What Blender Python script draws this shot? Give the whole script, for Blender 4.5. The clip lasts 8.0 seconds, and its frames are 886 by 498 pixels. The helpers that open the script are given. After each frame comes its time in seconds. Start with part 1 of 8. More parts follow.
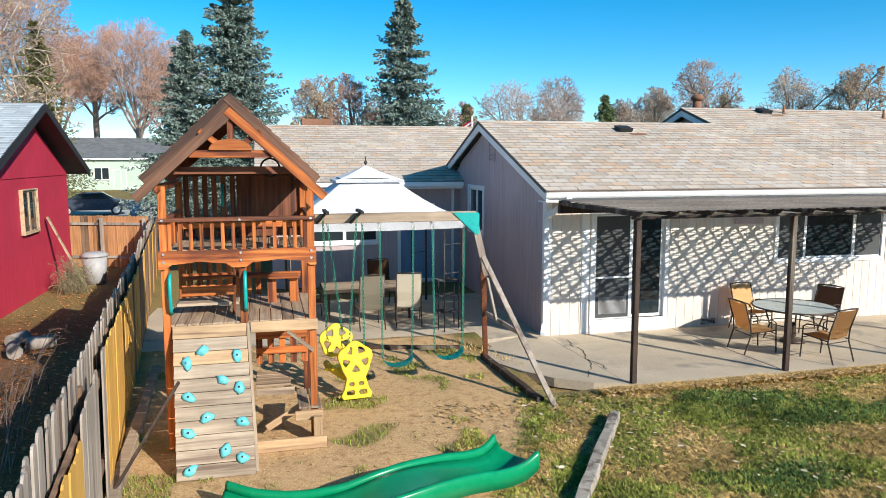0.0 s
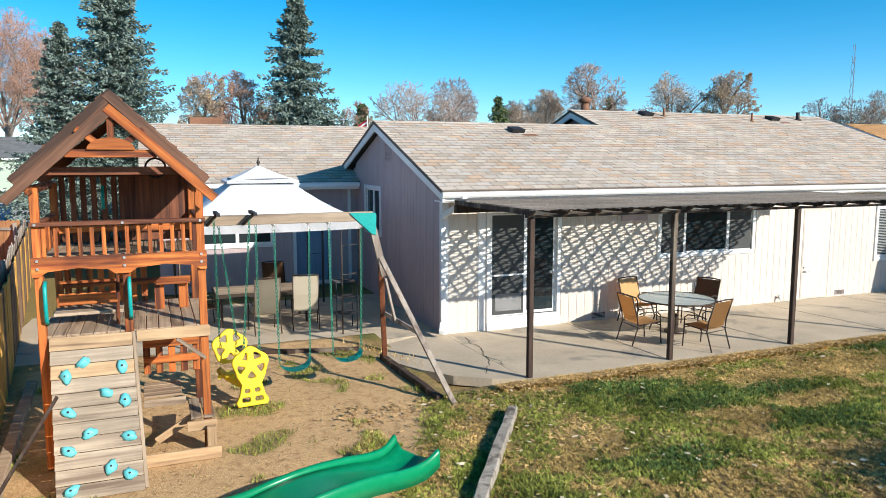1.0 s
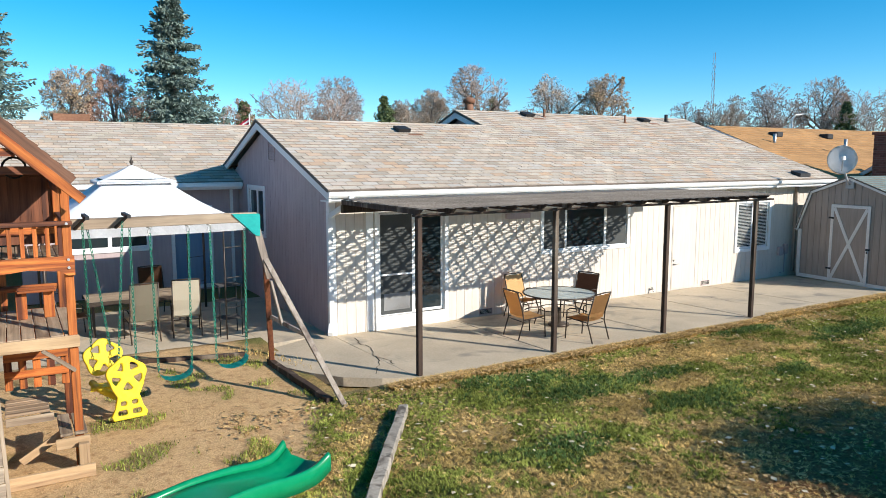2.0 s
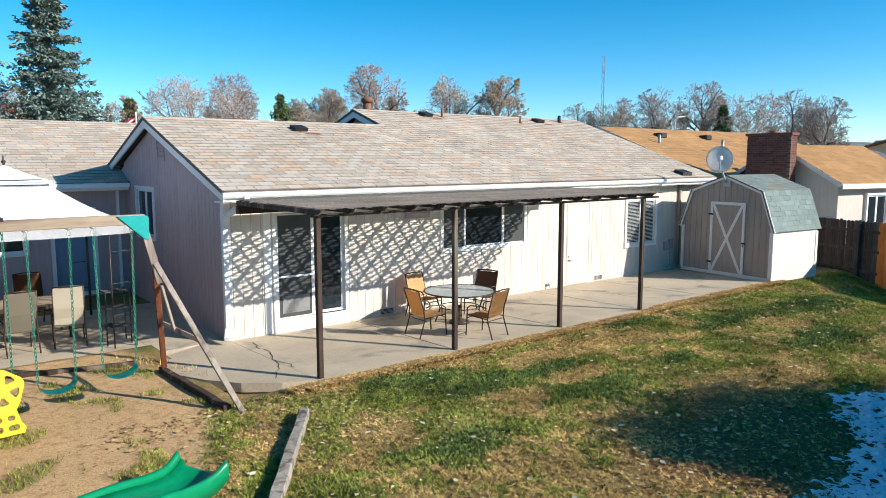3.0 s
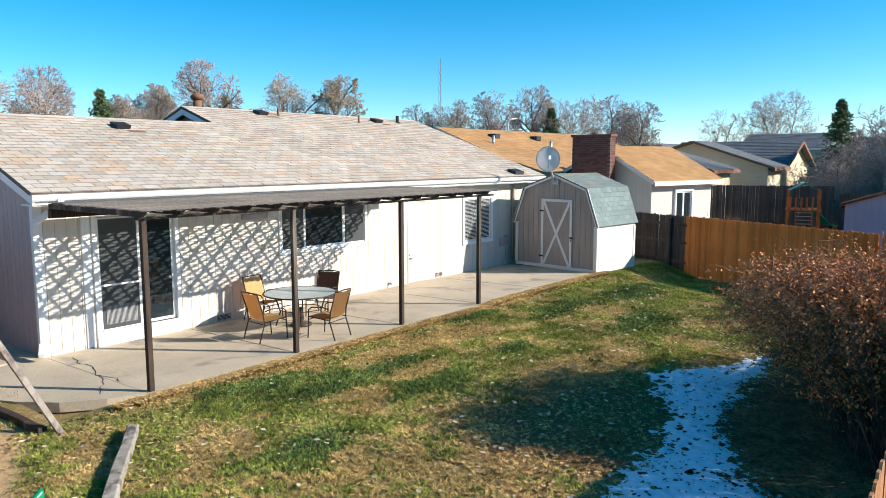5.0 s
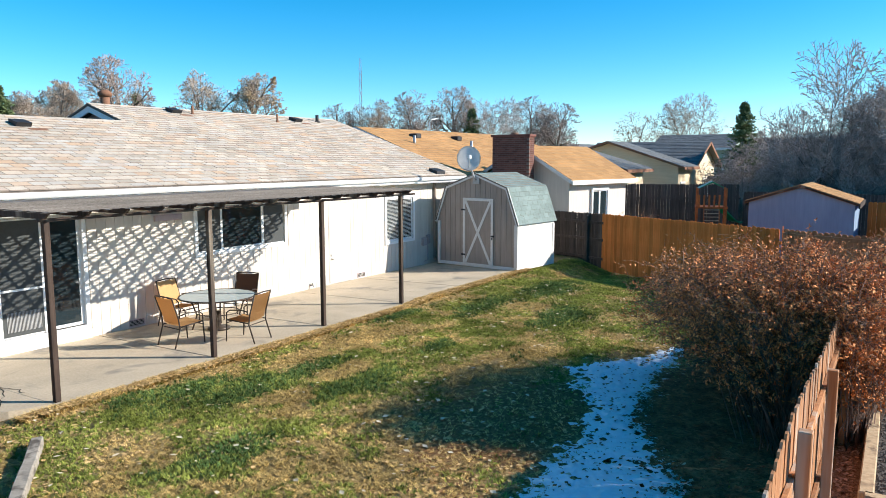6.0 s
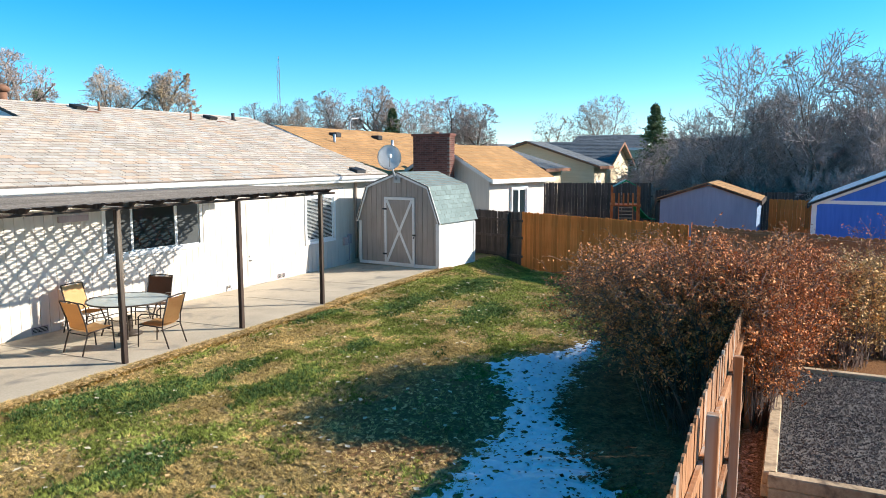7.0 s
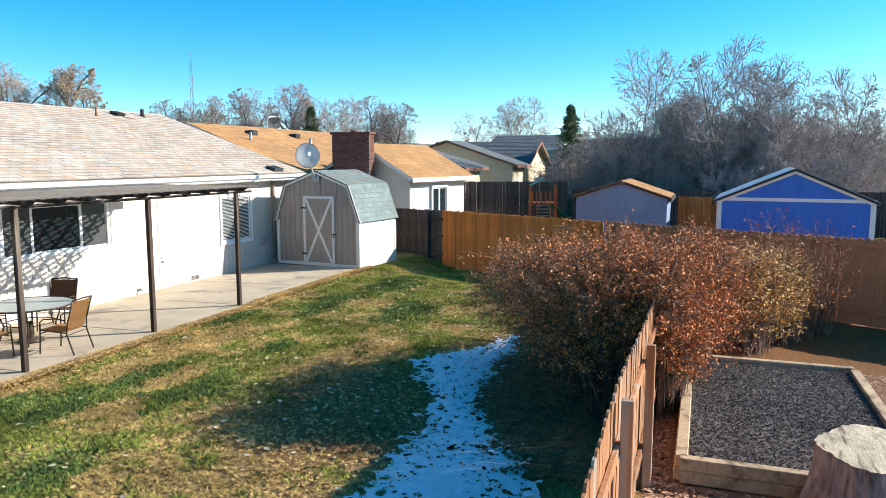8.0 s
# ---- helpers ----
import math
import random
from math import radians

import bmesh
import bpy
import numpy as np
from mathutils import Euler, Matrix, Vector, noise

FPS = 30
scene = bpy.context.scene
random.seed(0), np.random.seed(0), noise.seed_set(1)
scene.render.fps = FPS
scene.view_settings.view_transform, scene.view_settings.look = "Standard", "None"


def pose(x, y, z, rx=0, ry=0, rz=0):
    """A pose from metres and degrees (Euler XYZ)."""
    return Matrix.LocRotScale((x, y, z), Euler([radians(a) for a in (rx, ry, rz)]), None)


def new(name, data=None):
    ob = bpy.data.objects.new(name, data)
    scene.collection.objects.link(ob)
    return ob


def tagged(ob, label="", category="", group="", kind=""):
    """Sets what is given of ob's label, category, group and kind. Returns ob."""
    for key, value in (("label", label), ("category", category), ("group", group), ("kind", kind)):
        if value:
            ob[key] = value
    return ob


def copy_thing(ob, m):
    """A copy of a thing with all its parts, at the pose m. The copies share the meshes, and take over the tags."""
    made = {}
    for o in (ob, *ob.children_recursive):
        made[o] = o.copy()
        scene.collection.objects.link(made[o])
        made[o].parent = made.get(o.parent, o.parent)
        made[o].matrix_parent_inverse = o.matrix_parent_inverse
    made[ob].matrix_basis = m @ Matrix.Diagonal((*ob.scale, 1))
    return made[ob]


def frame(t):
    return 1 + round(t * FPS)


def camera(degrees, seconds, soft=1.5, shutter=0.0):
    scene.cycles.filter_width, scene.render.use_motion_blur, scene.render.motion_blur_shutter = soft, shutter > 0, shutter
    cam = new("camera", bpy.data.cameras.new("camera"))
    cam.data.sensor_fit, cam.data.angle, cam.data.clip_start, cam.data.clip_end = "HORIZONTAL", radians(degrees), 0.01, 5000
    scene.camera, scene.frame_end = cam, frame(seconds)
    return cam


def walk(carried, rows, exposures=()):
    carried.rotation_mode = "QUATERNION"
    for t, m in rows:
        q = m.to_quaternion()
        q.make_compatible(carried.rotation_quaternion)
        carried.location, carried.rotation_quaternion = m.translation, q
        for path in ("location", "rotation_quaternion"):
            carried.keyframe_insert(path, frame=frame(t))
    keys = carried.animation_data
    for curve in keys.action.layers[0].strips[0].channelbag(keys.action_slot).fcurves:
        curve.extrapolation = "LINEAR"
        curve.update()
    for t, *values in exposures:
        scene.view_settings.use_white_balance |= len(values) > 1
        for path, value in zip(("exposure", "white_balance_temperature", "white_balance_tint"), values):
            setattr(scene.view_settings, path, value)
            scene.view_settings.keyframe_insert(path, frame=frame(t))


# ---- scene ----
# ---- camera and its walk ----
cam = camera(63.2, 8.0, soft=0.45)
TURNS = [  # seconds, tilt, roll, yaw, and the slow drift of the eye
    (0.0, -7.10, 0.07, -13.83, -5.427, -13.398, 3.533),
    (0.5, -7.08, 0.09, -17.73, -5.420, -13.388, 3.531),
    (1.0, -7.09, 0.05, -21.99, -5.413, -13.382, 3.530),
    (1.5, -7.12, 0.05, -26.02, -5.406, -13.380, 3.529),
    (2.0, -7.14, 0.04, -30.89, -5.397, -13.381, 3.528),
    (3.5, -7.17, 0.03, -42.19, -5.369, -13.399, 3.522),
    (4.0, -7.16, 0.04, -45.56, -5.359, -13.409, 3.517),
    (4.5, -7.15, 0.03, -48.37, -5.347, -13.419, 3.511),
    (6.0, -7.12, 0.04, -57.41, -5.308, -13.449, 3.476),
    (6.5, -7.10, 0.06, -60.41, -5.294, -13.457, 3.458),
    (7.0, -7.11, 0.03, -63.60, -5.278, -13.463, 3.437),
    (7.5, -7.11, -0.00, -66.53, -5.261, -13.466, 3.411),
    (8.0, -7.10, -0.04, -69.88, -5.244, -13.467, 3.381),
]
walk(cam, [(t, pose(x, y, z, 90 + tilt, roll, yaw)) for t, tilt, roll, yaw, x, y, z in TURNS],
     exposures=[(0.0, 0.43), (2.0, 0.41), (4.5, 0.53), (8.0, 0.80)])

# ---- world, sun, exposure ----
SUN_EL, SUN_AZ = 26.0, 120.5   # shadows run towards the angle SUN_AZ on the ground plan
sky_world = bpy.data.worlds.new("sky_world")
scene.world = sky_world
sky_world.use_nodes = True
wn = sky_world.node_tree
bgnode = wn.nodes["Background"]
sky = wn.nodes.new("ShaderNodeTexSky")
sky.sky_type, sky.sun_disc = "NISHITA", False
sky.sun_elevation = radians(SUN_EL)
sky.sun_rotation = radians(90 - (SUN_AZ + 180))
sky.altitude, sky.air_density, sky.dust_density, sky.ozone_density = 1600, 0.75, 0.8, 2.0
deep = wn.nodes.new("ShaderNodeHueSaturation")
deep.inputs["Saturation"].default_value = 1.45
deep.inputs["Hue"].default_value = 0.485
wn.links.new(sky.outputs[0], deep.inputs["Color"])
wn.links.new(deep.outputs[0], bgnode.inputs[0])
bgnode.inputs[1].default_value = 0.145
sun = new("sun", bpy.data.lights.new("sun", "SUN"))
sun.data.energy, sun.data.angle, sun.data.color = 5.0, radians(0.5), (1.0, 0.94, 0.84)
_a, _e = radians(SUN_AZ), radians(SUN_EL)
sun_way = Vector((math.cos(_a) * math.cos(_e), math.sin(_a) * math.cos(_e), -math.sin(_e)))
sun.matrix_world = Matrix.Translation((20, -30, 30)) @ sun_way.to_track_quat("-Z", "Y").to_matrix().to_4x4()

# ---- mesh helpers ----
rnd = random.Random(7)


def box(bm, x0, x1, y0, y1, z0, z1, bev=0.0):
    v = [bm.verts.new(p) for p in ((x0, y0, z0), (x1, y0, z0), (x1, y1, z0), (x0, y1, z0), (x0, y0, z1), (x1, y0, z1), (x1, y1, z1), (x0, y1, z1))]
    fs = [bm.faces.new([v[i] for i in q]) for q in ((3, 2, 1, 0), (4, 5, 6, 7), (0, 1, 5, 4), (1, 2, 6, 5), (2, 3, 7, 6), (3, 0, 4, 7))]
    if bev:
        es = {e for f in fs for e in f.edges}
        bmesh.ops.bevel(bm, geom=list(es), offset=bev, segments=1, affect="EDGES")
    return v


def bar(bm, a, b, w, h, up=(0, 0, 1), bev=0.0):
    """A squared bar from a to b, w across and h along up."""
    a, b = Vector(a), Vector(b)
    d = (b - a).normalized()
    u = Vector(up)
    s = d.cross(u)
    if s.length < 1e-4:
        s = d.cross(Vector((1, 0, 0)))
    s.normalize()
    u = s.cross(d).normalized()
    v = []
    for p in (a, b):
        for i, j in ((-1, -1), (1, -1), (1, 1), (-1, 1)):
            v.append(bm.verts.new(p + s * (i * w / 2) + u * (j * h / 2)))
    fs = [bm.faces.new([v[i] for i in q]) for q in ((0, 1, 2, 3), (7, 6, 5, 4), (0, 4, 5, 1), (1, 5, 6, 2), (2, 6, 7, 3), (3, 7, 4, 0))]
    if bev:
        es = {e for f in fs for e in f.edges}
        bmesh.ops.bevel(bm, geom=list(es), offset=bev, segments=1, affect="EDGES")


def tube(bm, pts, r, n=6, caps=True):
    """A round tube along pts; r one radius or one for each point."""
    pts = [Vector(p) for p in pts]
    rs = r if isinstance(r, (list, tuple)) else [r] * len(pts)
    rings, side = [], None
    for i, p in enumerate(pts):
        d = (pts[min(i + 1, len(pts) - 1)] - pts[max(i - 1, 0)]).normalized()
        if side is None or abs(side.dot(d)) > 0.95:
            side = d.orthogonal().normalized()
        side = (side - d * side.dot(d)).normalized()
        up = d.cross(side)
        rings.append([bm.verts.new(p + (side * math.cos(2 * math.pi * k / n) + up * math.sin(2 * math.pi * k / n)) * rs[i]) for k in range(n)])
    for q, s in zip(rings, rings[1:]):
        for k in range(n):
            bm.faces.new((q[k], q[(k + 1) % n], s[(k + 1) % n], s[k])).smooth = n > 5
    if caps:
        bm.faces.new(rings[0][::-1])
        bm.faces.new(rings[-1])


def prism(bm, outline, z0, z1):
    """An upright prism over an outline of (x, y), anticlockwise."""
    lo = [bm.verts.new((x, y, z0)) for x, y in outline]
    hi = [bm.verts.new((x, y, z1)) for x, y in outline]
    bm.faces.new(lo[::-1])
    bm.faces.new(hi)
    n = len(lo)
    for k in range(n):
        bm.faces.new((lo[k], lo[(k + 1) % n], hi[(k + 1) % n], hi[k]))


def slab(bm, outline, axis, a, b):
    """A prism over an outline of two coordinates, along the axis x or y from a to b."""
    put = (lambda p, q: (q, p[0], p[1])) if axis == "x" else (lambda p, q: (p[0], q, p[1]))
    lo = [bm.verts.new(put(p, a)) for p in outline]
    hi = [bm.verts.new(put(p, b)) for p in outline]
    bm.faces.new(lo)
    bm.faces.new(hi[::-1])
    n = len(lo)
    for k in range(n):
        bm.faces.new((lo[k], hi[k], hi[(k + 1) % n], lo[(k + 1) % n]))
    bmesh.ops.recalc_face_normals(bm, faces=bm.faces)


def mesh_from(name, bm, material):
    me = bpy.data.meshes.new(name)
    bm.to_mesh(me)
    bm.free()
    me.materials.append(material)
    return me


def part(name, bm, material, parent, label="", m=None):
    ob = new(name, bm if isinstance(bm, bpy.types.Mesh) else mesh_from(name, bm, material))
    ob.parent = parent
    if m is not None:
        ob.matrix_basis = m
    return tagged(ob, label)


def single(name, bm, material, label, category, group="", kind="", m=None):
    ob = new(name, mesh_from(name, bm, material))
    if m is not None:
        ob.matrix_basis = m
    return tagged(ob, label, category, group, kind)


def thing(name, label, category, group="", kind="", m=None):
    ob = new(name)
    ob.empty_display_size = 0.2
    if m is not None:
        ob.matrix_basis = m
    return tagged(ob, label, category, group, kind)


def raw_mesh(name, verts, faces, material, smooth=False):
    me = bpy.data.meshes.new(name)
    me.from_pydata([tuple(v) for v in verts], [], faces)
    if smooth:
        me.polygons.foreach_set("use_smooth", [True] * len(me.polygons))
    me.materials.append(material)
    return me


def B():
    return bmesh.new()


# ---- materials ----
def surf(name, c1, c2, scale=8.0, rough=0.8, bump=0.2, stretch=(1, 1, 1), big=0.25, big_scale=0.6, obj=0.0, isl=0.0, metal=0.0, c3=None,
         c3_amount=0.5, c3_scale=1.5, detail=6.0, fine=0.0, spec=0.4, rnd_tint=None, bump_dist=0.01):
    """A weathered surface: two colours by a fine grain, slow light and dark changes, a third colour in stains, and changes from piece to piece."""
    m = bpy.data.materials.new(name)
    m.use_nodes = True
    nt = m.node_tree
    N, L = nt.nodes, nt.links
    p = N["Principled BSDF"]
    p.inputs["Roughness"].default_value, p.inputs["Metallic"].default_value = rough, metal
    p.inputs["Specular IOR Level"].default_value = spec
    tc = N.new("ShaderNodeTexCoord")
    mp = N.new("ShaderNodeMapping")
    mp.inputs["Scale"].default_value = stretch
    L.new(tc.outputs["Object"], mp.inputs[0])
    vec = mp.outputs[0]
    if obj:
        oi = N.new("ShaderNodeObjectInfo")
        sh = N.new("ShaderNodeVectorMath")
        sh.operation = "SCALE"
        cmb = N.new("ShaderNodeCombineXYZ")
        for k in range(3):
            L.new(oi.outputs["Random"], cmb.inputs[k])
        sh.inputs["Scale"].default_value = 37.0
        L.new(cmb.outputs[0], sh.inputs[0])
        ad = N.new("ShaderNodeVectorMath")
        L.new(vec, ad.inputs[0])
        L.new(sh.outputs[0], ad.inputs[1])
        vec = ad.outputs[0]

    def noise_tex(sc, det, v, dist=0.0):
        n = N.new("ShaderNodeTexNoise")
        n.inputs["Scale"].default_value, n.inputs["Detail"].default_value, n.inputs["Distortion"].default_value = sc, det, dist
        n.inputs["Roughness"].default_value = 0.6
        L.new(v, n.inputs["Vector"])
        return n.outputs["Fac"]

    def spread(fac, lo, hi, a=0.0, b=1.0):
        r = N.new("ShaderNodeMapRange")
        for k, q in enumerate((lo, hi, a, b)):
            r.inputs[k + 1].default_value = q
        L.new(fac, r.inputs[0])
        return r.outputs[0]

    def mix(fac, a, b, kind="MIX"):
        n = N.new("ShaderNodeMix")
        n.data_type, n.blend_type = "RGBA", kind
        for s, q in ((0, fac), (6, a), (7, b)):
            if isinstance(q, (int, float)):
                n.inputs[s].default_value = q
            elif isinstance(q, tuple):
                n.inputs[s].default_value = (*q[:3], 1)
            else:
                L.new(q, n.inputs[s])
        return n.outputs[2]

    grain = noise_tex(scale, detail, vec)
    col = mix(spread(grain, 0.32, 0.68), c1, c2)
    if c3:
        st = noise_tex(c3_scale, 4.0, vec, 0.4)
        col = mix(spread(st, 0.62 - 0.3 * c3_amount, 0.72 - 0.2 * c3_amount), col, c3)
    slow = noise_tex(big_scale, 3.0, tc.outputs["Object"])
    col = mix(1.0, col, spread_grey(N, L, spread(slow, 0.3, 0.7, 1 - big, 1 + big)), "MULTIPLY")
    for amount, node, sock in ((obj, "ShaderNodeObjectInfo", "Random"), (isl, "ShaderNodeNewGeometry", "Random Per Island")):
        if amount:
            q = N.new(node)
            col = mix(1.0, col, spread_grey(N, L, spread(q.outputs[sock], 0, 1, 1 - amount, 1 + amount)), "MULTIPLY")
            if rnd_tint:
                wn_ = N.new("ShaderNodeTexWhiteNoise")
                wn_.noise_dimensions = "1D"
                L.new(q.outputs[sock], wn_.inputs["W"])
                for k, (c, lo, hi) in enumerate(rnd_tint):
                    sp = N.new("ShaderNodeSeparateColor")
                    L.new(wn_.outputs["Color"], sp.inputs[0])
                    col = mix(spread(sp.outputs[k], lo, hi), col, c)
    L.new(col, p.inputs["Base Color"])
    if bump:
        b = N.new("ShaderNodeBump")
        b.inputs["Strength"].default_value, b.inputs["Distance"].default_value = bump, bump_dist
        L.new(grain, b.inputs["Height"])
        L.new(b.outputs[0], p.inputs["Normal"])
    return m


def spread_grey(N, L, fac):
    c = N.new("ShaderNodeCombineColor")
    for k in range(3):
        L.new(fac, c.inputs[k])
    return c.outputs[0]


def glass(name, tint=(0.02, 0.03, 0.035), rough=0.03):
    m = bpy.data.materials.new(name)
    m.use_nodes = True
    p = m.node_tree.nodes["Principled BSDF"]
    p.inputs["Base Color"].default_value = (*tint, 1)
    p.inputs["Roughness"].default_value = rough
    p.inputs["Specular IOR Level"].default_value = 0.6
    return m


M = {
    "siding": surf("white_siding", (0.60, 0.54, 0.475), (0.67, 0.61, 0.54), 14, 0.75, 0.12, (1, 1, 0.08), 0.06, 0.5, obj=0.03),
    # the same siding with the lavender of its shaded sides put into the colour
    "siding_shade": surf("lavender_siding", (0.42, 0.335, 0.34), (0.49, 0.40, 0.405), 14, 0.8, 0.15, (1, 1, 0.08), 0.08, 0.5, obj=0.03),
    "trim": surf("white_trim", (0.78, 0.78, 0.77), (0.84, 0.84, 0.83), 20, 0.55, 0.05, big=0.04),
    "shingle": surf("tan_shingle", (0.45, 0.375, 0.30), (0.57, 0.49, 0.40), 60, 0.95, 0.4, big=0.12, isl=0.2, rnd_tint=[((0.60, 0.36, 0.21), 0.6, 1.25), ((0.52, 0.49, 0.46), 0.5, 1.3)]),
    "shingle_obj": surf("tan_shingle_near", (0.45, 0.375, 0.30), (0.57, 0.49, 0.40), 60, 0.95, 0.4, big=0.12, obj=0.2, rnd_tint=[((0.60, 0.36, 0.21), 0.6, 1.25), ((0.52, 0.49, 0.46), 0.5, 1.3)]),
    "cut_edge": surf("dark_asphalt_edge", (0.21, 0.165, 0.13), (0.29, 0.235, 0.19), 30, 0.95, 0.1),
    "felt": surf("roof_felt", (0.12, 0.10, 0.085), (0.18, 0.15, 0.13), 20, 0.95, 0.2),
    "concrete": surf("patio_concrete", (0.46, 0.375, 0.27), (0.56, 0.465, 0.345), 30, 0.9, 0.15, big=0.14, big_scale=0.7, c3=(0.30, 0.26, 0.21), c3_amount=0.2, c3_scale=0.9),
    "dark": surf("dark_gap", (0.012, 0.011, 0.01), (0.02, 0.018, 0.016), 8, 0.9, 0),
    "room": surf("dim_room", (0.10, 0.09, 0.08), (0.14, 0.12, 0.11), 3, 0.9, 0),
    "pane": glass("dark_pane"),
    "brownwood": surf("dark_stained_wood", (0.03, 0.018, 0.013), (0.075, 0.046, 0.032), 18, 0.8, 0.4, (1, 1, 0.1), 0.25, 1.5, obj=0.15, c3=(0.2, 0.16, 0.12), c3_amount=0.2, c3_scale=3),
    "lattice": surf("weathered_lattice", (0.10, 0.085, 0.072), (0.20, 0.175, 0.155), 25, 0.85, 0.3, big=0.2, obj=0.2),
    "metal_brown": surf("bronze_metal", (0.05, 0.038, 0.03), (0.07, 0.052, 0.04), 30, 0.45, 0.05, metal=0.3),
    "sling": surf("tan_sling", (0.56, 0.32, 0.13), (0.64, 0.39, 0.17), 120, 0.85, 0.1, big=0.08),
    "sling_dark": surf("dark_brown_sling", (0.19, 0.095, 0.055), (0.26, 0.14, 0.08), 120, 0.85, 0.1, big=0.08),
    "sling_cream": surf("cream_sling", (0.60, 0.53, 0.40), (0.68, 0.61, 0.48), 120, 0.85, 0.1, big=0.08),
    "table_glass": glass("frosted_glass", (0.50, 0.55, 0.52), 0.25),
    "shed_grey": surf("taupe_shed_siding", (0.30, 0.245, 0.21), (0.37, 0.305, 0.265), 14, 0.85, 0.2, (1, 1, 0.08), 0.1, 0.7, obj=0.06),
    "shed_white": surf("pale_shed_siding", (0.68, 0.66, 0.6), (0.76, 0.74, 0.68), 14, 0.8, 0.15, (1, 1, 0.08), 0.08, obj=0.04),
    "shed_trim": surf("shed_trim", (0.66, 0.63, 0.6), (0.74, 0.71, 0.68), 20, 0.7, 0.1, big=0.08),
    "shingle_green": surf("grey_green_shingle", (0.15, 0.20, 0.185), (0.24, 0.29, 0.275), 50, 0.95, 0.4, big=0.1, isl=0.12),
    "cedar": surf("cedar_play_wood", (0.32, 0.075, 0.018), (0.52, 0.165, 0.038), 16, 0.6, 0.35, (0.25, 0.25, 0.25), 0.25, 1.2, obj=0.22, c3=(0.16, 0.045, 0.02), c3_amount=0.3, c3_scale=3),
    "cedar_dark": surf("dark_cedar", (0.15, 0.05, 0.025), (0.25, 0.09, 0.04), 16, 0.7, 0.35, (0.25, 0.25, 0.25), 0.25, 1.2, obj=0.2),
    "grey_wood": surf("weathered_grey_wood", (0.27, 0.20, 0.14), (0.42, 0.33, 0.24), 14, 0.85, 0.4, (0.12, 1.2, 1.2), 0.2, 1.0, obj=0.18, c3=(0.2, 0.15, 0.11), c3_amount=0.25, c3_scale=2),
    "grey_wood_up": surf("weathered_grey_picket", (0.27, 0.22, 0.18), (0.42, 0.36, 0.3), 22, 0.85, 0.4, (1.2, 1.2, 0.07), 0.2, 1.0, obj=0.22, c3=(0.14, 0.1, 0.08), c3_amount=0.3, c3_scale=2.5),
    "deck": surf("deck_boards", (0.25, 0.17, 0.12), (0.36, 0.26, 0.19), 16, 0.8, 0.4, (1.2, 0.15, 1.2), 0.2, 1.2, obj=0.18),
    "fence_yellow": surf("yellow_stained_picket", (0.62, 0.33, 0.06), (0.72, 0.42, 0.10), 20, 0.75, 0.3, (1.2, 1.2, 0.08), 0.12, 1.0, obj=0.1),
    "fence_brown": surf("old_brown_picket", (0.20, 0.115, 0.07), (0.30, 0.185, 0.12), 20, 0.85, 0.4, (1.2, 1.2, 0.08), 0.3, 1.0, obj=0.25, c3=(0.1, 0.06, 0.04), c3_amount=0.4, c3_scale=2),
    "fence_new": surf("new_orange_picket", (0.66, 0.19, 0.042), (0.80, 0.27, 0.072), 18, 0.85, 0.25, (1.2, 1.2, 0.08), 0.15, 0.8, obj=0.22, spec=0.1),
    "fence_tan": surf("sun_bleached_cedar", (0.40, 0.175, 0.07), (0.56, 0.29, 0.135), 18, 0.8, 0.35, (1.2, 1.2, 0.08), 0.18, 0.8, obj=0.18, c3=(0.22, 0.1, 0.05), c3_amount=0.25, c3_scale=2.5),
    "fence_weathered": surf("weathered_cedar", (0.27, 0.115, 0.045), (0.42, 0.20, 0.09), 18, 0.85, 0.35, (1.2, 1.2, 0.08), 0.2, 0.8, obj=0.22, c3=(0.38, 0.31, 0.25), c3_amount=0.3, c3_scale=2.5),
    "leaf_tan": surf("withered_tan_leaves", (0.34, 0.24, 0.14), (0.48, 0.36, 0.22), 3, 0.9, 0, isl=0.35, spec=0.1),
    "fence_red": surf("red_cedar_picket", (0.44, 0.15, 0.06), (0.54, 0.21, 0.095), 18, 0.75, 0.3, (1.2, 1.2, 0.08), 0.15, 0.8, obj=0.14),
    "fence_dark": surf("dark_old_picket", (0.06, 0.045, 0.038), (0.12, 0.09, 0.075), 18, 0.9, 0.4, (1.2, 1.2, 0.08), 0.25, 1.0, obj=0.25),
    "teal": surf("teal_plastic", (0.0, 0.30, 0.28), (0.01, 0.36, 0.33), 20, 0.4, 0.03, big=0.05),
    "hold": surf("turquoise_plastic", (0.10, 0.50, 0.55), (0.17, 0.60, 0.66), 20, 0.45, 0.05, big=0.05),
    "slide_green": surf("green_plastic", (0.0, 0.22, 0.09), (0.005, 0.26, 0.11), 10, 0.28, 0.03, big=0.06, spec=0.5),
    "yellow": surf("yellow_plastic", (0.80, 0.60, 0.02), (0.86, 0.66, 0.04), 15, 0.4, 0.04, big=0.05),
    "chain": surf("green_coated_chain", (0.01, 0.16, 0.10), (0.02, 0.2, 0.13), 30, 0.4, 0.02),
    "steel": surf("galvanised_steel", (0.5, 0.5, 0.5), (0.62, 0.62, 0.62), 30, 0.4, 0.03, metal=0.8),
    "canvas": surf("white_canvas", (0.74, 0.75, 0.78), (0.80, 0.81, 0.83), 40, 0.9, 0.08, big=0.05),
    "red": surf("red_siding", (0.40, 0.018, 0.045), (0.48, 0.03, 0.065), 14, 0.75, 0.2, (1, 1, 0.1), 0.1, 0.8),
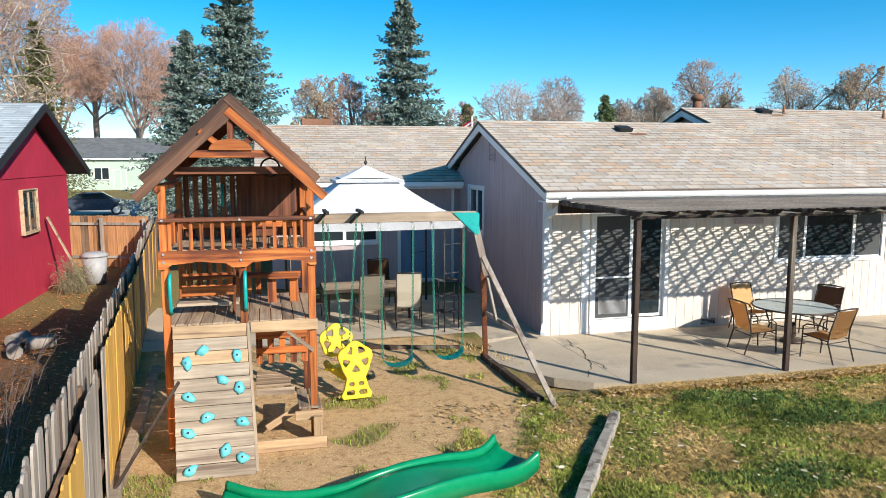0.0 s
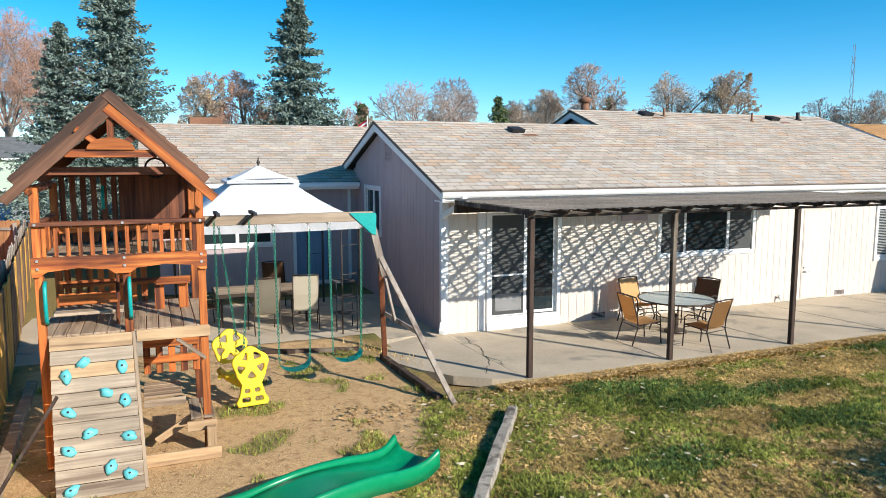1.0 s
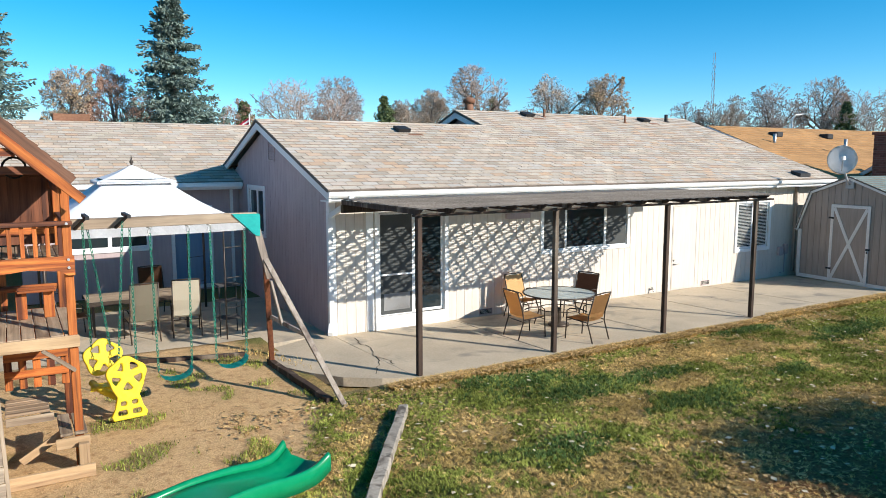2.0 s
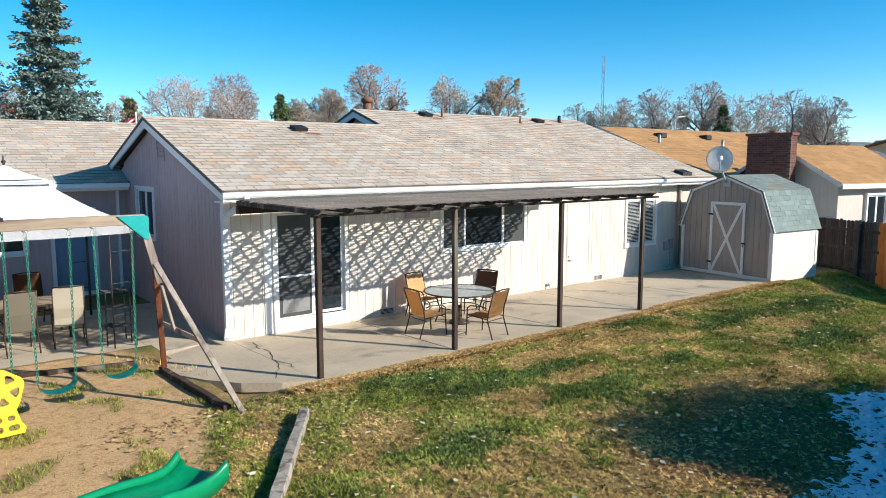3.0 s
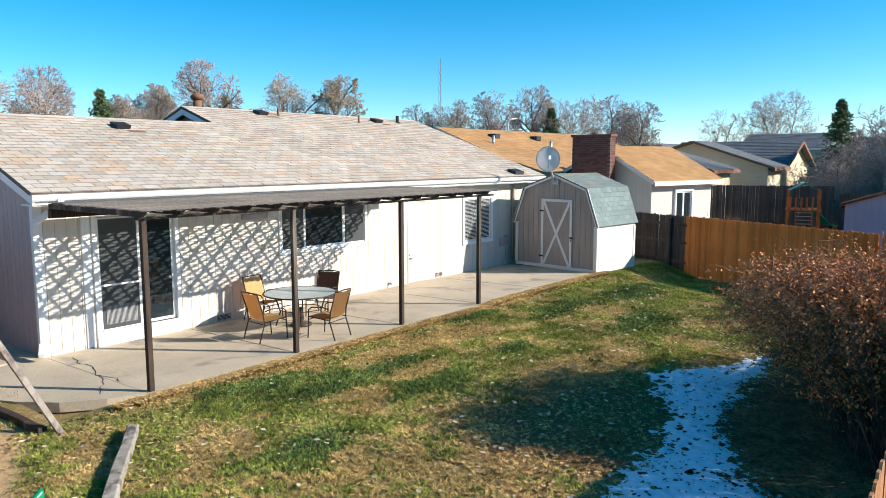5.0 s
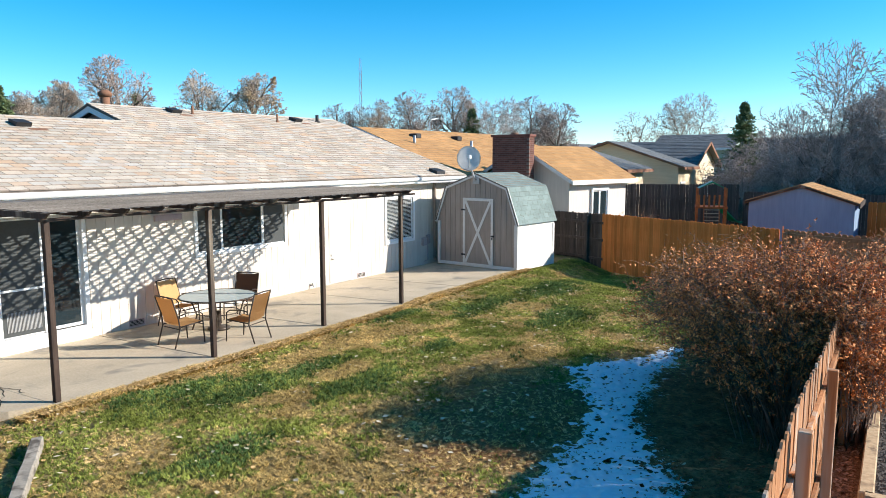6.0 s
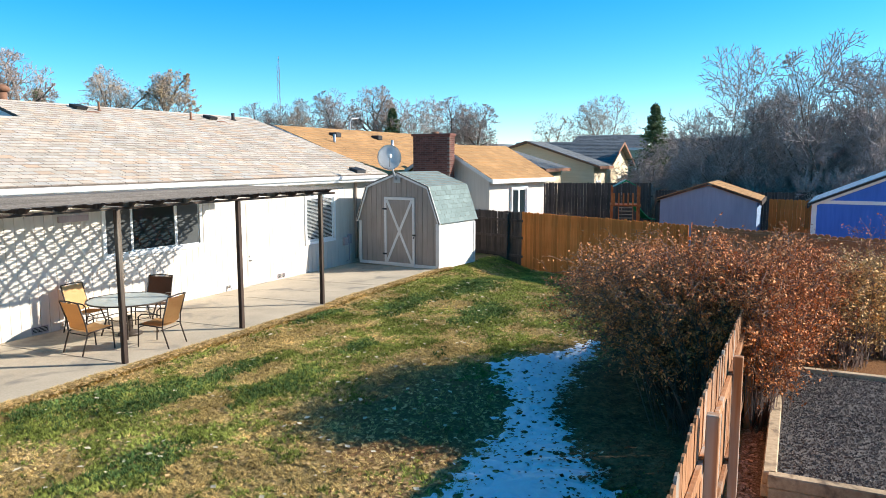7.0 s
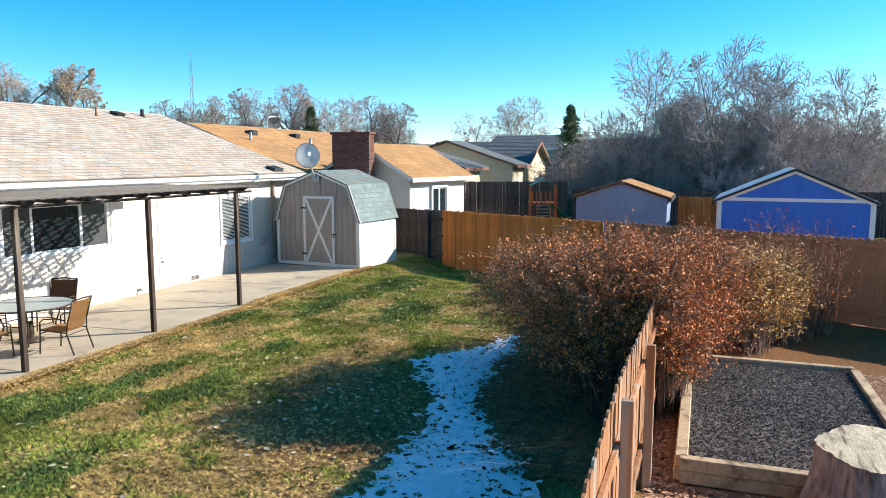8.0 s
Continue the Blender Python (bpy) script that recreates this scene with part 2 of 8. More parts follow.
    "black_trim": surf("black_trim", (0.015, 0.015, 0.017), (0.03, 0.03, 0.032), 20, 0.6, 0.1),
    "shingle_blue": surf("grey_blue_shingle", (0.30, 0.34, 0.37), (0.42, 0.46, 0.49), 50, 0.95, 0.3, big=0.1, isl=0.18),
    "shingle_dark": surf("dark_grey_shingle", (0.10, 0.11, 0.12), (0.16, 0.17, 0.18), 40, 0.95, 0.3, big=0.12, isl=0.15),
    "shingle_orange": surf("ochre_shingle", (0.36, 0.19, 0.075), (0.46, 0.26, 0.11), 40, 0.95, 0.3, big=0.12, isl=0.12),
    "brick": surf("dark_red_brick", (0.12, 0.045, 0.035), (0.19, 0.075, 0.055), 20, 0.85, 0.3, isl=0.3, big=0.1),
    "mortar": surf("mortar", (0.16, 0.12, 0.1), (0.22, 0.17, 0.15), 30, 0.95, 0.3),
    "timber": surf("landscape_timber", (0.40, 0.28, 0.17), (0.56, 0.42, 0.27), 18, 0.9, 0.4, (1, 1, 1), 0.2, 1.0, obj=0.15, c3=(0.2, 0.14, 0.09), c3_amount=0.3, c3_scale=4),
    "timber_grey": surf("old_grey_timber", (0.27, 0.24, 0.2), (0.40, 0.35, 0.29), 18, 0.9, 0.5, (1, 1, 1), 0.25, 1.0, c3=(0.12, 0.1, 0.08), c3_amount=0.35, c3_scale=5),
    "snow": surf("old_snow", (0.88, 0.90, 0.93), (0.94, 0.95, 0.96), 12, 0.7, 0.3, big=0.06, bump_dist=0.03),
    "gravel": surf("dark_gravel", (0.08, 0.066, 0.06), (0.185, 0.16, 0.145), 60, 0.9, 0.6, isl=0.5, big=0.15),
    "bark": surf("tree_bark", (0.14, 0.11, 0.09), (0.26, 0.21, 0.17), 12, 0.95, 0.5, (1, 1, 0.3), 0.2),
    "stump_bark": surf("furrowed_bark", (0.09, 0.065, 0.055), (0.42, 0.35, 0.32), 14, 0.95, 0.8, (1, 1, 0.25), 0.3),
    "bark_pale": surf("pale_bark", (0.22, 0.18, 0.15), (0.34, 0.29, 0.25), 12, 0.95, 0.5, (1, 1, 0.3), 0.2),
    "twig": surf("bare_twigs", (0.34, 0.26, 0.225), (0.48, 0.385, 0.335), 4, 0.95, 0, isl=0.25, big=0.1),
    "twig_dark": surf("grey_brown_twigs", (0.30, 0.245, 0.22), (0.52, 0.44, 0.40), 4, 0.95, 0, isl=0.35, big=0.1),
    "twig_pale": surf("pale_twigs", (0.33, 0.26, 0.21), (0.48, 0.385, 0.31), 4, 0.95, 0, isl=0.25, big=0.1),
    "twig_rust": surf("rusty_twigs", (0.35, 0.20, 0.145), (0.50, 0.315, 0.235), 4, 0.95, 0, isl=0.3, big=0.1),
    "spruce": surf("blue_spruce_needles", (0.10, 0.145, 0.12), (0.24, 0.31, 0.27), 5, 0.9, 0, isl=0.4, big=0.15),
    "pine": surf("dark_pine_needles", (0.09, 0.13, 0.05), (0.20, 0.25, 0.11), 5, 0.85, 0, isl=0.35, big=0.15),
    "juniper": surf("yellow_green_needles", (0.08, 0.085, 0.03), (0.18, 0.17, 0.06), 5, 0.85, 0, isl=0.35, big=0.15),
    "bush_leaf": surf("dry_red_leaves", (0.38, 0.125, 0.04), (0.74, 0.31, 0.11), 5, 0.7, 0, isl=0.6, big=0.15, spec=0.15),
    "bush_stem": surf("bush_stems", (0.10, 0.058, 0.042), (0.24, 0.15, 0.11), 6, 0.95, 0, isl=0.3),
    "tan_grass": surf("dry_ornamental_grass", (0.42, 0.23, 0.08), (0.55, 0.33, 0.13), 5, 0.9, 0, isl=0.3),
    "grass": surf("grass_blades", (0.15, 0.18, 0.034), (0.36, 0.38, 0.085), 1.2, 0.9, 0, isl=0.6, big=0.2, spec=0.1),
    "lush_grass": surf("lush_grass_blades", (0.05, 0.095, 0.025), (0.13, 0.20, 0.058), 1.2, 0.85, 0, isl=0.5, big=0.2, spec=0.15),
    "dry_grass": surf("dry_grass_blades", (0.38, 0.26, 0.085), (0.68, 0.48, 0.19), 1.2, 0.9, 0, isl=0.6, big=0.2, spec=0.1),
    "leaf": surf("fallen_leaves", (0.38, 0.23, 0.09), (0.64, 0.44, 0.21), 3, 0.9, 0, isl=0.5, spec=0.1),
    "pale_leaf": surf("bleached_fallen_leaves", (0.55, 0.46, 0.32), (0.76, 0.66, 0.48), 3, 0.8, 0, isl=0.25, spec=0.2),
    "blue_grey": surf("blue_grey_siding", (0.18, 0.26, 0.38), (0.22, 0.31, 0.44), 10, 0.8, 0.1, (1, 1, 0.1), 0.08),
    "blue": surf("bright_blue_siding", (0.04, 0.15, 0.58), (0.06, 0.19, 0.66), 10, 0.7, 0.1, (1, 1, 0.1), 0.06),
    "yellow_siding": surf("cream_yellow_siding", (0.66, 0.54, 0.36), (0.74, 0.61, 0.43), 10, 0.8, 0.1, (0.1, 0.1, 1), 0.06),
    "green_siding": surf("pale_green_siding", (0.38, 0.47, 0.38), (0.44, 0.53, 0.44), 10, 0.8, 0.1, (0.1, 0.1, 1), 0.06),
    "car_paint": surf("dark_blue_car_paint", (0.035, 0.045, 0.065), (0.05, 0.06, 0.085), 5, 0.25, 0, big=0.03, spec=0.6),
    "rubber": surf("black_rubber", (0.012, 0.012, 0.012), (0.02, 0.02, 0.02), 20, 0.85, 0.1),
    "plastic_white": surf("white_plastic", (0.66, 0.66, 0.66), (0.74, 0.74, 0.74), 10, 0.5, 0.03),
    "plastic_grey": surf("grey_plastic", (0.35, 0.35, 0.35), (0.42, 0.42, 0.42), 10, 0.5, 0.03),
    "rust": surf("rusty_vent", (0.2, 0.09, 0.05), (0.3, 0.15, 0.09), 20, 0.8, 0.1),
    "stump_top": surf("cut_stump", (0.42, 0.33, 0.21), (0.66, 0.56, 0.40), 14, 0.9, 0.6, (1, 5, 1), 0.25, 3, c3=(0.2, 0.14, 0.09), c3_amount=0.3, c3_scale=3),
    "screen": surf("insect_screen", (0.06, 0.065, 0.065), (0.08, 0.085, 0.085), 60, 0.9, 0.0, big=0.05),
    "stone": surf("garden_stone", (0.28, 0.25, 0.22), (0.4, 0.36, 0.32), 8, 0.9, 0.4),
    "litter": surf("old_leaf_litter", (0.15, 0.066, 0.024), (0.33, 0.16, 0.065), 5, 0.9, 0, isl=0.4),
    "tan_leaf": surf("dry_ochre_leaves", (0.58, 0.33, 0.11), (0.82, 0.53, 0.21), 5, 0.75, 0, isl=0.4),
    "weed": surf("grey_green_weeds", (0.14, 0.13, 0.07), (0.30, 0.27, 0.16), 5, 0.9, 0, isl=0.4),
    "chips": surf("bark_chips", (0.34, 0.17, 0.10), (0.62, 0.40, 0.27), 5, 0.95, 0, isl=0.5),
    "asphalt": surf("asphalt", (0.16, 0.155, 0.15), (0.21, 0.2, 0.19), 20, 0.95, 0.2, big=0.1),
    "pale_drive": surf("concrete_drive", (0.40, 0.37, 0.33), (0.46, 0.43, 0.39), 10, 0.95, 0.1, big=0.1),
}


def grained(key, c1, c2, dark, obj=0.2, scale=26.0, dark_amount=0.35):
    """Three materials of one wood, its grain along x, y and z."""
    for ax, st in (("x", (0.05, 1, 1)), ("y", (1, 0.05, 1)), ("z", (1, 1, 0.05))):
        M[key + "_" + ax] = surf(key + "_grain_" + ax, c1, c2, scale, 0.72, 0.5, st, 0.22, 1.3, obj=obj, c3=dark, c3_amount=dark_amount, c3_scale=7.0, detail=8.0)


grained("cedar", (0.30, 0.062, 0.014), (0.62, 0.20, 0.044), (0.09, 0.025, 0.012), 0.28, 26.0, 0.5)
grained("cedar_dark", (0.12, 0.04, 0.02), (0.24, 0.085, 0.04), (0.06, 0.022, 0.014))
grained("worn_cedar", (0.11, 0.05, 0.03), (0.21, 0.105, 0.062), (0.06, 0.032, 0.022))
grained("grey_wood", (0.27, 0.195, 0.13), (0.46, 0.36, 0.255), (0.16, 0.11, 0.075), 0.16, 22.0, 0.28)
grained("pale_plank", (0.27, 0.21, 0.15), (0.47, 0.38, 0.28), (0.17, 0.12, 0.085), 0.16, 22.0, 0.45)
grained("timber", (0.38, 0.245, 0.13), (0.55, 0.38, 0.22), (0.24, 0.15, 0.085), 0.12, 22.0, 0.25)
grained("deck", (0.28, 0.19, 0.12), (0.46, 0.33, 0.22), (0.16, 0.10, 0.06), 0.2, 22.0, 0.3)
# ---- ground ----
def zone(x, y):
    """Shares of bare dirt, leaf litter, dark soil and bark mulch at a place on the ground."""
    n1 = noise.noise((x * 0.9, y * 0.9, 3.0))
    n2 = noise.noise((x * 2.3, y * 2.3, 9.0))
    s = lambda e: max(0.0, min(1.0, 0.5 + e))
    wob = 0.45 * n1 + 0.2 * n2
    # play area, from the fence on the west to the timbers
    east = -1.75 if y > -4.2 else -1.75 - 0.55 * (-4.2 - y)
    dirt = min(s((east - x + wob) * 2.2), s((x + 7.6) * 3), s((y + 9.2 + 2 * wob) * 1.2), s((0.6 - y) * 3))
    tuft = noise.noise((x * 1.1 + 5, y * 1.4, 1.0)) + 0.5 * n2
    if dirt > 0:
        dirt *= 1 - 0.6 * s((tuft - 0.3) * 4)
    litter = 0.0
    if x > -3.2 and y > -12.8:
        edge = -3.62 if x < 9 else -3.2
        litter = max(0.0, 1 - abs(y - edge + 0.25) / (0.55 + 0.35 * n1)) if y < edge + 0.3 else 0.0
        if x < 0.6 and y < -3:
            litter = max(litter, 0.55 * s((0.3 - x + 1.2 * n1) * 1.1) * s((y + 6.3) * 1.2) * s((x + 1.9) * 1.5))
        # litter laid where fence and shrub shade falls, browning the shadow's colour
        if x > -1:
            litter = max(litter, 0.85 * s((-9.75 - y + 0.5 * wob) * 1.6) * s((8.5 - x) * 1.2))
        litter = max(litter, 0.6 * math.exp(-((x - 3.2) / 2.4) ** 2 - ((y + 8.9) / 1.2) ** 2))
        litter = max(litter, 0.55 * s((n1 + 0.6 * n2 - 0.22) * 4))
    soil = max(s((-7.45 - 0.09 * (y + 5) - x) * 3) * s((13 - y) * 2), s((x - 6.9 + wob) * 1.5) * s((-12.9 - y) * 6) if x < 14 else 0.0)
    soil = max(soil, 0.85 * shaded_bare(x, y))  # bare brown ground round the snow, shade put into its colour
    mulch = s((-12.95 - y) * 8) * s((7.2 - x + wob) * 1.5)
    return dirt, litter, soil, mulch


def ground_dip(x, y):
    """The lawn falls away towards the fence at its east end."""
    # signed distance from the fence line, positive on the lawn
    d = ((18.36 - x) * 6.14 - (-4.62 - y) * 2.69) / 6.703
    side = max(0.0, 1 - d / 5.0) if d > 0 else max(0.0, 1 + (d + 0.6) / 1.5) if d < -0.6 else 1.0
    fade = max(0.0, min(1.0, (-4.0 - y) / 1.2)) * max(0.0, min(1.0, (y + 12.4) / 1.4)) if d > 0 else 1.0
    return -0.36 * side * side * (3 - 2 * side) * fade if -14 < y < 0 else 0.0


LUSH = [(1.3, -4.5, 1.0, 0.7), (1.9, -5.2, 0.9, 0.55), (3.4, -5.3, 0.9, 0.35), (3.3, -6.5, 1.2, 0.4), (7.7, -4.1, 1.1, 0.28), (9.6, -5.2, 1.5, 0.5), (9.3, -7.2, 1.3, 0.6), (0.2, -6.9, 0.8, 0.5), (12.5, -5.6, 1.8, 0.7), (5.6, -6.3, 0.7, 0.3)]


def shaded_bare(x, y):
    """How far grass gives way to brown, painting in the shade before the snow and below the shrub, 0 to 1."""
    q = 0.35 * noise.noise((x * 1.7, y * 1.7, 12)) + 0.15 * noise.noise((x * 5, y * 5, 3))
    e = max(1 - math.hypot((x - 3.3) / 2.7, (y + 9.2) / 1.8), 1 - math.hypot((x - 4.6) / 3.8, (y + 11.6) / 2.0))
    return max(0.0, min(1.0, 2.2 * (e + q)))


def lushness(x, y):
    """How deep and green the lawn grows, 0 to 1."""
    q = noise.noise((x * 1.3 + 4, y * 1.6, 3)) + 0.6 * noise.noise((x * 3.6, y * 3.6, 6))
    best = -0.25 + 0.5 * q
    for cx, cy, a, b in LUSH:
        best = max(best, 1.1 - math.hypot((x - cx) / a, (y - cy) / b) + 0.55 * q)
    return max(0.0, min(0.95, best * 1.1)) * (1 - 0.9 * shaded_bare(x, y))


def dryness(x, y):
    """How far the lawn has turned to straw, 0 to 1."""
    q = noise.noise((x * 0.75 + 2, y * 0.95, 5)) + 0.7 * noise.noise((x * 2.1, y * 2.1, 8)) + 0.45 * noise.noise((x * 5.5, y * 5.5, 2))
    bias = -0.02 - 0.3 * max(0.0, min(1.0, (x - 8) / 6)) * max(0.0, min(1.0, (y + 9) / 3))
    # worn patch along the patio; the mid-lawn one puts shadow brown into the grass
    bias += 0.6 * math.exp(-((x - 3.4) / 2.6) ** 2 - ((y + 8.6) / 1.3) ** 2) + 0.55 * math.exp(-((x - 5.9) / 1.7) ** 2 - ((y + 4.8) / 0.6) ** 2)
    return max(0.0, min(1.0, 0.5 + 1.9 * (q + bias - 0.8 * lushness(x, y))))


def ground_sheet():
    near_x = np.arange(-13, 20.01, 0.16)
    near_y = np.arange(-18.5, 3.01, 0.16)
    xs = np.concatenate([[-900, -300, -120, -60, -35, -24, -17], near_x, [22, 24, 30, 40, 60, 90, 150, 300, 900]])
    ys = np.concatenate([[-900, -300, -100, -50, -30, -22], near_y, [5, 8, 12, 16, 22, 30, 45, 70, 120, 300, 900]])
    verts, at = [], []
    for y in ys:
        for x in xs:
            inside = -13 <= x <= 20 and -18.5 <= y <= 3
            z = 0.02 * noise.noise((x * 0.8, y * 0.8, 0)) + 0.012 * noise.noise((x * 3, y * 3, 4)) - 0.01 if inside else -0.02
            q = zone(x, y) if inside else (0.0, 0.1, 0.0, 0.0)
            z += ground_dip(x, y)
            if (-1.3 < x < 16.4 and -3.4 < y < 3) or (-8.1 < x < 0 and 0.6 < y < 3):
                z -= 0.14
            z += 0.02 * q[0] * noise.noise((x * 4.2, y * 4.2, 7))
            verts.append((x, y, z))
            at.append((*q, dryness(x, y) if inside else 0.6, lushness(x, y) if inside else 0.0))
    w = len(xs)
    faces = [(j * w + i, j * w + i + 1, (j + 1) * w + i + 1, (j + 1) * w + i) for j in range(len(ys) - 1) for i in range(w - 1)]
    m = bpy.data.materials.new("yard_ground")
    m.use_nodes = True
    N, L = m.node_tree.nodes, m.node_tree.links
    p = N["Principled BSDF"]
    p.inputs["Roughness"].default_value, p.inputs["Specular IOR Level"].default_value = 0.95, 0.15
    tc = N.new("ShaderNodeTexCoord")

    def ntex(sc, det=6.0, dist=0.0):
        n = N.new("ShaderNodeTexNoise")
        n.inputs["Scale"].default_value, n.inputs["Detail"].default_value, n.inputs["Distortion"].default_value = sc, det, dist
        n.inputs["Roughness"].default_value = 0.65
        L.new(tc.outputs["Object"], n.inputs["Vector"])
        return n.outputs["Fac"]

    def rng(f, a, b, c=0.0, d=1.0):
        r = N.new("ShaderNodeMapRange")
        for k, q in enumerate((a, b, c, d)):
            r.inputs[k + 1].default_value = q
        L.new(f, r.inputs[0])
        return r.outputs[0]

    def mix(f, a, b):
        n = N.new("ShaderNodeMix")
        n.data_type = "RGBA"
        for s_, q in ((0, f), (6, a), (7, b)):
            if isinstance(q, tuple):
                n.inputs[s_].default_value = (*q, 1)
            else:
                L.new(q, n.inputs[s_])
        return n.outputs[2]

    def attr(name):
        a = N.new("ShaderNodeAttribute")
        a.attribute_name = name
        return a.outputs["Fac"]

    fine, mid, slow = ntex(38), ntex(7, 5, 0.3), ntex(0.7, 4, 0.4)
    green = mix(rng(fine, 0.3, 0.7), (0.085, 0.088, 0.026), (0.23, 0.215, 0.075))
    tan = mix(rng(fine, 0.3, 0.7), (0.15, 0.10, 0.04), (0.42, 0.29, 0.12))
    deep = mix(rng(fine, 0.3, 0.7), (0.045, 0.052, 0.016), (0.12, 0.135, 0.045))
    lawn = mix(attr("dry"), green, tan)
    lawn = mix(rng(mid, 0.55, 0.66), lawn, green)
    lawn = mix(attr("lush"), lawn, deep)
    dirt = mix(rng(fine, 0.3, 0.7), (0.44, 0.275, 0.125), (0.74, 0.50, 0.27))
    dirt = mix(rng(mid, 0.5, 0.72), dirt, (0.36, 0.205, 0.095))
    leaf = mix(rng(fine, 0.38, 0.62), (0.2, 0.125, 0.045), (0.56, 0.41, 0.2))
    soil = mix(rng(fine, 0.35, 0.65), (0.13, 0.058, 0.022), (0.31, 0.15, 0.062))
    chip = mix(rng(fine, 0.35, 0.65), (0.16, 0.08, 0.045), (0.48, 0.29, 0.18))
    col = lawn
    for name, c in (("litter", leaf), ("dirt", dirt), ("soil", soil), ("mulch", chip)):
        col = mix(attr(name), col, c)
    L.new(col, p.inputs["Base Color"])
    b = N.new("ShaderNodeBump")
    b.inputs["Strength"].default_value, b.inputs["Distance"].default_value = 0.6, 0.03
    L.new(fine, b.inputs["Height"])
    L.new(b.outputs[0], p.inputs["Normal"])
    me = raw_mesh("ground", verts, faces, m, True)
    for k, name in enumerate(("dirt", "litter", "soil", "mulch", "dry", "lush")):
        a = me.attributes.new(name, "FLOAT", "POINT")
        a.data.foreach_set("value", [q[k] for q in at])
    return tagged(new("ground", me), "yard of patchy lawn, bare dirt and leaf litter", "ground", kind="structure")


ground_sheet()


# ---- patio slabs ----
def patio_z(y):
    """Top of the patio slab, which lies a little lower at the house than at its outer edge."""
    return 0.05 - 0.022 * (min(y, 0.0) + 3.55) if y > -3.55 else 0.05


def settle(bm):
    for v in bm.verts:
        v.co.z += patio_z(v.co.y) - 0.05


def patio():
    th = thing("patio", "weathered tan concrete patio slab with cracks", "patio", kind="structure")
    arc = [(-1.7, -1.25), (-1.6, -1.75), (-1.35, -2.35), (-1.0, -2.9), (-0.5, -3.3), (0.0, -3.52)]
    cuts = [(0.0, 2.85), (2.86, 5.68), (5.69, 8.5), (8.51, 11.2), (11.21, 14.9)]
    bm = B()
    prism(bm, arc + [(0.0, -0.02), (-0.45, 0.1), (-1.35, -0.35)], -0.1, 0.05)
    bmesh.ops.recalc_face_normals(bm, faces=bm.faces)
    settle(bm)
    part("slab", bm, M["concrete"], th)
    for a, b in cuts:
        e0, e1 = (-3.68 if q < 8.4 else -3.60 if q < 9 else -3.50 for q in (a, b))
        bm = B()
        prism(bm, [(a + 0.006, e0), (b - 0.006, e1), (b - 0.006, -0.02), (a + 0.006, -0.02)], -0.1, 0.05)
        bmesh.ops.recalc_face_normals(bm, faces=bm.faces)
        bmesh.ops.bevel(bm, geom=[e for e in bm.edges if abs(e.verts[0].co.z - e.verts[1].co.z) < 1e-4], offset=0.008, segments=1, affect="EDGES")
        settle(bm)
        part("slab", bm, M["concrete"], th)
    bm = B()
    box(bm, 14.91, 16.4, -0.24, -0.02, -0.1, 0.05)
    settle(bm)
    part("slab", bm, M["concrete"], th)
    # the slab under the dining set
    for a, b in ((-8.2, -4.9), (-4.89, -1.38)):
        bm = B()
        prism(bm, [(a, 0.42 if a < -5 else 0.33), (b, 0.33 if a < -5 else 0.02), (b, 6.58), (a, 6.58)], -0.1, 0.05)
        bmesh.ops.recalc_face_normals(bm, faces=bm.faces)
        settle(bm)
        part("slab", bm, M["concrete"], th)
    bm = B()
    prism(bm, [(-1.37, 0.0), (-0.45, 0.13), (-0.02, 0.02), (-0.02, 6.58), (-1.37, 6.58)], -0.1, 0.05)
    bmesh.ops.recalc_face_normals(bm, faces=bm.faces)
    settle(bm)
    part("slab", bm, M["concrete"], th)
    r = random.Random(3)
    for pts in ([(0.3, -0.45), (0.18, -1.0), (0.22, -1.35), (0.0, -1.9), (-0.05, -2.3), (-0.35, -2.75), (-0.5, -3.1)], [(0.0, -1.95), (0.1, -2.4), (0.02, -2.7)],
                [(9.4, -0.6), (9.8, -1.3), (9.7, -2.2), (10.1, -3.0)], [(12.6, -1.1), (13.1, -1.2), (13.5, -1.05), (13.9, -1.25)], [(12.9, -1.25), (13.2, -1.5), (13.6, -1.45)]):
        bm = B()
        fine = []
        for p, q in zip(pts, pts[1:]):
            for k in range(4):
                fine.append((p[0] + (q[0] - p[0]) * k / 4 + r.uniform(-0.03, 0.03), p[1] + (q[1] - p[1]) * k / 4 + r.uniform(-0.03, 0.03)))
        vs = [[bm.verts.new((x + s, y, patio_z(y) + 0.0035)) for s in (-0.005 - r.random() * 0.005, 0.005 + r.random() * 0.005)] for x, y in fine]
        for p, q in zip(vs, vs[1:]):
            bm.faces.new((p[0], p[1], q[1], q[0]))
        part("crack", bm, M["dark"], th, "dark crack in the concrete")
    return th


patio()

# ---- main house ----
XE = 16.2            # east end of the house
SLOPE = 0.338
RIDGE_LOW, RIDGE_HIGH = 4.05, 5.6
RAKE_X, UPPER_X = -0.24, 6.36   # where the lower and the upper roof begin
roof_z = lambda y: 2.95 + SLOPE * (y + 0.475)


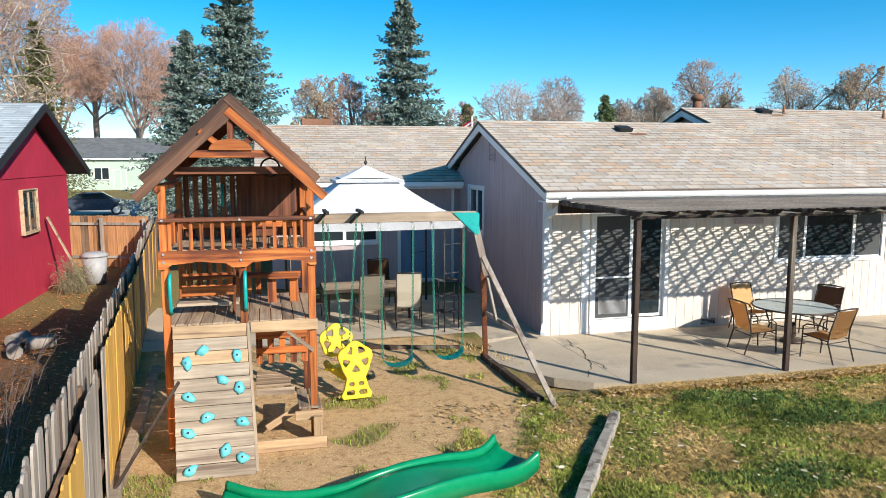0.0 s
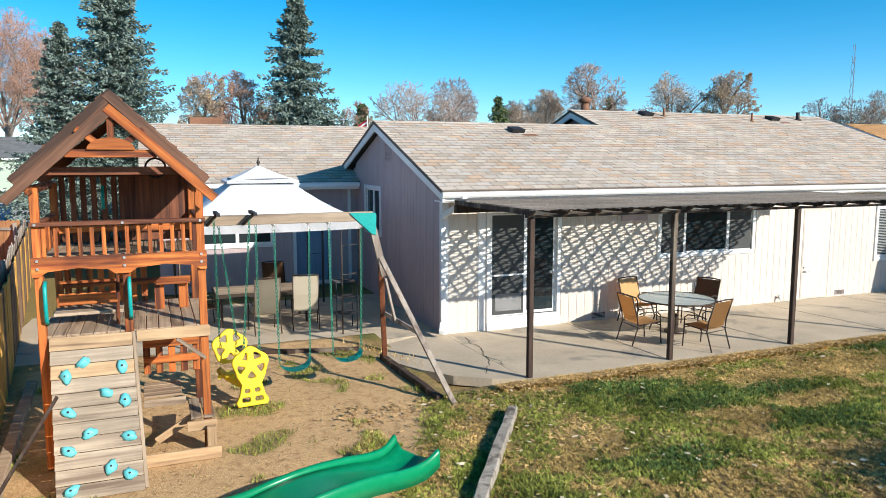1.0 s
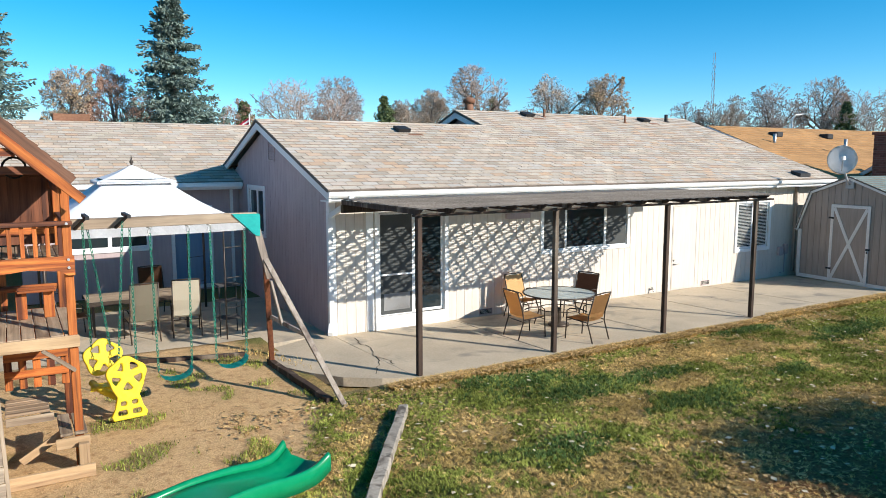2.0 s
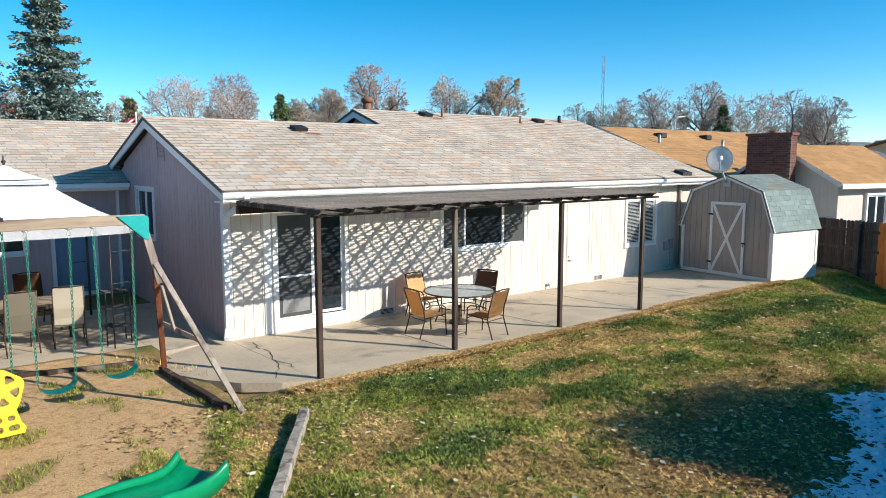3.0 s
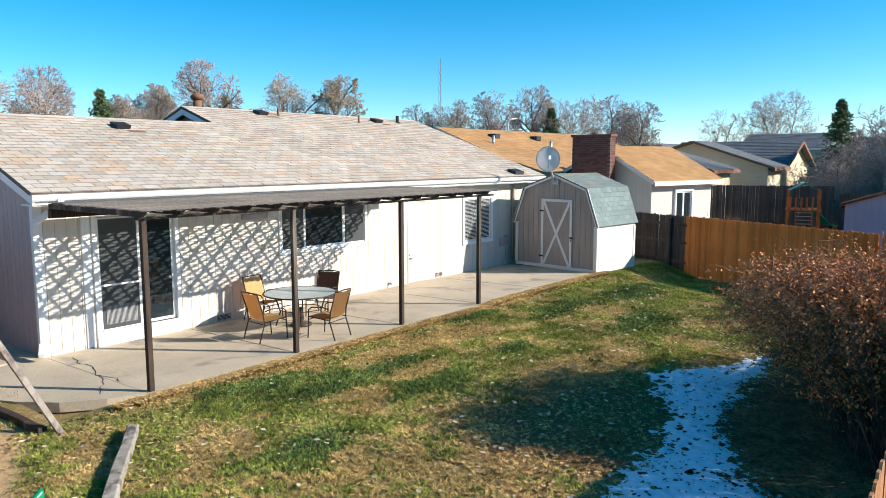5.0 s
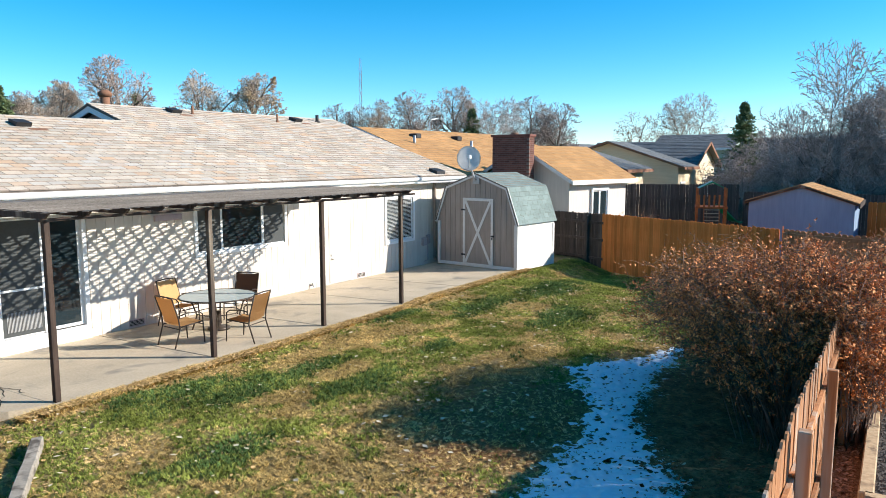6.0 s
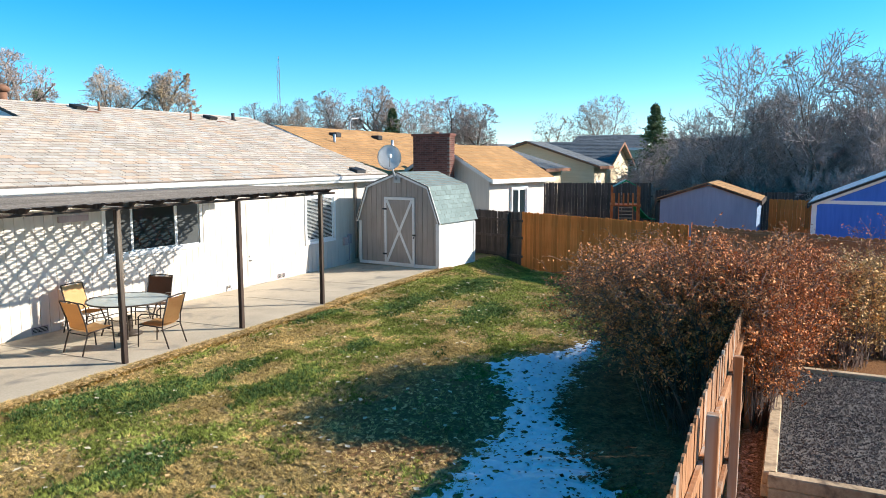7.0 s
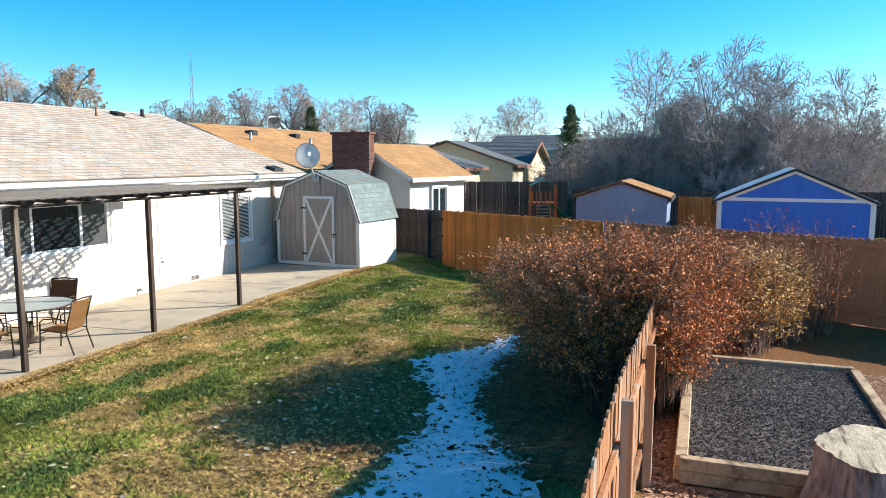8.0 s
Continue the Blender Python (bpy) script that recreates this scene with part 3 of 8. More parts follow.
def board_wall(th, axis, fixed, out, a, b, z0, top, holes, material, step=0.203, gap=0.009, depth=0.02):
    """Grooved siding: each board a part, cut round the openings. out: the side on which the boards lie."""
    k, u = 0, a
    while u < b - 0.02:
        u1 = min(u + step, b)
        spans = [(z0, None)]
        for h0, h1, hz0, hz1 in holes:
            if u1 > h0 + 0.01 and u < h1 - 0.01:
                cut0, cut1 = max(u, h0), min(u1, h1)
                if cut1 - cut0 > 0.5 * (u1 - u):
                    nxt = []
                    for s0, s1 in spans:
                        nxt += [(s0, hz0), (hz1, s1)]
                    spans = nxt
        for s0, s1 in spans:
            t0, t1 = (top(u), top(u1)) if s1 is None else (s1, s1)
            if min(t0, t1) - s0 < 0.03:
                continue
            bm = B()
            f0, f1 = sorted((fixed, fixed + out * depth))
            if axis == "x":
                slab(bm, [(u + gap / 2, s0), (u1 - gap / 2, s0), (u1 - gap / 2, t1), (u + gap / 2, t0)], "y", f0, f1)
            else:
                slab(bm, [(u + gap / 2, s0), (u1 - gap / 2, s0), (u1 - gap / 2, t1), (u + gap / 2, t0)], "x", f0, f1)
            part("siding_board", bm, material, th)
        u = u1


def wall_with_holes(bm, axis, lo, hi, a, b, z0, z1, holes):
    """A wall with real openings: blocks below, above and between the holes."""
    def blk(u0, u1, w0, w1):
        if u1 - u0 > 1e-3 and w1 - w0 > 1e-3:
            if axis == "x":
                box(bm, u0, u1, lo, hi, w0, w1)
            else:
                box(bm, lo, hi, u0, u1, w0, w1)
    u = a
    for h0, h1, hz0, hz1 in sorted(holes):
        blk(u, h0, z0, z1)
        blk(h0, h1, z0, hz0)
        blk(h0, h1, hz1, z1)
        u = h1
    blk(u, b, z0, z1)


def window(th, name, axis, face, out, a, b, z0, z1, splits, trim=0.09, label="", screen=(), mat="trim"):
    """A framed window in an opening: trim, sashes, panes; splits in shares of the width."""
    w = part(name, frame_ring(axis, face - out * 0.06, face + out * 0.035, a - trim, b + trim, z0 - trim, z1 + trim, trim), M[mat], th, label)
    edges = [a] + [a + (b - a) * s for s in splits] + [b]
    for u0, u1 in zip(edges, edges[1:]):
        part("sash", frame_ring(axis, face - out * 0.05, face - out * 0.01, u0, u1, z0, z1, 0.045), M[mat], w)
        bm = B()
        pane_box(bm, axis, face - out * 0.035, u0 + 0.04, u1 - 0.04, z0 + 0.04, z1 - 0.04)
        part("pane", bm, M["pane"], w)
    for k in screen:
        bm = B()
        pane_box(bm, axis, face - out * 0.004, edges[k] + 0.03, edges[k + 1] - 0.03, z0 + 0.03, z1 - 0.03, 0.003)
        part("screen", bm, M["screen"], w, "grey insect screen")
    return w


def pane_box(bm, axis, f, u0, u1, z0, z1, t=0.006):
    if axis == "x":
        box(bm, u0, u1, f - t / 2, f + t / 2, z0, z1)
    else:
        box(bm, f - t / 2, f + t / 2, u0, u1, z0, z1)


def frame_ring(axis, f0, f1, u0, u1, z0, z1, w):
    bm = B()
    f0, f1 = sorted((f0, f1))
    for p in ((u0, u1, z1 - w, z1), (u0, u1, z0, z0 + w), (u0, u0 + w, z0 + w, z1 - w), (u1 - w, u1, z0 + w, z1 - w)):
        if axis == "x":
            box(bm, p[0], p[1], f0, f1, p[2], p[3], 0.004)
        else:
            box(bm, f0, f1, p[0], p[1], p[2], p[3], 0.004)
    return bm


house = thing("house", "ranch house with white grooved siding and a tan shingle roof", "house")
FRONT = [(1.03, 2.64, 0.24, 2.42), (5.38, 8.10, 1.35, 2.38), (12.47, 13.89, 0.92, 2.25)]
GABLE = [(4.32, 5.60, 1.655, 2.77)]


def main_house():
    bm = B()
    wall_with_holes(bm, "x", 0.0, 0.14, 0.14, XE, -0.08, 2.86, FRONT)
    part("wall", bm, M["siding"], house, "white grooved wood siding")
    # gable and end walls carry their shade as a darker lavender colour
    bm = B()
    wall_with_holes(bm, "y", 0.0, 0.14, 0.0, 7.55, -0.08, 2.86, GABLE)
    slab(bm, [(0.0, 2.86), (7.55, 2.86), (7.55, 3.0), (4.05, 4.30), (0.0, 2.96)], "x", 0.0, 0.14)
    part("wall", bm, M["siding_shade"], house, "lavender grooved siding in the shade")
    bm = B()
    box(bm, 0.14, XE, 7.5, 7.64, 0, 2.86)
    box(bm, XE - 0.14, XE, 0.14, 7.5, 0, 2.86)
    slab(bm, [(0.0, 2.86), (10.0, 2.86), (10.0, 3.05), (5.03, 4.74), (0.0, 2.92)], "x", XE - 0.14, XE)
    part("wall", bm, M["siding_shade"], house)
    # rooms behind the panes, their dimness put into a dark colour
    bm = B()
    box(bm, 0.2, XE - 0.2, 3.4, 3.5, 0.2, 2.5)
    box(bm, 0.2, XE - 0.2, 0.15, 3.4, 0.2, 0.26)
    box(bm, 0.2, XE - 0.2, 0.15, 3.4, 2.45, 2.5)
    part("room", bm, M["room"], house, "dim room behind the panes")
    # slider
    w = part("sliding_door", frame_ring("x", -0.05, 0.08, 0.95, 2.72, 0.15, 2.51, 0.09), M["trim"], house, "white sliding patio door with a screen")
    for u0, u1, f in ((1.04, 1.90, -0.02), (1.84, 2.63, 0.03)):
        part("sash", frame_ring("x", f, f + 0.04, u0, u1, 0.25, 2.41, 0.06), M["trim"], w)
        bm = B()
        pane_box(bm, "x", f + 0.02, u0 + 0.05, u1 - 0.05, 0.30, 2.36)
        part("pane", bm, M["pane"], w)
    bm = B()
    pane_box(bm, "x", -0.024, 1.08, 1.85, 0.28, 2.38, 0.003)
    part("screen", bm, M["screen"], w, "grey insect screen")
    bm = B()
    box(bm, 1.05, 1.88, -0.036, -0.026, 1.10, 1.14)
    box(bm, 1.82, 1.88, -0.035, -0.02, 0.26, 2.4)
    part("screen_rail", bm, M["trim"], w)
    bm = B()
    box(bm, 0, 0.011, -0.036, -0.0265, 0.36, 0.72)
    wire = mesh_from("grille_bar", bm, M["plastic_grey"])
    for k in range(26):
        part("grille_bar", wire, None, w, m=pose(1.15 + k * 0.024, 0, 0))
    bm = B()
    box(bm, 0.95, 2.72, -0.07, 0.0, -0.04, 0.15, 0.006)
    part("door_base", bm, M["trim"], w)
    bm = B()
    box(bm, 0.76, 0.92, -0.04, -0.019, -0.03, 2.69, 0.004)
    part("trim_board", bm, M["trim"], house)
    window(house, "window", "x", 0.0, -1, *FRONT[1][:2], *FRONT[1][2:], (0.255, 0.735), label="white framed three-part picture window", screen=(0, 2))
    w2 = window(house, "window", "x", 0.0, -1, *FRONT[2][:2], *FRONT[2][2:], (0.5,), label="white framed window with closed blinds")
    bm = B()
    bar(bm, (12.53, 0.02, 0), (13.83, 0.02, 0), 0.03, 0.004, (0, 0.6, 0.8))
    slat = mesh_from("blind_slat", bm, M["trim"])
    for k in range(30):
        part("blind_slat", slat, None, w2, m=pose(0, 0, 0.98 + k * 0.0425))
    window(house, "window", "y", 0.0, -1, *GABLE[0][:2], *GABLE[0][2:], (0.5,), label="white framed side window")
    # flush door
    d = part("door", frame_ring("x", -0.028, -0.019, 9.78, 10.75, -0.02, 2.28, 0.03), M["siding"], house, "flush white utility door")
    bm = B()
    box(bm, 9.815, 10.715, -0.0265, -0.019, 0.015, 2.245, 0.003)
    part("door_leaf", bm, M["siding"], d)
    bm = B()
    tube(bm, [(9.87, -0.026, 0.70), (9.87, -0.08, 0.70), (10.0, -0.085, 0.70)], 0.014)
    tube(bm, [(9.87, -0.026, 0.80), (9.87, -0.05, 0.80)], 0.028)
    part("handle", bm, M["steel"], d, "small steel lever handle")
    # corner boards, soffit, fascia, rakes
    for k, (x0, x1, y0, y1) in enumerate(((-0.03, 0.1, -0.03, 0.0), (-0.045, -0.03, -0.03, 0.11))):
        bm = B()
        box(bm, x0, x1, y0, y1, -0.03, 2.72, 0.004)
        part("corner_board", bm, M["trim"], house)
    bm = B()
    box(bm, -0.2, XE + 0.1, -0.43, 0.0, 2.70, 2.73)
    part("soffit", bm, M["trim"], house)
    bm = B()
    box(bm, -0.2, XE + 0.12, -0.46, -0.43, 2.72, 2.90, 0.004)
    part("fascia", bm, M["trim"], house)
    bm = B()
    slab(bm, [(-0.57, 2.90), (-0.46, 2.90), (-0.46, 2.79), (-0.53, 2.79), (-0.56, 2.83)], "x", RAKE_X, XE + 0.2)
    part("gutter", bm, M["trim"], house, "white metal gutter")
    for face in (RAKE_X + 0.02, UPPER_X + 0.03):
        ry, back = (RIDGE_LOW, 8.05) if face < 0 else (RIDGE_HIGH, 6.95)
        front = -0.5 if face < 0 else RIDGE_LOW - 0.02
        bm = B()
        zt = lambda y: roof_z(y) if y <= ry else roof_z(2 * ry - y)
        slab(bm, [(front, zt(front) - 0.22), (front, zt(front) - 0.015), (ry, zt(ry) - 0.015), (back, zt(back) - 0.015), (back, zt(back) - 0.22), (ry, zt(ry) - 0.24)], "x", face, face + 0.04)
        part("rake_board", bm, M["trim"], house, "white rake board")
    # small upper gable
    bm = B()
    slab(bm, [(3.9, 4.2), (7.1, 4.2), (RIDGE_HIGH, roof_z(RIDGE_HIGH) - 0.1)], "x", 6.72, 6.82)
    part("wall", bm, M["siding_shade"], house)
    # downspout
    bm = B()
    for a, b in (((0.22, -0.52, 2.84), (0.22, -0.52, 2.68)), ((0.23, -0.53, 2.72), (-0.065, -0.115, 2.40)), ((-0.065, -0.115, 2.44), (-0.065, -0.115, 0.22)), ((-0.065, -0.115, 0.24), (-0.19, -0.36, 0.1))):
        bar(bm, a, b, 0.105, 0.1, (0, 1, 0) if abs(a[1] - b[1]) < 0.01 else (0, 0, 1), 0.008)
    part("downspout", bm, M["trim"], house, "white metal downspout")
    bm = B()
    bar(bm, (15.1, -0.07, 2.7), (15.1, -0.07, 0.1), 0.07, 0.09, (0, 1, 0), 0.008)
    part("downspout", bm, M["shed_grey"], house)
    # gable vent
    v = part("gable_vent", frame_ring("y", -0.045, -0.02, 3.29, 3.80, 3.465, 3.97, 0.04), M["siding_shade"], house)
    for k in range(8):
        bm = B()
        bar(bm, (-0.03, 3.33, 3.52 + k * 0.054), (-0.03, 3.76, 3.52 + k * 0.054), 0.03, 0.008, (0.5, 0, 0.8))
        part("slat", bm, M["siding_shade"], v)
    # meters and vents on the wall
    for x, z, w, h in ((14.35, 0.62, 0.2, 0.26), (14.62, 0.66, 0.14, 0.3)):
        bm = B()
        box(bm, x, x + w, -0.12, -0.02, z, z + h, 0.01)
        part("meter_box", bm, M["siding_shade"], house)
    bm = B()
    tube(bm, [(14.7, -0.05, 0.66), (14.7, -0.05, 0.1), (14.5, -0.05, 0.08)], 0.015)
    part("conduit", bm, M["siding_shade"], house)
    bm = B()
    box(bm, 4.25, 4.93, -0.09, -0.02, 2.16, 2.29, 0.01)
    part("wall_lamp", bm, M["siding_shade"], house, "long beige wall lamp housing")
    for x in (3.55, 6.9, 11.0):
        v = part("foundation_vent", frame_ring("x", -0.03, -0.02, x, x + 0.36, 0.0, 0.14, 0.02), M["siding_shade"], house)
        bm = B()
        for k in range(4):
            box(bm, x + 0.02, x + 0.34, -0.026, -0.0225, 0.025 + k * 0.027, 0.04 + k * 0.027)
        part("slat", bm, M["dark"], v)
    bm = B()
    tube(bm, [(9.02, -0.02, 0.08), (9.02, -0.12, 0.08), (9.02, -0.14, 0.03)], 0.02)
    tube(bm, [(9.02, -0.09, 0.09), (9.02, -0.09, 0.15)], 0.03)
    part("faucet", bm, M["steel"], house, "garden tap low on the wall")


main_house()


def shingle_plane(a, b, y0, y1, zf, course=0.2, tab=0.34, skip=None, seed=1):
    """Vertices and faces of overlapping shingle tabs on a roof plane that rises along y; a, b: the ends along x, functions of y."""
    r = random.Random(seed)
    verts, faces = [], []
    slot = 0.012 if skip else 0.008
    n = int(abs(y1 - y0) * 1.063 / course)
    for i in range(n):
        t0, t1 = i / n, (i + 1.15) / n
        ya, yb = y0 + (y1 - y0) * t0, y0 + (y1 - y0) * min(t1, 1)
        x0, x1 = a(ya), b(ya)
        u = x0 - (tab / 2 if i % 2 else 0.0)
        while u < x1:
            w = tab if skip else tab * r.uniform(0.93, 1.07)
            p, q = max(u, x0), min(u + w - slot, x1)
            u += w
            if q - p < 0.03 or (skip and skip((p + q) / 2, ya)):
                continue
            dz = 0.018 + r.uniform(-0.003, 0.005)
            k = len(verts)
            za, zb = zf(ya), zf(yb)
            verts += [(p, ya, za + dz), (q, ya, za + dz), (q, yb, zb + 0.003), (p, yb, zb + 0.003), (p, ya, za - 0.004), (q, ya, za - 0.004)]
            faces += [(k, k + 1, k + 2, k + 3), (k + 4, k + 5, k + 1, k), (k + 5, k + 2, k + 1), (k + 4, k, k + 3)]
            if y1 < y0:
                faces[-4:] = [f[::-1] for f in faces[-4:]]
    return verts, faces


def shingle_mesh(verts, faces, material):
    """Shingle tabs, their cut edges in dark asphalt with the courses' shadow lines painted in."""
    me = raw_mesh("shingles", verts, faces, material)
    me.materials.append(M["cut_edge"])
    me.polygons.foreach_set("material_index", [0 if k % 4 == 0 else 1 for k in range(len(faces))])
    return me


def roof_deck(bm, pts, th=0.06):
    """A thin deck under the shingles: a quad of corners, sunk by th."""
    hi = [bm.verts.new(p) for p in pts]
    lo = [bm.verts.new((p[0], p[1], p[2] - th)) for p in pts]
    bm.faces.new(hi)
    bm.faces.new(lo[::-1])
    n = len(hi)
    for k in range(n):
        bm.faces.new((hi[k], lo[k], lo[(k + 1) % n], hi[(k + 1) % n]))
    bmesh.ops.recalc_face_normals(bm, faces=bm.faces)


east_edge = lambda y: XE + 0.22 + 0.02 * (y + 0.5)


NEAR_X, NEAR_Y = 4.2, 1.75


def main_roof():
    z = roof_z
    bm = B()
    zz = lambda y: roof_z(y) - 0.008
    e0, e1 = east_edge(-0.5), east_edge(RIDGE_HIGH)
    roof_deck(bm, [(RAKE_X, -0.5, zz(-0.5)), (e0, -0.5, zz(-0.5)), (east_edge(RIDGE_LOW), RIDGE_LOW, zz(RIDGE_LOW)), (RAKE_X, RIDGE_LOW, zz(RIDGE_LOW))])
    roof_deck(bm, [(UPPER_X, RIDGE_LOW, zz(RIDGE_LOW)), (east_edge(RIDGE_LOW), RIDGE_LOW, zz(RIDGE_LOW)), (e1, RIDGE_HIGH, zz(RIDGE_HIGH)), (UPPER_X, RIDGE_HIGH, zz(RIDGE_HIGH))])
    roof_deck(bm, [(RAKE_X, RIDGE_LOW, zz(RIDGE_LOW)), (6.7, RIDGE_LOW, zz(RIDGE_LOW)), (6.7, 8.05, zz(0.05)), (RAKE_X, 8.05, zz(0.05))])
    roof_deck(bm, [(UPPER_X, RIDGE_HIGH, zz(RIDGE_HIGH)), (e1, RIDGE_HIGH, zz(RIDGE_HIGH)), (e1, 10.5, zz(0.7)), (UPPER_X, 10.5, zz(0.7))])
    roof = part("roof", bm, M["felt"], house, "tan and grey asphalt shingle roof")
    v, f = shingle_plane(lambda y: RAKE_X, east_edge, -0.52, RIDGE_LOW, z, seed=1, skip=lambda x, y: x < NEAR_X and y < NEAR_Y - 0.001)
    tagged(part("shingles", shingle_mesh(v, f, M["shingle"]), None, roof), kind="stuff")
    v, f = shingle_plane(lambda y: UPPER_X, east_edge, RIDGE_LOW, RIDGE_HIGH, z, seed=2)
    tagged(part("shingles", shingle_mesh(v, f, M["shingle"]), None, roof), kind="stuff")
    house["roof_name"] = roof.name
    # ridge caps
    for x0, x1, y in ((RAKE_X, UPPER_X + 0.1, RIDGE_LOW), (UPPER_X, e1, RIDGE_HIGH)):
        bm = B()
        x = x0
        while x < x1 - 0.05:
            q = min(x + 0.24, x1)
            slab(bm, [(y - 0.14, z(y - 0.14) + 0.012), (y, z(y) + 0.016), (y + 0.14, z(y - 0.14) + 0.012), (y, z(y) - 0.01)], "x", x, q - 0.008)
            x = q
        part("ridge_cap", bm, M["shingle"], roof)
    # vents and pipes
    for x, y in ((3.35, 3.3), (8.85, 5.2), (13.85, 5.05)):
        bm = B()
        zb = z(y)
        slab(bm, [(y - 0.2, z(y - 0.2) + 0.13), (y + 0.16, z(y + 0.16) + 0.1), (y + 0.16, zb), (y - 0.12, z(y - 0.12))], "x", x - 0.17, x + 0.17)
        part("roof_vent", bm, M["black_trim"], roof, "low black box vent")
        bm = B()
        roof_deck(bm, [(x + 0.05, y - 0.35, z(y - 0.35) + 0.02), (x + 0.45, y - 0.35, z(y - 0.35) + 0.02), (x + 0.45, y - 0.22, z(y - 0.22) + 0.02), (x + 0.05, y - 0.22, z(y - 0.22) + 0.02)], 0.012)
        part("flashing", bm, M["rust"], roof)
    for x, y, h, r in ((9.48, 5.14, 0.26, 0.035), (12.72, 4.81, 0.27, 0.035), (15.05, 5.12, 0.26, 0.06)):
        bm = B()
        tube(bm, [(x, y, z(y) - 0.05), (x, y, z(y) + h)], r, 8)
        tube(bm, [(x, y, z(y) - 0.02), (x, y, z(y) + 0.05)], [r * 2.2, r * 1.2], 8)
        part("vent_pipe", bm, M["black_trim"] if r > 0.05 else M["rust"], roof)
    bm = B()
    x, y, zb = 7.55, 6.6, 4.5
    tube(bm, [(x, y, zb), (x, y, 5.32)], 0.13, 10)
    tube(bm, [(x, y, 5.30), (x, y, 5.36), (x, y, 5.42), (x, y, 5.5)], [0.15, 0.2, 0.2, 0.1], 10)
    part("flue", bm, M["rust"], roof, "round metal flue with a cap")
    bm = B()
    slab(bm, [(-0.42, z(-0.42) + 0.12), (-0.1, z(-0.1) + 0.1), (-0.1, z(-0.1)), (-0.42, z(-0.42))], "x", 14.7, 15.2)
    part("roof_vent", bm, M["black_trim"], roof)


main_roof()


# ---- back wing of the house ----
def back_wing():
    wz = lambda y: 2.95 + 0.354 * (y - 6.2)
    th = thing("house_wing", "back wing of the house behind the canopy, shaded lavender wall", "house")
    holes = [(-4.25, -2.4, 1.25, 2.3), (-1.75, -0.85, 0.1, 2.2)]
    bm = B()
    wall_with_holes(bm, "x", 6.6, 6.74, -5.3, -0.002, 0.0, 2.75, holes)
    part("wall", bm, M["siding_shade"], th)
    # back and end walls in the dark room colour, indoor dimness painted in
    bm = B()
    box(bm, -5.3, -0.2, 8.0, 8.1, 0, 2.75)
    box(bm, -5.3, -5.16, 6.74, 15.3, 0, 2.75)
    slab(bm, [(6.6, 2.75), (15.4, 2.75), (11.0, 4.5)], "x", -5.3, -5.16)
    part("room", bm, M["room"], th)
    window(th, "window", "x", 6.6, -1, *holes[0][:2], *holes[0][2:], (0.5,), label="white framed kitchen window")
    d = part("door", frame_ring("x", 6.55, 6.66, -1.84, -0.76, 0.05, 2.29, 0.09), M["trim"], th, "pale glazed back door")
    bm = B()
    pane_box(bm, "x", 6.64, -1.74, -0.86, 0.15, 2.19, 0.03)
    part("door_leaf", bm, M["blue_grey"], d)
    bm = B()
    roof_deck(bm, [(-5.7, 6.15, wz(6.15)), (-0.02, 6.15, wz(6.15)), (4.2, 11.0, wz(11.0)), (-5.7, 11.0, wz(11.0))])
    roof_deck(bm, [(-5.7, 11.0, wz(11.0)), (4.2, 11.0, wz(11.0)), (4.2, 15.8, wz(6.2)), (-5.7, 15.8, wz(6.2))])
    roof = part("roof", bm, M["felt"], th)
    v, f = shingle_plane(lambda y: -5.7, lambda y: -0.02 + max(0.0, y - 7.0) * 1.0, 6.12, 11.0, lambda y: wz(y) + 0.006, seed=5)
    tagged(part("shingles", shingle_mesh(v, f, M["shingle"]), None, roof), kind="stuff")
    bm = B()
    box(bm, -5.7, -0.05, 6.13, 6.17, wz(6.15) - 0.2, wz(6.15) - 0.02)
    box(bm, -5.7, -0.05, 6.02, 6.13, wz(6.15) - 0.14, wz(6.15) - 0.03, 0.01)
    part("gutter", bm, M["trim"], th)
    bm = B()
    box(bm, -5.7, -0.05, 6.17, 6.6, 2.72, 2.75)
    part("soffit", bm, M["trim"], th)
    bm = B()
    bar(bm, (-0.25, 6.5, 2.7), (-0.25, 6.5, 0.1), 0.07, 0.09, (0, 1, 0))
    part("downspout", bm, M["trim"], th)
    # roof chimney hump seen behind
    bm = B()
    box(bm, -4.2, -3.2, 11.2, 11.9, 4.4, 4.88, 0.02)
    part("chimney", bm, M["rust"], th)


back_wing()


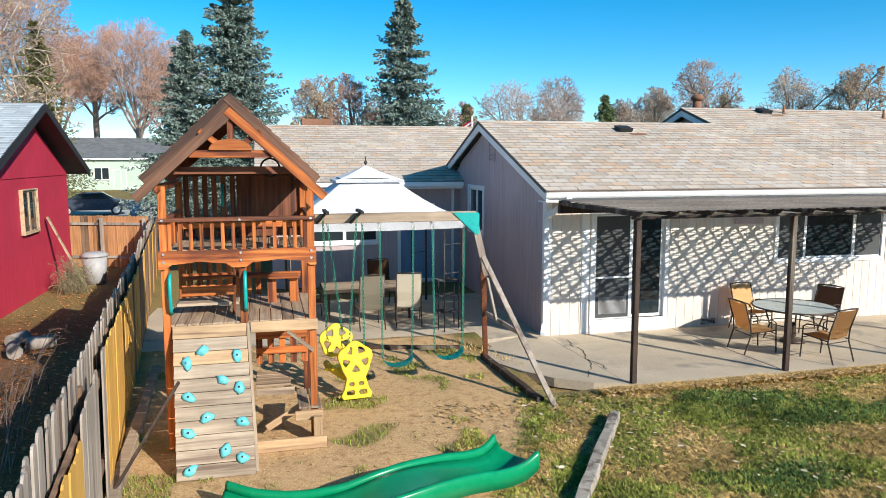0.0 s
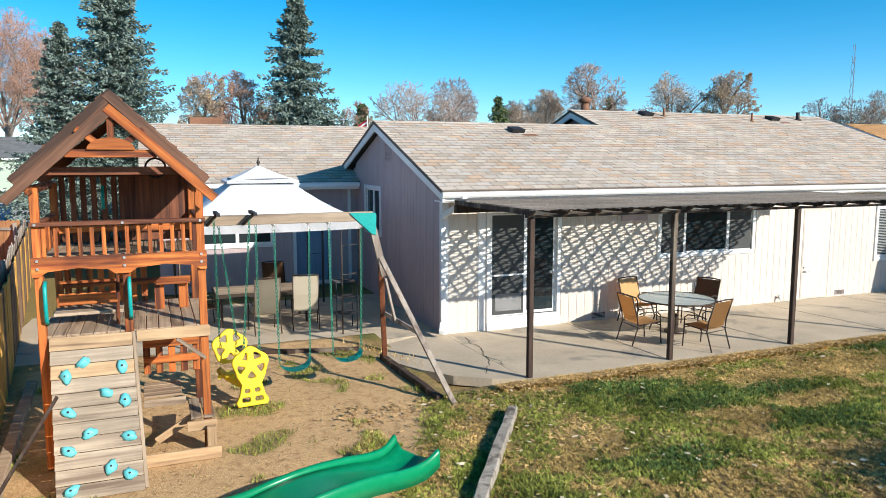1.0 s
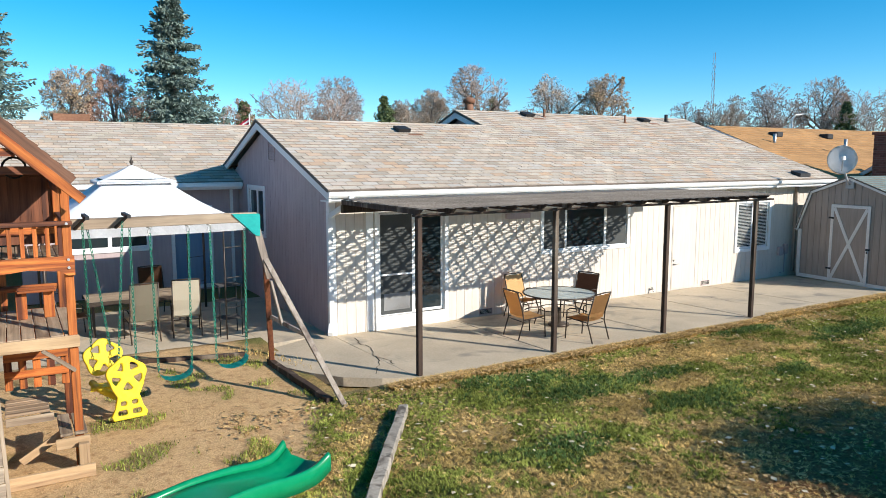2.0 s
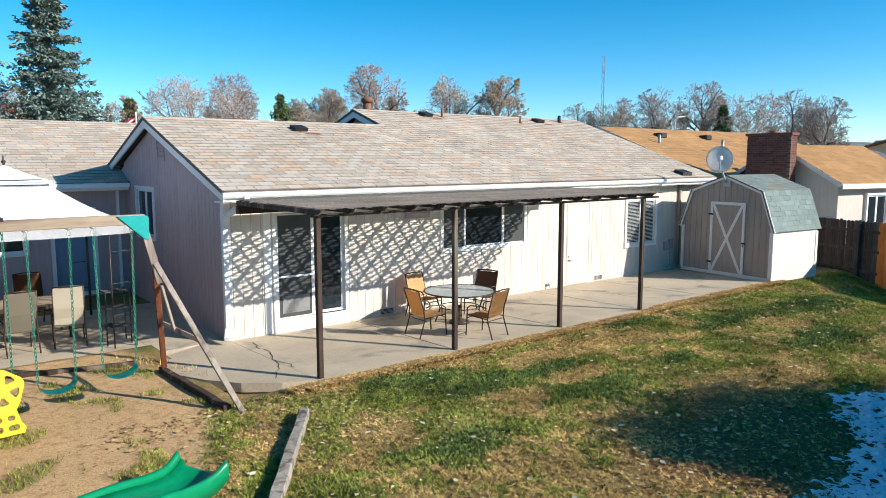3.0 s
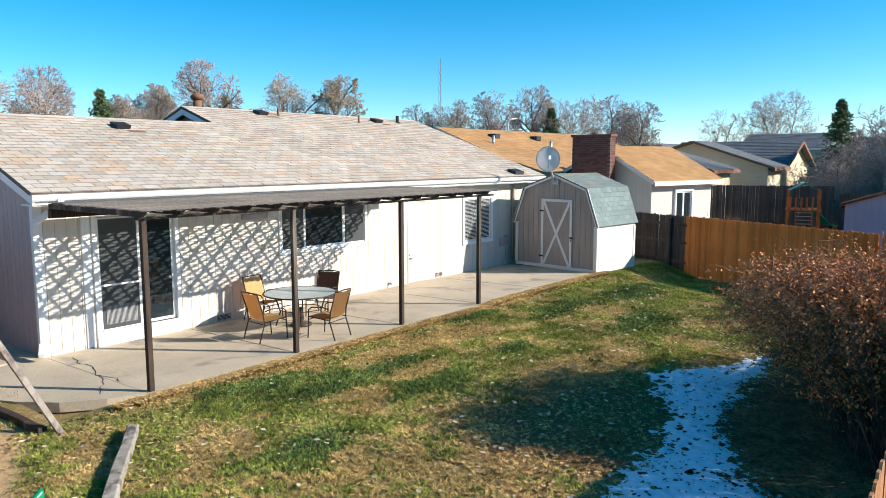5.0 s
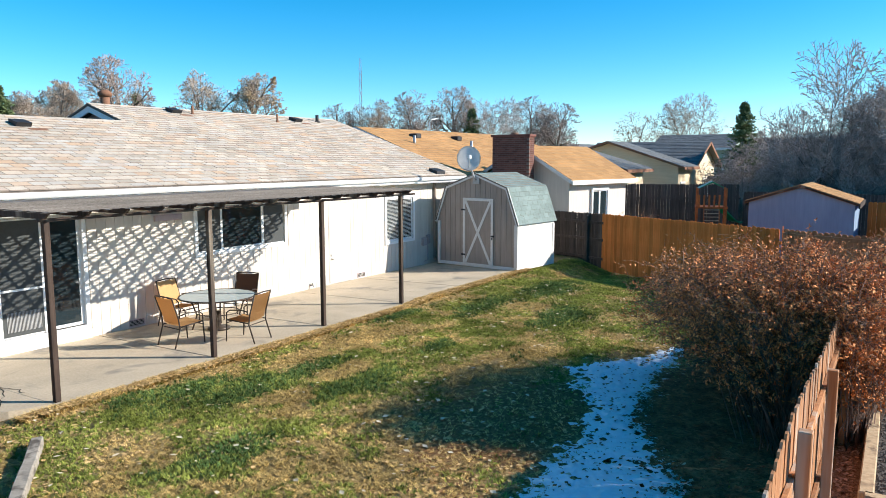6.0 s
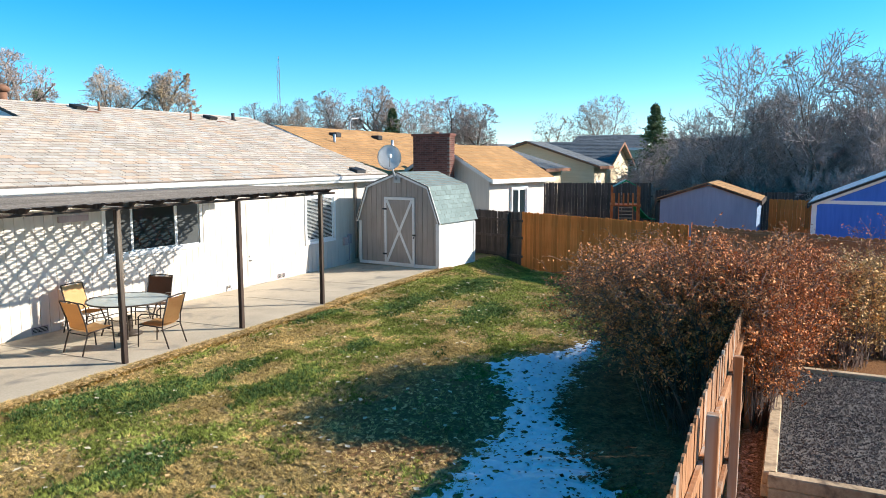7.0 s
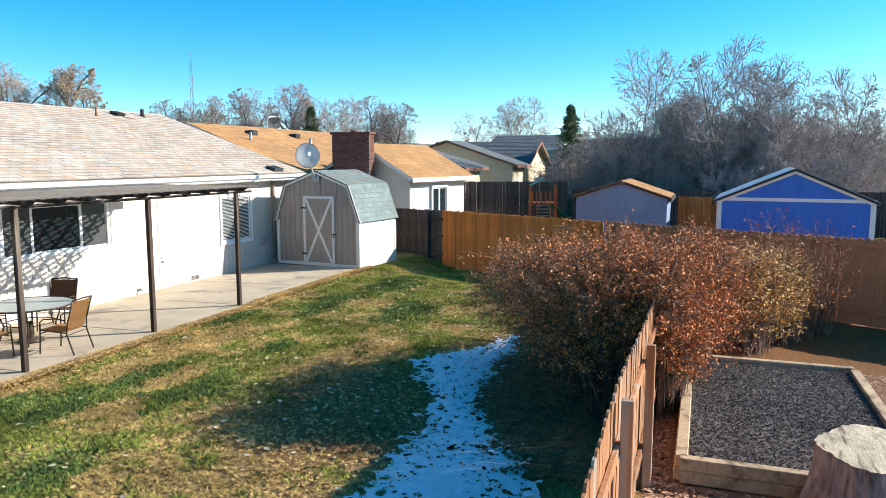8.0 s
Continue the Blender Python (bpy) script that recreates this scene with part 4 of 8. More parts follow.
# ---- patio cover ----
def pergola():
    th = thing("pergola", "dark wooden patio cover with a diagonal lattice top", "pergola")
    x0, x1, yf = -0.02, 8.98, -3.78
    pz = lambda y: 2.62 + 0.02 * (-y - 3.5)
    for k, x in enumerate((0.08, 2.86, 5.69, 8.43)):
        bm = B()
        box(bm, -0.042, 0.042, -0.042, 0.042, 0.05, 2.62, 0.006)
        part("post", bm, M["brownwood"], th, m=pose(x, -3.48, 0))
    bm = B()
    box(bm, x0, x1, -3.52, -3.44, 2.62, 2.664, 0.004)
    part("beam", bm, M["brownwood"], th)
    bm = B()
    box(bm, x0, x1, -0.62, -0.58, 2.50, 2.66, 0.004)
    part("ledger", bm, M["brownwood"], th)
    me = None
    x = x0 + 0.03
    while x < x1:
        bm = B()
        slab(bm, [(yf + 0.14, 2.69), (yf + 0.06, 2.745), (-0.6, 2.745), (-0.6, 2.665), (-3.6, 2.665)], "x", -0.02, 0.02)
        if me is None:
            me = mesh_from("rafter", bm, M["brownwood"])
        else:
            bm.free()
        part("rafter", me, None, th, m=pose(x, 0, 0))
        x += 0.61
    # diagonal lattice, two layers
    L0, L1 = yf, -0.62
    step = 0.232 * math.sqrt(2)
    for sgn, zc in ((1, 2.75), (-1, 2.758)):
        c = x0 - (L1 - L0)
        while c < x1 + (L1 - L0):
            # the strip x = c + sgn * (y - mid) clipped to the panel
            mid = (L0 + L1) / 2
            ya, yb = L0, L1
            lo, hi = (x0 - c, x1 - c) if sgn > 0 else (c - x1, c - x0)
            ya, yb = max(ya, mid + lo), min(yb, mid + hi)
            if yb - ya > 0.05:
                bm = B()
                bar(bm, (c + sgn * (ya - mid), ya, zc), (c + sgn * (yb - mid), yb, zc), 0.072 if sgn > 0 else 0.046, 0.007)
                part("lattice_strip", bm, M["lattice"], th)
            c += step
    # solid boards next to the house, added to shade the top of the wall
    for k in range(4):
        bm = B()
        box(bm, x0, x1, -1.16 + 0.135 * k, -1.03 + 0.135 * k, 2.764, 2.776)
        part("cover_board", bm, M["lattice"], th)
    # battens laid along the cover
    y = L0 + 0.03
    k = 0
    while y < L1:
        bm = B()
        tube(bm, [(x0 + (x1 - x0) * i / 14, y, 2.77) for i in range(15)], 0.007, 4)
        part("batten", bm, M["lattice"], th)
        y += 0.095
        k += 1
    return th


pergola()
# ---- garden shed ----
def shed():
    th = thing("garden_shed", "taupe gambrel shed with white trim and a crossed door", "shed", m=pose(14.45, -3.52, 0.03, 0, 0, -6))
    W, D = 3.10, 2.21
    KX, KZ, TOP = 0.38, 2.53, 2.95   # the bend of the gambrel and the ridge
    prof = [(0, 0), (W, 0), (W, 1.52), (W - KX, KZ), (W / 2, TOP), (KX, KZ), (0, 1.52)]
    bm = B()
    slab(bm, [(p[0], p[1]) for p in prof], "x", 0.02, D)
    part("body", bm, M["shed_white"], th)
    side = lambda q: min(1.52 + (q / KX) * (KZ - 1.52), KZ + (q - KX) / (W / 2 - KX) * (TOP - KZ))
    top = lambda y: side(y if y < W / 2 else W - y)
    y = 0.0
    while y < W - 0.01:
        y1 = min(y + 0.2, W)
        bm = B()
        pts = [(y + 0.005, 0.1), (y1 - 0.005, 0.1), (y1 - 0.005, top(y1) - 0.02)]
        for q in (KX, W / 2, W - KX):
            if y + 0.01 < q < y1 - 0.01:
                pts.append((q, top(q) - 0.02))
        pts = pts[:3] + sorted(pts[3:], reverse=True) + [(y + 0.005, top(y) - 0.02)]
        slab(bm, pts, "x", 0.0, 0.02)
        part("siding_board", bm, M["shed_grey"], th)
        y = y1
    x = 0.02
    while x < D - 0.01:
        x1 = min(x + 0.2, D)
        bm = B()
        box(bm, x + 0.004, x1 - 0.004, -0.015, 0.0, 0.1, 1.36)
        part("siding_board", bm, M["shed_white"], th)
        x = x1
    bm = B()
    box(bm, -0.02, 0.0, 0, W, 0.0, 0.1)
    part("trim", bm, M["shed_trim"], th)
    bm = B()
    box(bm, -0.02, D, -0.03, -0.016, 0.0, 0.09)
    part("trim", bm, M["shed_trim"], th)
    for y0, y1 in ((-0.03, 0.09), (W - 0.09, W + 0.02)):
        bm = B()
        box(bm, -0.028, -0.002, y0, y1, 0.1, 1.42)
        part("trim", bm, M["shed_trim"], th)
    bm = B()
    box(bm, D - 0.1, D + 0.01, -0.03, -0.016, 0.09, 1.36)
    part("trim", bm, M["shed_trim"], th)
    edge = [(-0.06, 1.42), (KX - 0.02, KZ + 0.03), (W / 2, TOP + 0.04), (W - KX + 0.02, KZ + 0.03), (W + 0.06, 1.42)]
    for p, q in zip(edge, edge[1:]):
        bm = B()
        bar(bm, (-0.06, p[0], p[1] - 0.03), (-0.06, q[0], q[1] - 0.03), 0.03, 0.10, (0, q[1] - p[1], p[0] - q[0]))
        part("rake_trim", bm, M["shed_trim"], th)
    # roof slopes and shingles
    for p, q in zip(edge, edge[1:]):
        n = Vector((0, -(q[1] - p[1]), q[0] - p[0])).normalized()
        ln = math.hypot(q[0] - p[0], q[1] - p[1])
        bm = B()
        c = [(-0.08, p[0], p[1]), (D + 0.08, p[0], p[1]), (D + 0.08, q[0], q[1]), (-0.08, q[0], q[1])]
        hi = [bm.verts.new(Vector(v) + n * 0.015) for v in c]
        lo = [bm.verts.new(Vector(v) - n * 0.015) for v in c]
        bm.faces.new(hi)
        bm.faces.new(lo[::-1])
        for k in range(4):
            bm.faces.new((hi[k], lo[k], lo[(k + 1) % 4], hi[(k + 1) % 4]))
        bmesh.ops.recalc_face_normals(bm, faces=bm.faces)
        roof = part("roof", bm, M["felt"], th, "grey-green shingle slope")
        verts, faces = [], []
        rows = int(ln / 0.14)
        up = p[1] < q[1]
        for i in range(rows):
            s0, s1 = (i / rows, (i + 1.1) / rows)
            if not up:
                s0, s1 = 1 - s0, 1 - s1
            x = -0.08 - (0.15 if i % 2 else 0)
            while x < D + 0.08:
                a, b = max(x, -0.08), min(x + 0.294, D + 0.08)
                x += 0.3
                if b - a < 0.03:
                    continue
                A = Vector((0, p[0] + (q[0] - p[0]) * s0, p[1] + (q[1] - p[1]) * s0)) + n * 0.03
                C = Vector((0, p[0] + (q[0] - p[0]) * s1, p[1] + (q[1] - p[1]) * s1)) + n * 0.018
                F = A - n * 0.014
                k = len(verts)
                verts += [(a, A.y, A.z), (b, A.y, A.z), (b, C.y, C.z), (a, C.y, C.z), (a, F.y, F.z), (b, F.y, F.z)]
                faces += [(k, k + 1, k + 2, k + 3), (k + 4, k + 5, k + 1, k), (k + 5, k + 2, k + 1), (k + 4, k, k + 3)]
        tagged(part("shingles", shingle_mesh(verts, faces, M["shingle_green"]), None, roof), kind="stuff")
    # door
    y0, y1, z0, z1 = 0.88, 2.06, 0.03, 2.21
    d = part("door", frame_ring("y", -0.045, -0.021, y0, y1, z0, z1, 0.085), M["shed_trim"], th, "door with white cross bracing")
    bm = B()
    box(bm, -0.03, -0.018, y0 + 0.08, y1 - 0.08, z0 + 0.08, z1 - 0.08)
    part("door_leaf", bm, M["shed_grey"], d)
    for a, b in (((y0 + 0.1, z0 + 0.09), (y1 - 0.1, z1 - 0.09)), ((y1 - 0.1, z0 + 0.09), (y0 + 0.1, z1 - 0.09))):
        bm = B()
        bar(bm, (-0.036 - 0.004 * (a[0] > b[0]), *a), (-0.036 - 0.004 * (a[0] > b[0]), *b), 0.085, 0.012, (1, 0, 0))
        part("brace", bm, M["shed_trim"], d)
    for z in (0.35, 1.8):
        bm = B()
        box(bm, -0.055, -0.046, y1 - 0.1, y1 + 0.06, z, z + 0.05)
        part("hinge", bm, M["black_trim"], d)
    bm = B()
    box(bm, -0.06, -0.046, y0 - 0.05, y0 + 0.07, 1.0, 1.05)
    tube(bm, [(-0.07, y0 + 0.02, 0.98), (-0.07, y0 + 0.02, 0.92)], 0.02)
    part("hasp", bm, M["black_trim"], d)
    return th


shed()


def satellite_dish():
    m = pose(14.62, -2.0, 2.72)
    th = thing("satellite_dish", "pale grey satellite dish on a bent mast on the shed gable", "satellite dish", m=m)
    bm = B()
    box(bm, -0.09, -0.06, -0.12, 0.12, -0.02, 0.2, 0.005)
    part("mount_plate", bm, M["plastic_grey"], th)
    bm = B()
    tube(bm, [(-0.1, 0, 0.1), (-0.2, 0.02, 0.22), (-0.22, 0.14, 0.58), (-0.22, 0.16, 0.64)], 0.03, 8)
    part("mast", bm, M["plastic_grey"], th)
    q = Vector((-0.80, -0.52, 0.3)).normalized().to_track_quat("Z", "Y").to_matrix().to_4x4()
    c = Matrix.Translation((-0.24, 0.18, 0.74)) @ q
    bm = B()
    rings = []
    for r in (0.0, 0.12, 0.23, 0.31, 0.375):
        z = 0.05 + 0.55 * r * r
        rings.append([bm.verts.new((c @ Vector((r * math.cos(a), 1.1 * r * math.sin(a), z)))) for a in [2 * math.pi * k / 28 for k in range(28)]] if r else [bm.verts.new(c @ Vector((0, 0, z)))])
    for k in range(28):
        bm.faces.new((rings[0][0], rings[1][k], rings[1][(k + 1) % 28])).smooth = True
        for a, b in zip(rings[1:], rings[2:]):
            bm.faces.new((a[k], b[k], b[(k + 1) % 28], a[(k + 1) % 28])).smooth = True
    bmesh.ops.solidify(bm, geom=bm.faces[:], thickness=0.012)
    part("dish", bm, M["plastic_white"], th)
    bm = B()
    tube(bm, [c @ Vector(v) for v in ((0, -0.3, 0.09), (0, -0.34, 0.25), (0, -0.1, 0.5))], 0.015, 6)
    part("feed_arm", bm, M["plastic_grey"], th)
    bm = B()
    e = c @ Vector((0, -0.08, 0.48))
    box(bm, e.x - 0.07, e.x + 0.07, e.y - 0.05, e.y + 0.05, e.z - 0.05, e.z + 0.07, 0.015)
    part("feed_horn", bm, M["plastic_white"], th)


satellite_dish()


# ---- fences ----
def picket_mesh(w, h, t, material, ear=0.035, round_top=False):
    bm = B()
    if round_top:
        top = [(w / 2, h - 0.05), (w * 0.42, h - 0.02), (w * 0.22, h), (-w * 0.22, h), (-w * 0.42, h - 0.02), (-w / 2, h - 0.05)]
    else:
        top = [(w / 2, h - ear), (w / 2 - ear, h), (-w / 2 + ear, h), (-w / 2, h - ear)]
    slab(bm, [(-w / 2, 0), (w / 2, 0)] + top, "y", -t / 2, t / 2)
    return mesh_from("picket", bm, material)


def fence(name, label, a, b, height, pick, rail_side, post_at, rail_z, wave=0.0, gap=0.003, lean=0.0, group="", post_mat=None, seed=1, jitter=0.012, sag=0.0, post_h=None, round_top=False, loose=0.15, shift=None, w=0.138, base=0.0):
    """A board fence from a to b. pick(s): the picket's material at s metres; rail_side: +1 or -1, the side of posts and rails."""
    r = random.Random(seed)
    a, b = Vector((*a, 0)), Vector((*b, 0))
    d = b - a
    ln = d.length
    ang = math.degrees(math.atan2(d.y, d.x))
    th = thing(name, label, "fence", group, "", pose(a.x, a.y, base, 0, 0, ang))
    cache = {}
    s = w / 2
    while s < ln - 0.05:
        mat = pick(s)
        if mat is not None:
            key = (mat.name, r.randrange(3))
            if key not in cache:
                cache[key] = picket_mesh(w - gap - 0.004 * key[1], height - 0.008 * key[1], 0.018, mat, round_top=round_top)
            z = wave * math.sin(s * 2.6) + r.uniform(-jitter, jitter) - sag * math.sin(math.pi * s / ln) + (shift(s) if shift else 0.0)
            part("picket", cache[key], None, th, m=pose(s, r.uniform(-0.004, 0.004), z, lean + r.uniform(-1, 1) * loose, r.uniform(-0.8, 0.8) * loose, 0))
        s += w
    pm = post_mat or pick(0.1) or M["fence_brown"]
    for z in rail_z:
        p = 0.0
        for q in list(post_at[1:]) + [ln]:
            if q - p > 0.2:
                bm = B()
                bar(bm, (p, rail_side * 0.032, z), (q, rail_side * 0.032, z + r.uniform(-0.02, 0.02)), 0.04, 0.088, bev=0.004)
                part("rail", bm, pm, th)
            p = q
    for p in post_at:
        bm = B()
        hh = post_h(p) if callable(post_h) else height - 0.08
        box(bm, p - 0.045, p + 0.045, rail_side * 0.10 - 0.045, rail_side * 0.10 + 0.045, -0.1, hh, 0.006)
        part("post", bm, pm, th)
    return th


# south fence, posts and rails on the outer side
fence("board_fence", "red-brown cedar board fence with rounded picket tops and outer posts", (-4.6, -12.9), (11.9, -12.9), 1.69, lambda s: M["fence_weathered"], -1,
      [0.1, 2.3, 4.5, 6.8, 9.1, 11.5, 13.9, 16.4], (0.4, 1.30), wave=0.01, post_mat=M["fence_weathered"], seed=4, post_h=lambda s: 1.67 if s < 5 else 1.51, round_top=True,
      shift=lambda s: float(np.interp(s, (0, 1.4, 3.0, 3.8, 4.6, 5.6, 7.1, 9.0, 16), (0.0, 0.0, -0.13, -0.05, 0.055, 0.02, -0.03, -0.08, -0.05))), gap=0.006)
# east fence: old dark panel, then orange, then red
fence("board_fence", "old dark weathered board fence beside the shed", (19.3, -2.4), (18.37, -4.87), 1.96, lambda s: M["fence_dark"], -1, [0.05, 1.95], (0.4, 1.05, 1.65), seed=5, gap=0.006, base=-0.35)
fence("board_fence", "new orange cedar board fence at the end of the lawn", (18.36, -4.80), (15.67, -10.76), 1.98, lambda s: M["fence_new"], 1, [0.1, 2.5, 4.9], (0.4, 1.6), seed=6, base=-0.35, gap=0.0, loose=0.05)
fence("board_fence", "short orange return of the fence", (15.66, -10.79), (13.78, -11.04), 1.9, lambda s: M["fence_new"], 1, [0.1, 1.7], (0.4, 1.5), seed=7, base=-0.2)
fence("board_fence", "reddish cedar board fence round the neighbouring garden", (13.72, -11.06), (9.9, -19.8), 1.80, lambda s: M["fence_red"], -1, [0.1, 2.5, 4.9, 7.3], (0.3, 1.66), seed=8, gap=-0.002, loose=0.0)


def west_fence():
    a, b = (-6.62, -11.5), (-9.05, 11.6)

    def east(s):
        y = -11.5 + s * 0.9945
        if y < -7.35:
            return M["fence_yellow"]
        if y < -6.3:
            return M["grey_wood_up"]
        if y < -5.75:
            return None
        if y < -5.45:
            return M["grey_wood_up"]
        if y < -1.2:
            return M["fence_yellow"]
        return M["fence_brown"] if int(y * 1.3) % 3 else M["fence_yellow"]

    f1 = fence("board_fence", "weathered grey picket fence along the west side", a, b, 1.76, lambda s: M["grey_wood_up"], -1, [0.1], (), wave=0.012, seed=11, jitter=0.03, lean=1.0, sag=0.05, round_top=True, loose=0.8, post_mat=M["fence_brown"])
    a2, b2 = (a[0] + 0.13, a[1]), (b[0] + 0.13, b[1])
    f2 = fence("board_fence", "yellow-stained and grey inner fence boards, some missing", a2, b2, 1.62, east, 1, [0.1, 2.5, 4.9, 7.3, 9.7, 12.1, 14.5, 16.9, 19.3], (0.45, 1.3), wave=0.01, seed=12, jitter=0.03, lean=1.0, sag=0.04, loose=0.2, w=0.24, gap=0.0, post_mat=M["fence_brown"], shift=lambda s: -0.22 if s < 4.2 else (0.02 if s > 5.6 else -0.04))


west_fence()
fence("gate_fence", "stained cedar gate fence across the side yard", (-12.3, 12.75), (-9.1, 11.65), 1.72, lambda s: M["fence_brown"] if int(s * 3.3) % 2 and s < 1.7 else M["fence_tan"], -1, [0.1, 1.75, 3.2], (0.35, 1.45), seed=14, post_mat=M["grey_wood_up"], wave=0.0)


# ---- play tower ----
def play_tower():
    th = thing("play_tower", "two-level cedar play tower with gable roof and climbing wall", "playset")
    x0, x1, y0, y1 = -6.62, -4.90, -4.35, -2.6

    def piece(name, box6=None, a=None, b=None, w=0.04, h=0.09, up=(0, 0, 1), mat="cedar", label="", bev=0.005):
        bm = B()
        if box6:
            box(bm, *box6, bev)
            ext = [box6[1] - box6[0], box6[3] - box6[2], box6[5] - box6[4]]
        else:
            # built along its own x, so that the grain runs along the board
            A, D = Vector(a), Vector(b) - Vector(a)
            bar(bm, (0, 0, 0), (D.length, 0, 0), w, h, (0, 0, 1), bev)
            X = D.normalized()
            Z = (Vector(up) - X * X.dot(Vector(up))).normalized()
            m = Matrix((X, Z.cross(X), Z)).transposed().to_4x4()
            m.translation = A
            return part(name, bm, M[mat + "_x"], th, label, m)
        return part(name, bm, M[mat + "_" + "xyz"[ext.index(max(ext))]], th, label)

    for x in (x0, x1):
        for y in (y0, y1):
            piece("post", (x - 0.045, x + 0.045, y - 0.045, y + 0.045, 0, 3.22))
    piece("post", (-5.77, -5.68, y0 - 0.045, y0 + 0.045, 1.4, 2.4))
    # decks
    n = 13
    for zt, nm in ((1.56, "deck_board"), (2.40, "upper_deck_board")):
        for k in range(n):
            u = x0 - 0.05 + (x1 - x0 + 0.1) * k / n
            piece(nm, (u + 0.004, u + (x1 - x0 + 0.1) / n - 0.004, y0 + (-0.03 if zt < 2 else 0.5), y1 + 0.04, zt - 0.03, zt), mat="deck")
    piece("deck_fascia", (-5.655, x1 + 0.06, y0 - 0.09, y0 - 0.05, 1.42, 1.555), mat="timber")
    piece("deck_fascia", (x0 - 0.06, x1 + 0.06, y1 + 0.05, y1 + 0.09, 1.42, 1.555))
    for x in (x0 - 0.03, x1 + 0.03):
        piece("deck_side", (x - 0.02, x + 0.02, y0 - 0.04, y1 + 0.05, 1.42, 1.54))
    # arched board
    bm = B()
    top, pts = 2.455, []
    for k in range(25):
        u = k / 24
        z = 2.29 + 0.035 * (1 - abs(math.cos(u * 2 * math.pi)))
        pts.append((x0 - 0.06 + (x1 - x0 + 0.12) * u, z - (0.05 if min(abs(u - q) for q in (0, 0.5, 1)) < 0.07 else 0)))
    slab(bm, pts + [(x1 + 0.06, top), (x0 - 0.06, top)], "y", y0 - 0.09, y0 - 0.05)
    part("arch_board", bm, M["cedar_x"], th, "orange board with a scalloped lower edge")
    # bolts
    for bx in (x0, -5.74, x1):
        for bz in (2.33, 2.42, 2.82):
            bm = B()
            tube(bm, [(bx, y0 - 0.088, bz), (bx, y0 - 0.105, bz)], 0.016, 8)
            part("bolt", bm, M["steel"], th)
    # railings
    piece("rail", (x0 - 0.06, x1 + 0.06, y0 - 0.1, y0 + 0.04, 2.80, 2.845), mat="cedar_dark")
    for k in range(14):
        u = x0 + 0.07 + (x1 - x0 - 0.14) * k / 13
        piece("baluster", (u - 0.022, u + 0.022, y0 - 0.05, y0 - 0.025, 2.456, 2.80))
    for x in (x0, x1):
        piece("rail", (x - 0.03, x + 0.03, y0, y1, 2.80, 2.84), mat="cedar_dark")
        for k in range(9):
            v = y0 + 0.16 + (y1 - y0 - 0.32) * k / 8
            piece("baluster", (x - 0.012, x + 0.012, v - 0.025, v + 0.025, 2.42, 2.80))
    # back walls; upper slats in darker cedar, their shade put into the wood
    piece("rail", (x0, x1, y1 - 0.02, y1 + 0.03, 2.55, 2.64))
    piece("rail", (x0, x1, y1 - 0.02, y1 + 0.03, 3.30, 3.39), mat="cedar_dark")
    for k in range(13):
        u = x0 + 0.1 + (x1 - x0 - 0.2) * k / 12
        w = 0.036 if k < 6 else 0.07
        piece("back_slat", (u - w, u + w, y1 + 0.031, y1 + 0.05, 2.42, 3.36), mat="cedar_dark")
    for z in (1.85, 2.2):
        piece("rail", (x0, x1, y1 - 0.02, y1 + 0.03, z - 0.04, z + 0.04))
    for k in range(8):
        u = x0 + 0.1 + 0.95 * k / 7
        piece("back_slat", (u - 0.04, u + 0.04, y1 + 0.031, y1 + 0.05, 1.56, 2.25))
    # seat and table on the deck
    piece("seat", (-5.42, -5.0, -3.35, -3.1, 1.9, 1.935), mat="cedar")
    for u in (-5.38, -5.08):
        piece("seat_leg", (u - 0.06, u + 0.06, -3.25, -3.2, 1.56, 1.9), mat="cedar")
    piece("bench", (x0 + 0.06, -5.8, -3.9, -3.6, 1.68, 1.715), mat="grey_wood")
    piece("bench_back", (x0 + 0.06, -5.85, -3.3, -3.27, 1.72, 1.85), mat="cedar")
    piece("ladder_side", a=(-5.86, -4.0, 1.56), b=(-5.86, -3.2, 2.4), w=0.04, h=0.09, mat="cedar")
    for k in range(3):
        piece("ladder_rung", (x0 + 0.1, -5.86, -3.85 + 0.25 * k, -3.78 + 0.25 * k, 1.8 + 0.22 * k, 1.83 + 0.22 * k), mat="cedar")
    # roof
    ap, ex, ez = 4.28, 0.97, 3.35
    xm = -5.80
    yF, yB = -4.62, -2.25
    for s in (-1, 1):
        A, E = Vector((xm, 0, ap)), Vector((xm + s * ex, 0, ez))
        dn = (E - A)
        nn = Vector((-dn.z, 0, dn.x)).normalized() * s
        if nn.z < 0:
            nn = -nn
        rows = 9
        for k in range(rows):
            p0, p1 = A + dn * (k / rows), A + dn * ((k + 1.12) / rows)
            bm = B()
            vs = []
            for P, off in ((p0, 0.012), (p1, 0.03)):
                for y in (yF, yB):
                    vs.append(bm.verts.new((P.x + nn.x * off, y, P.z + nn.z * off)))
                    vs.append(bm.verts.new((P.x + nn.x * (off - 0.022), y, P.z + nn.z * (off - 0.022))))
            for q in ((0, 2, 6, 4), (1, 5, 7, 3), (0, 4, 5, 1), (2, 3, 7, 6), (4, 6, 7, 5), (0, 1, 3, 2)):
                bm.faces.new([vs[i] for i in q])
            bmesh.ops.recalc_face_normals(bm, faces=bm.faces)
            part("roof_shake", bm, M["worn_cedar_y"], th, "dark brown wooden roof board" if k == 0 else "")
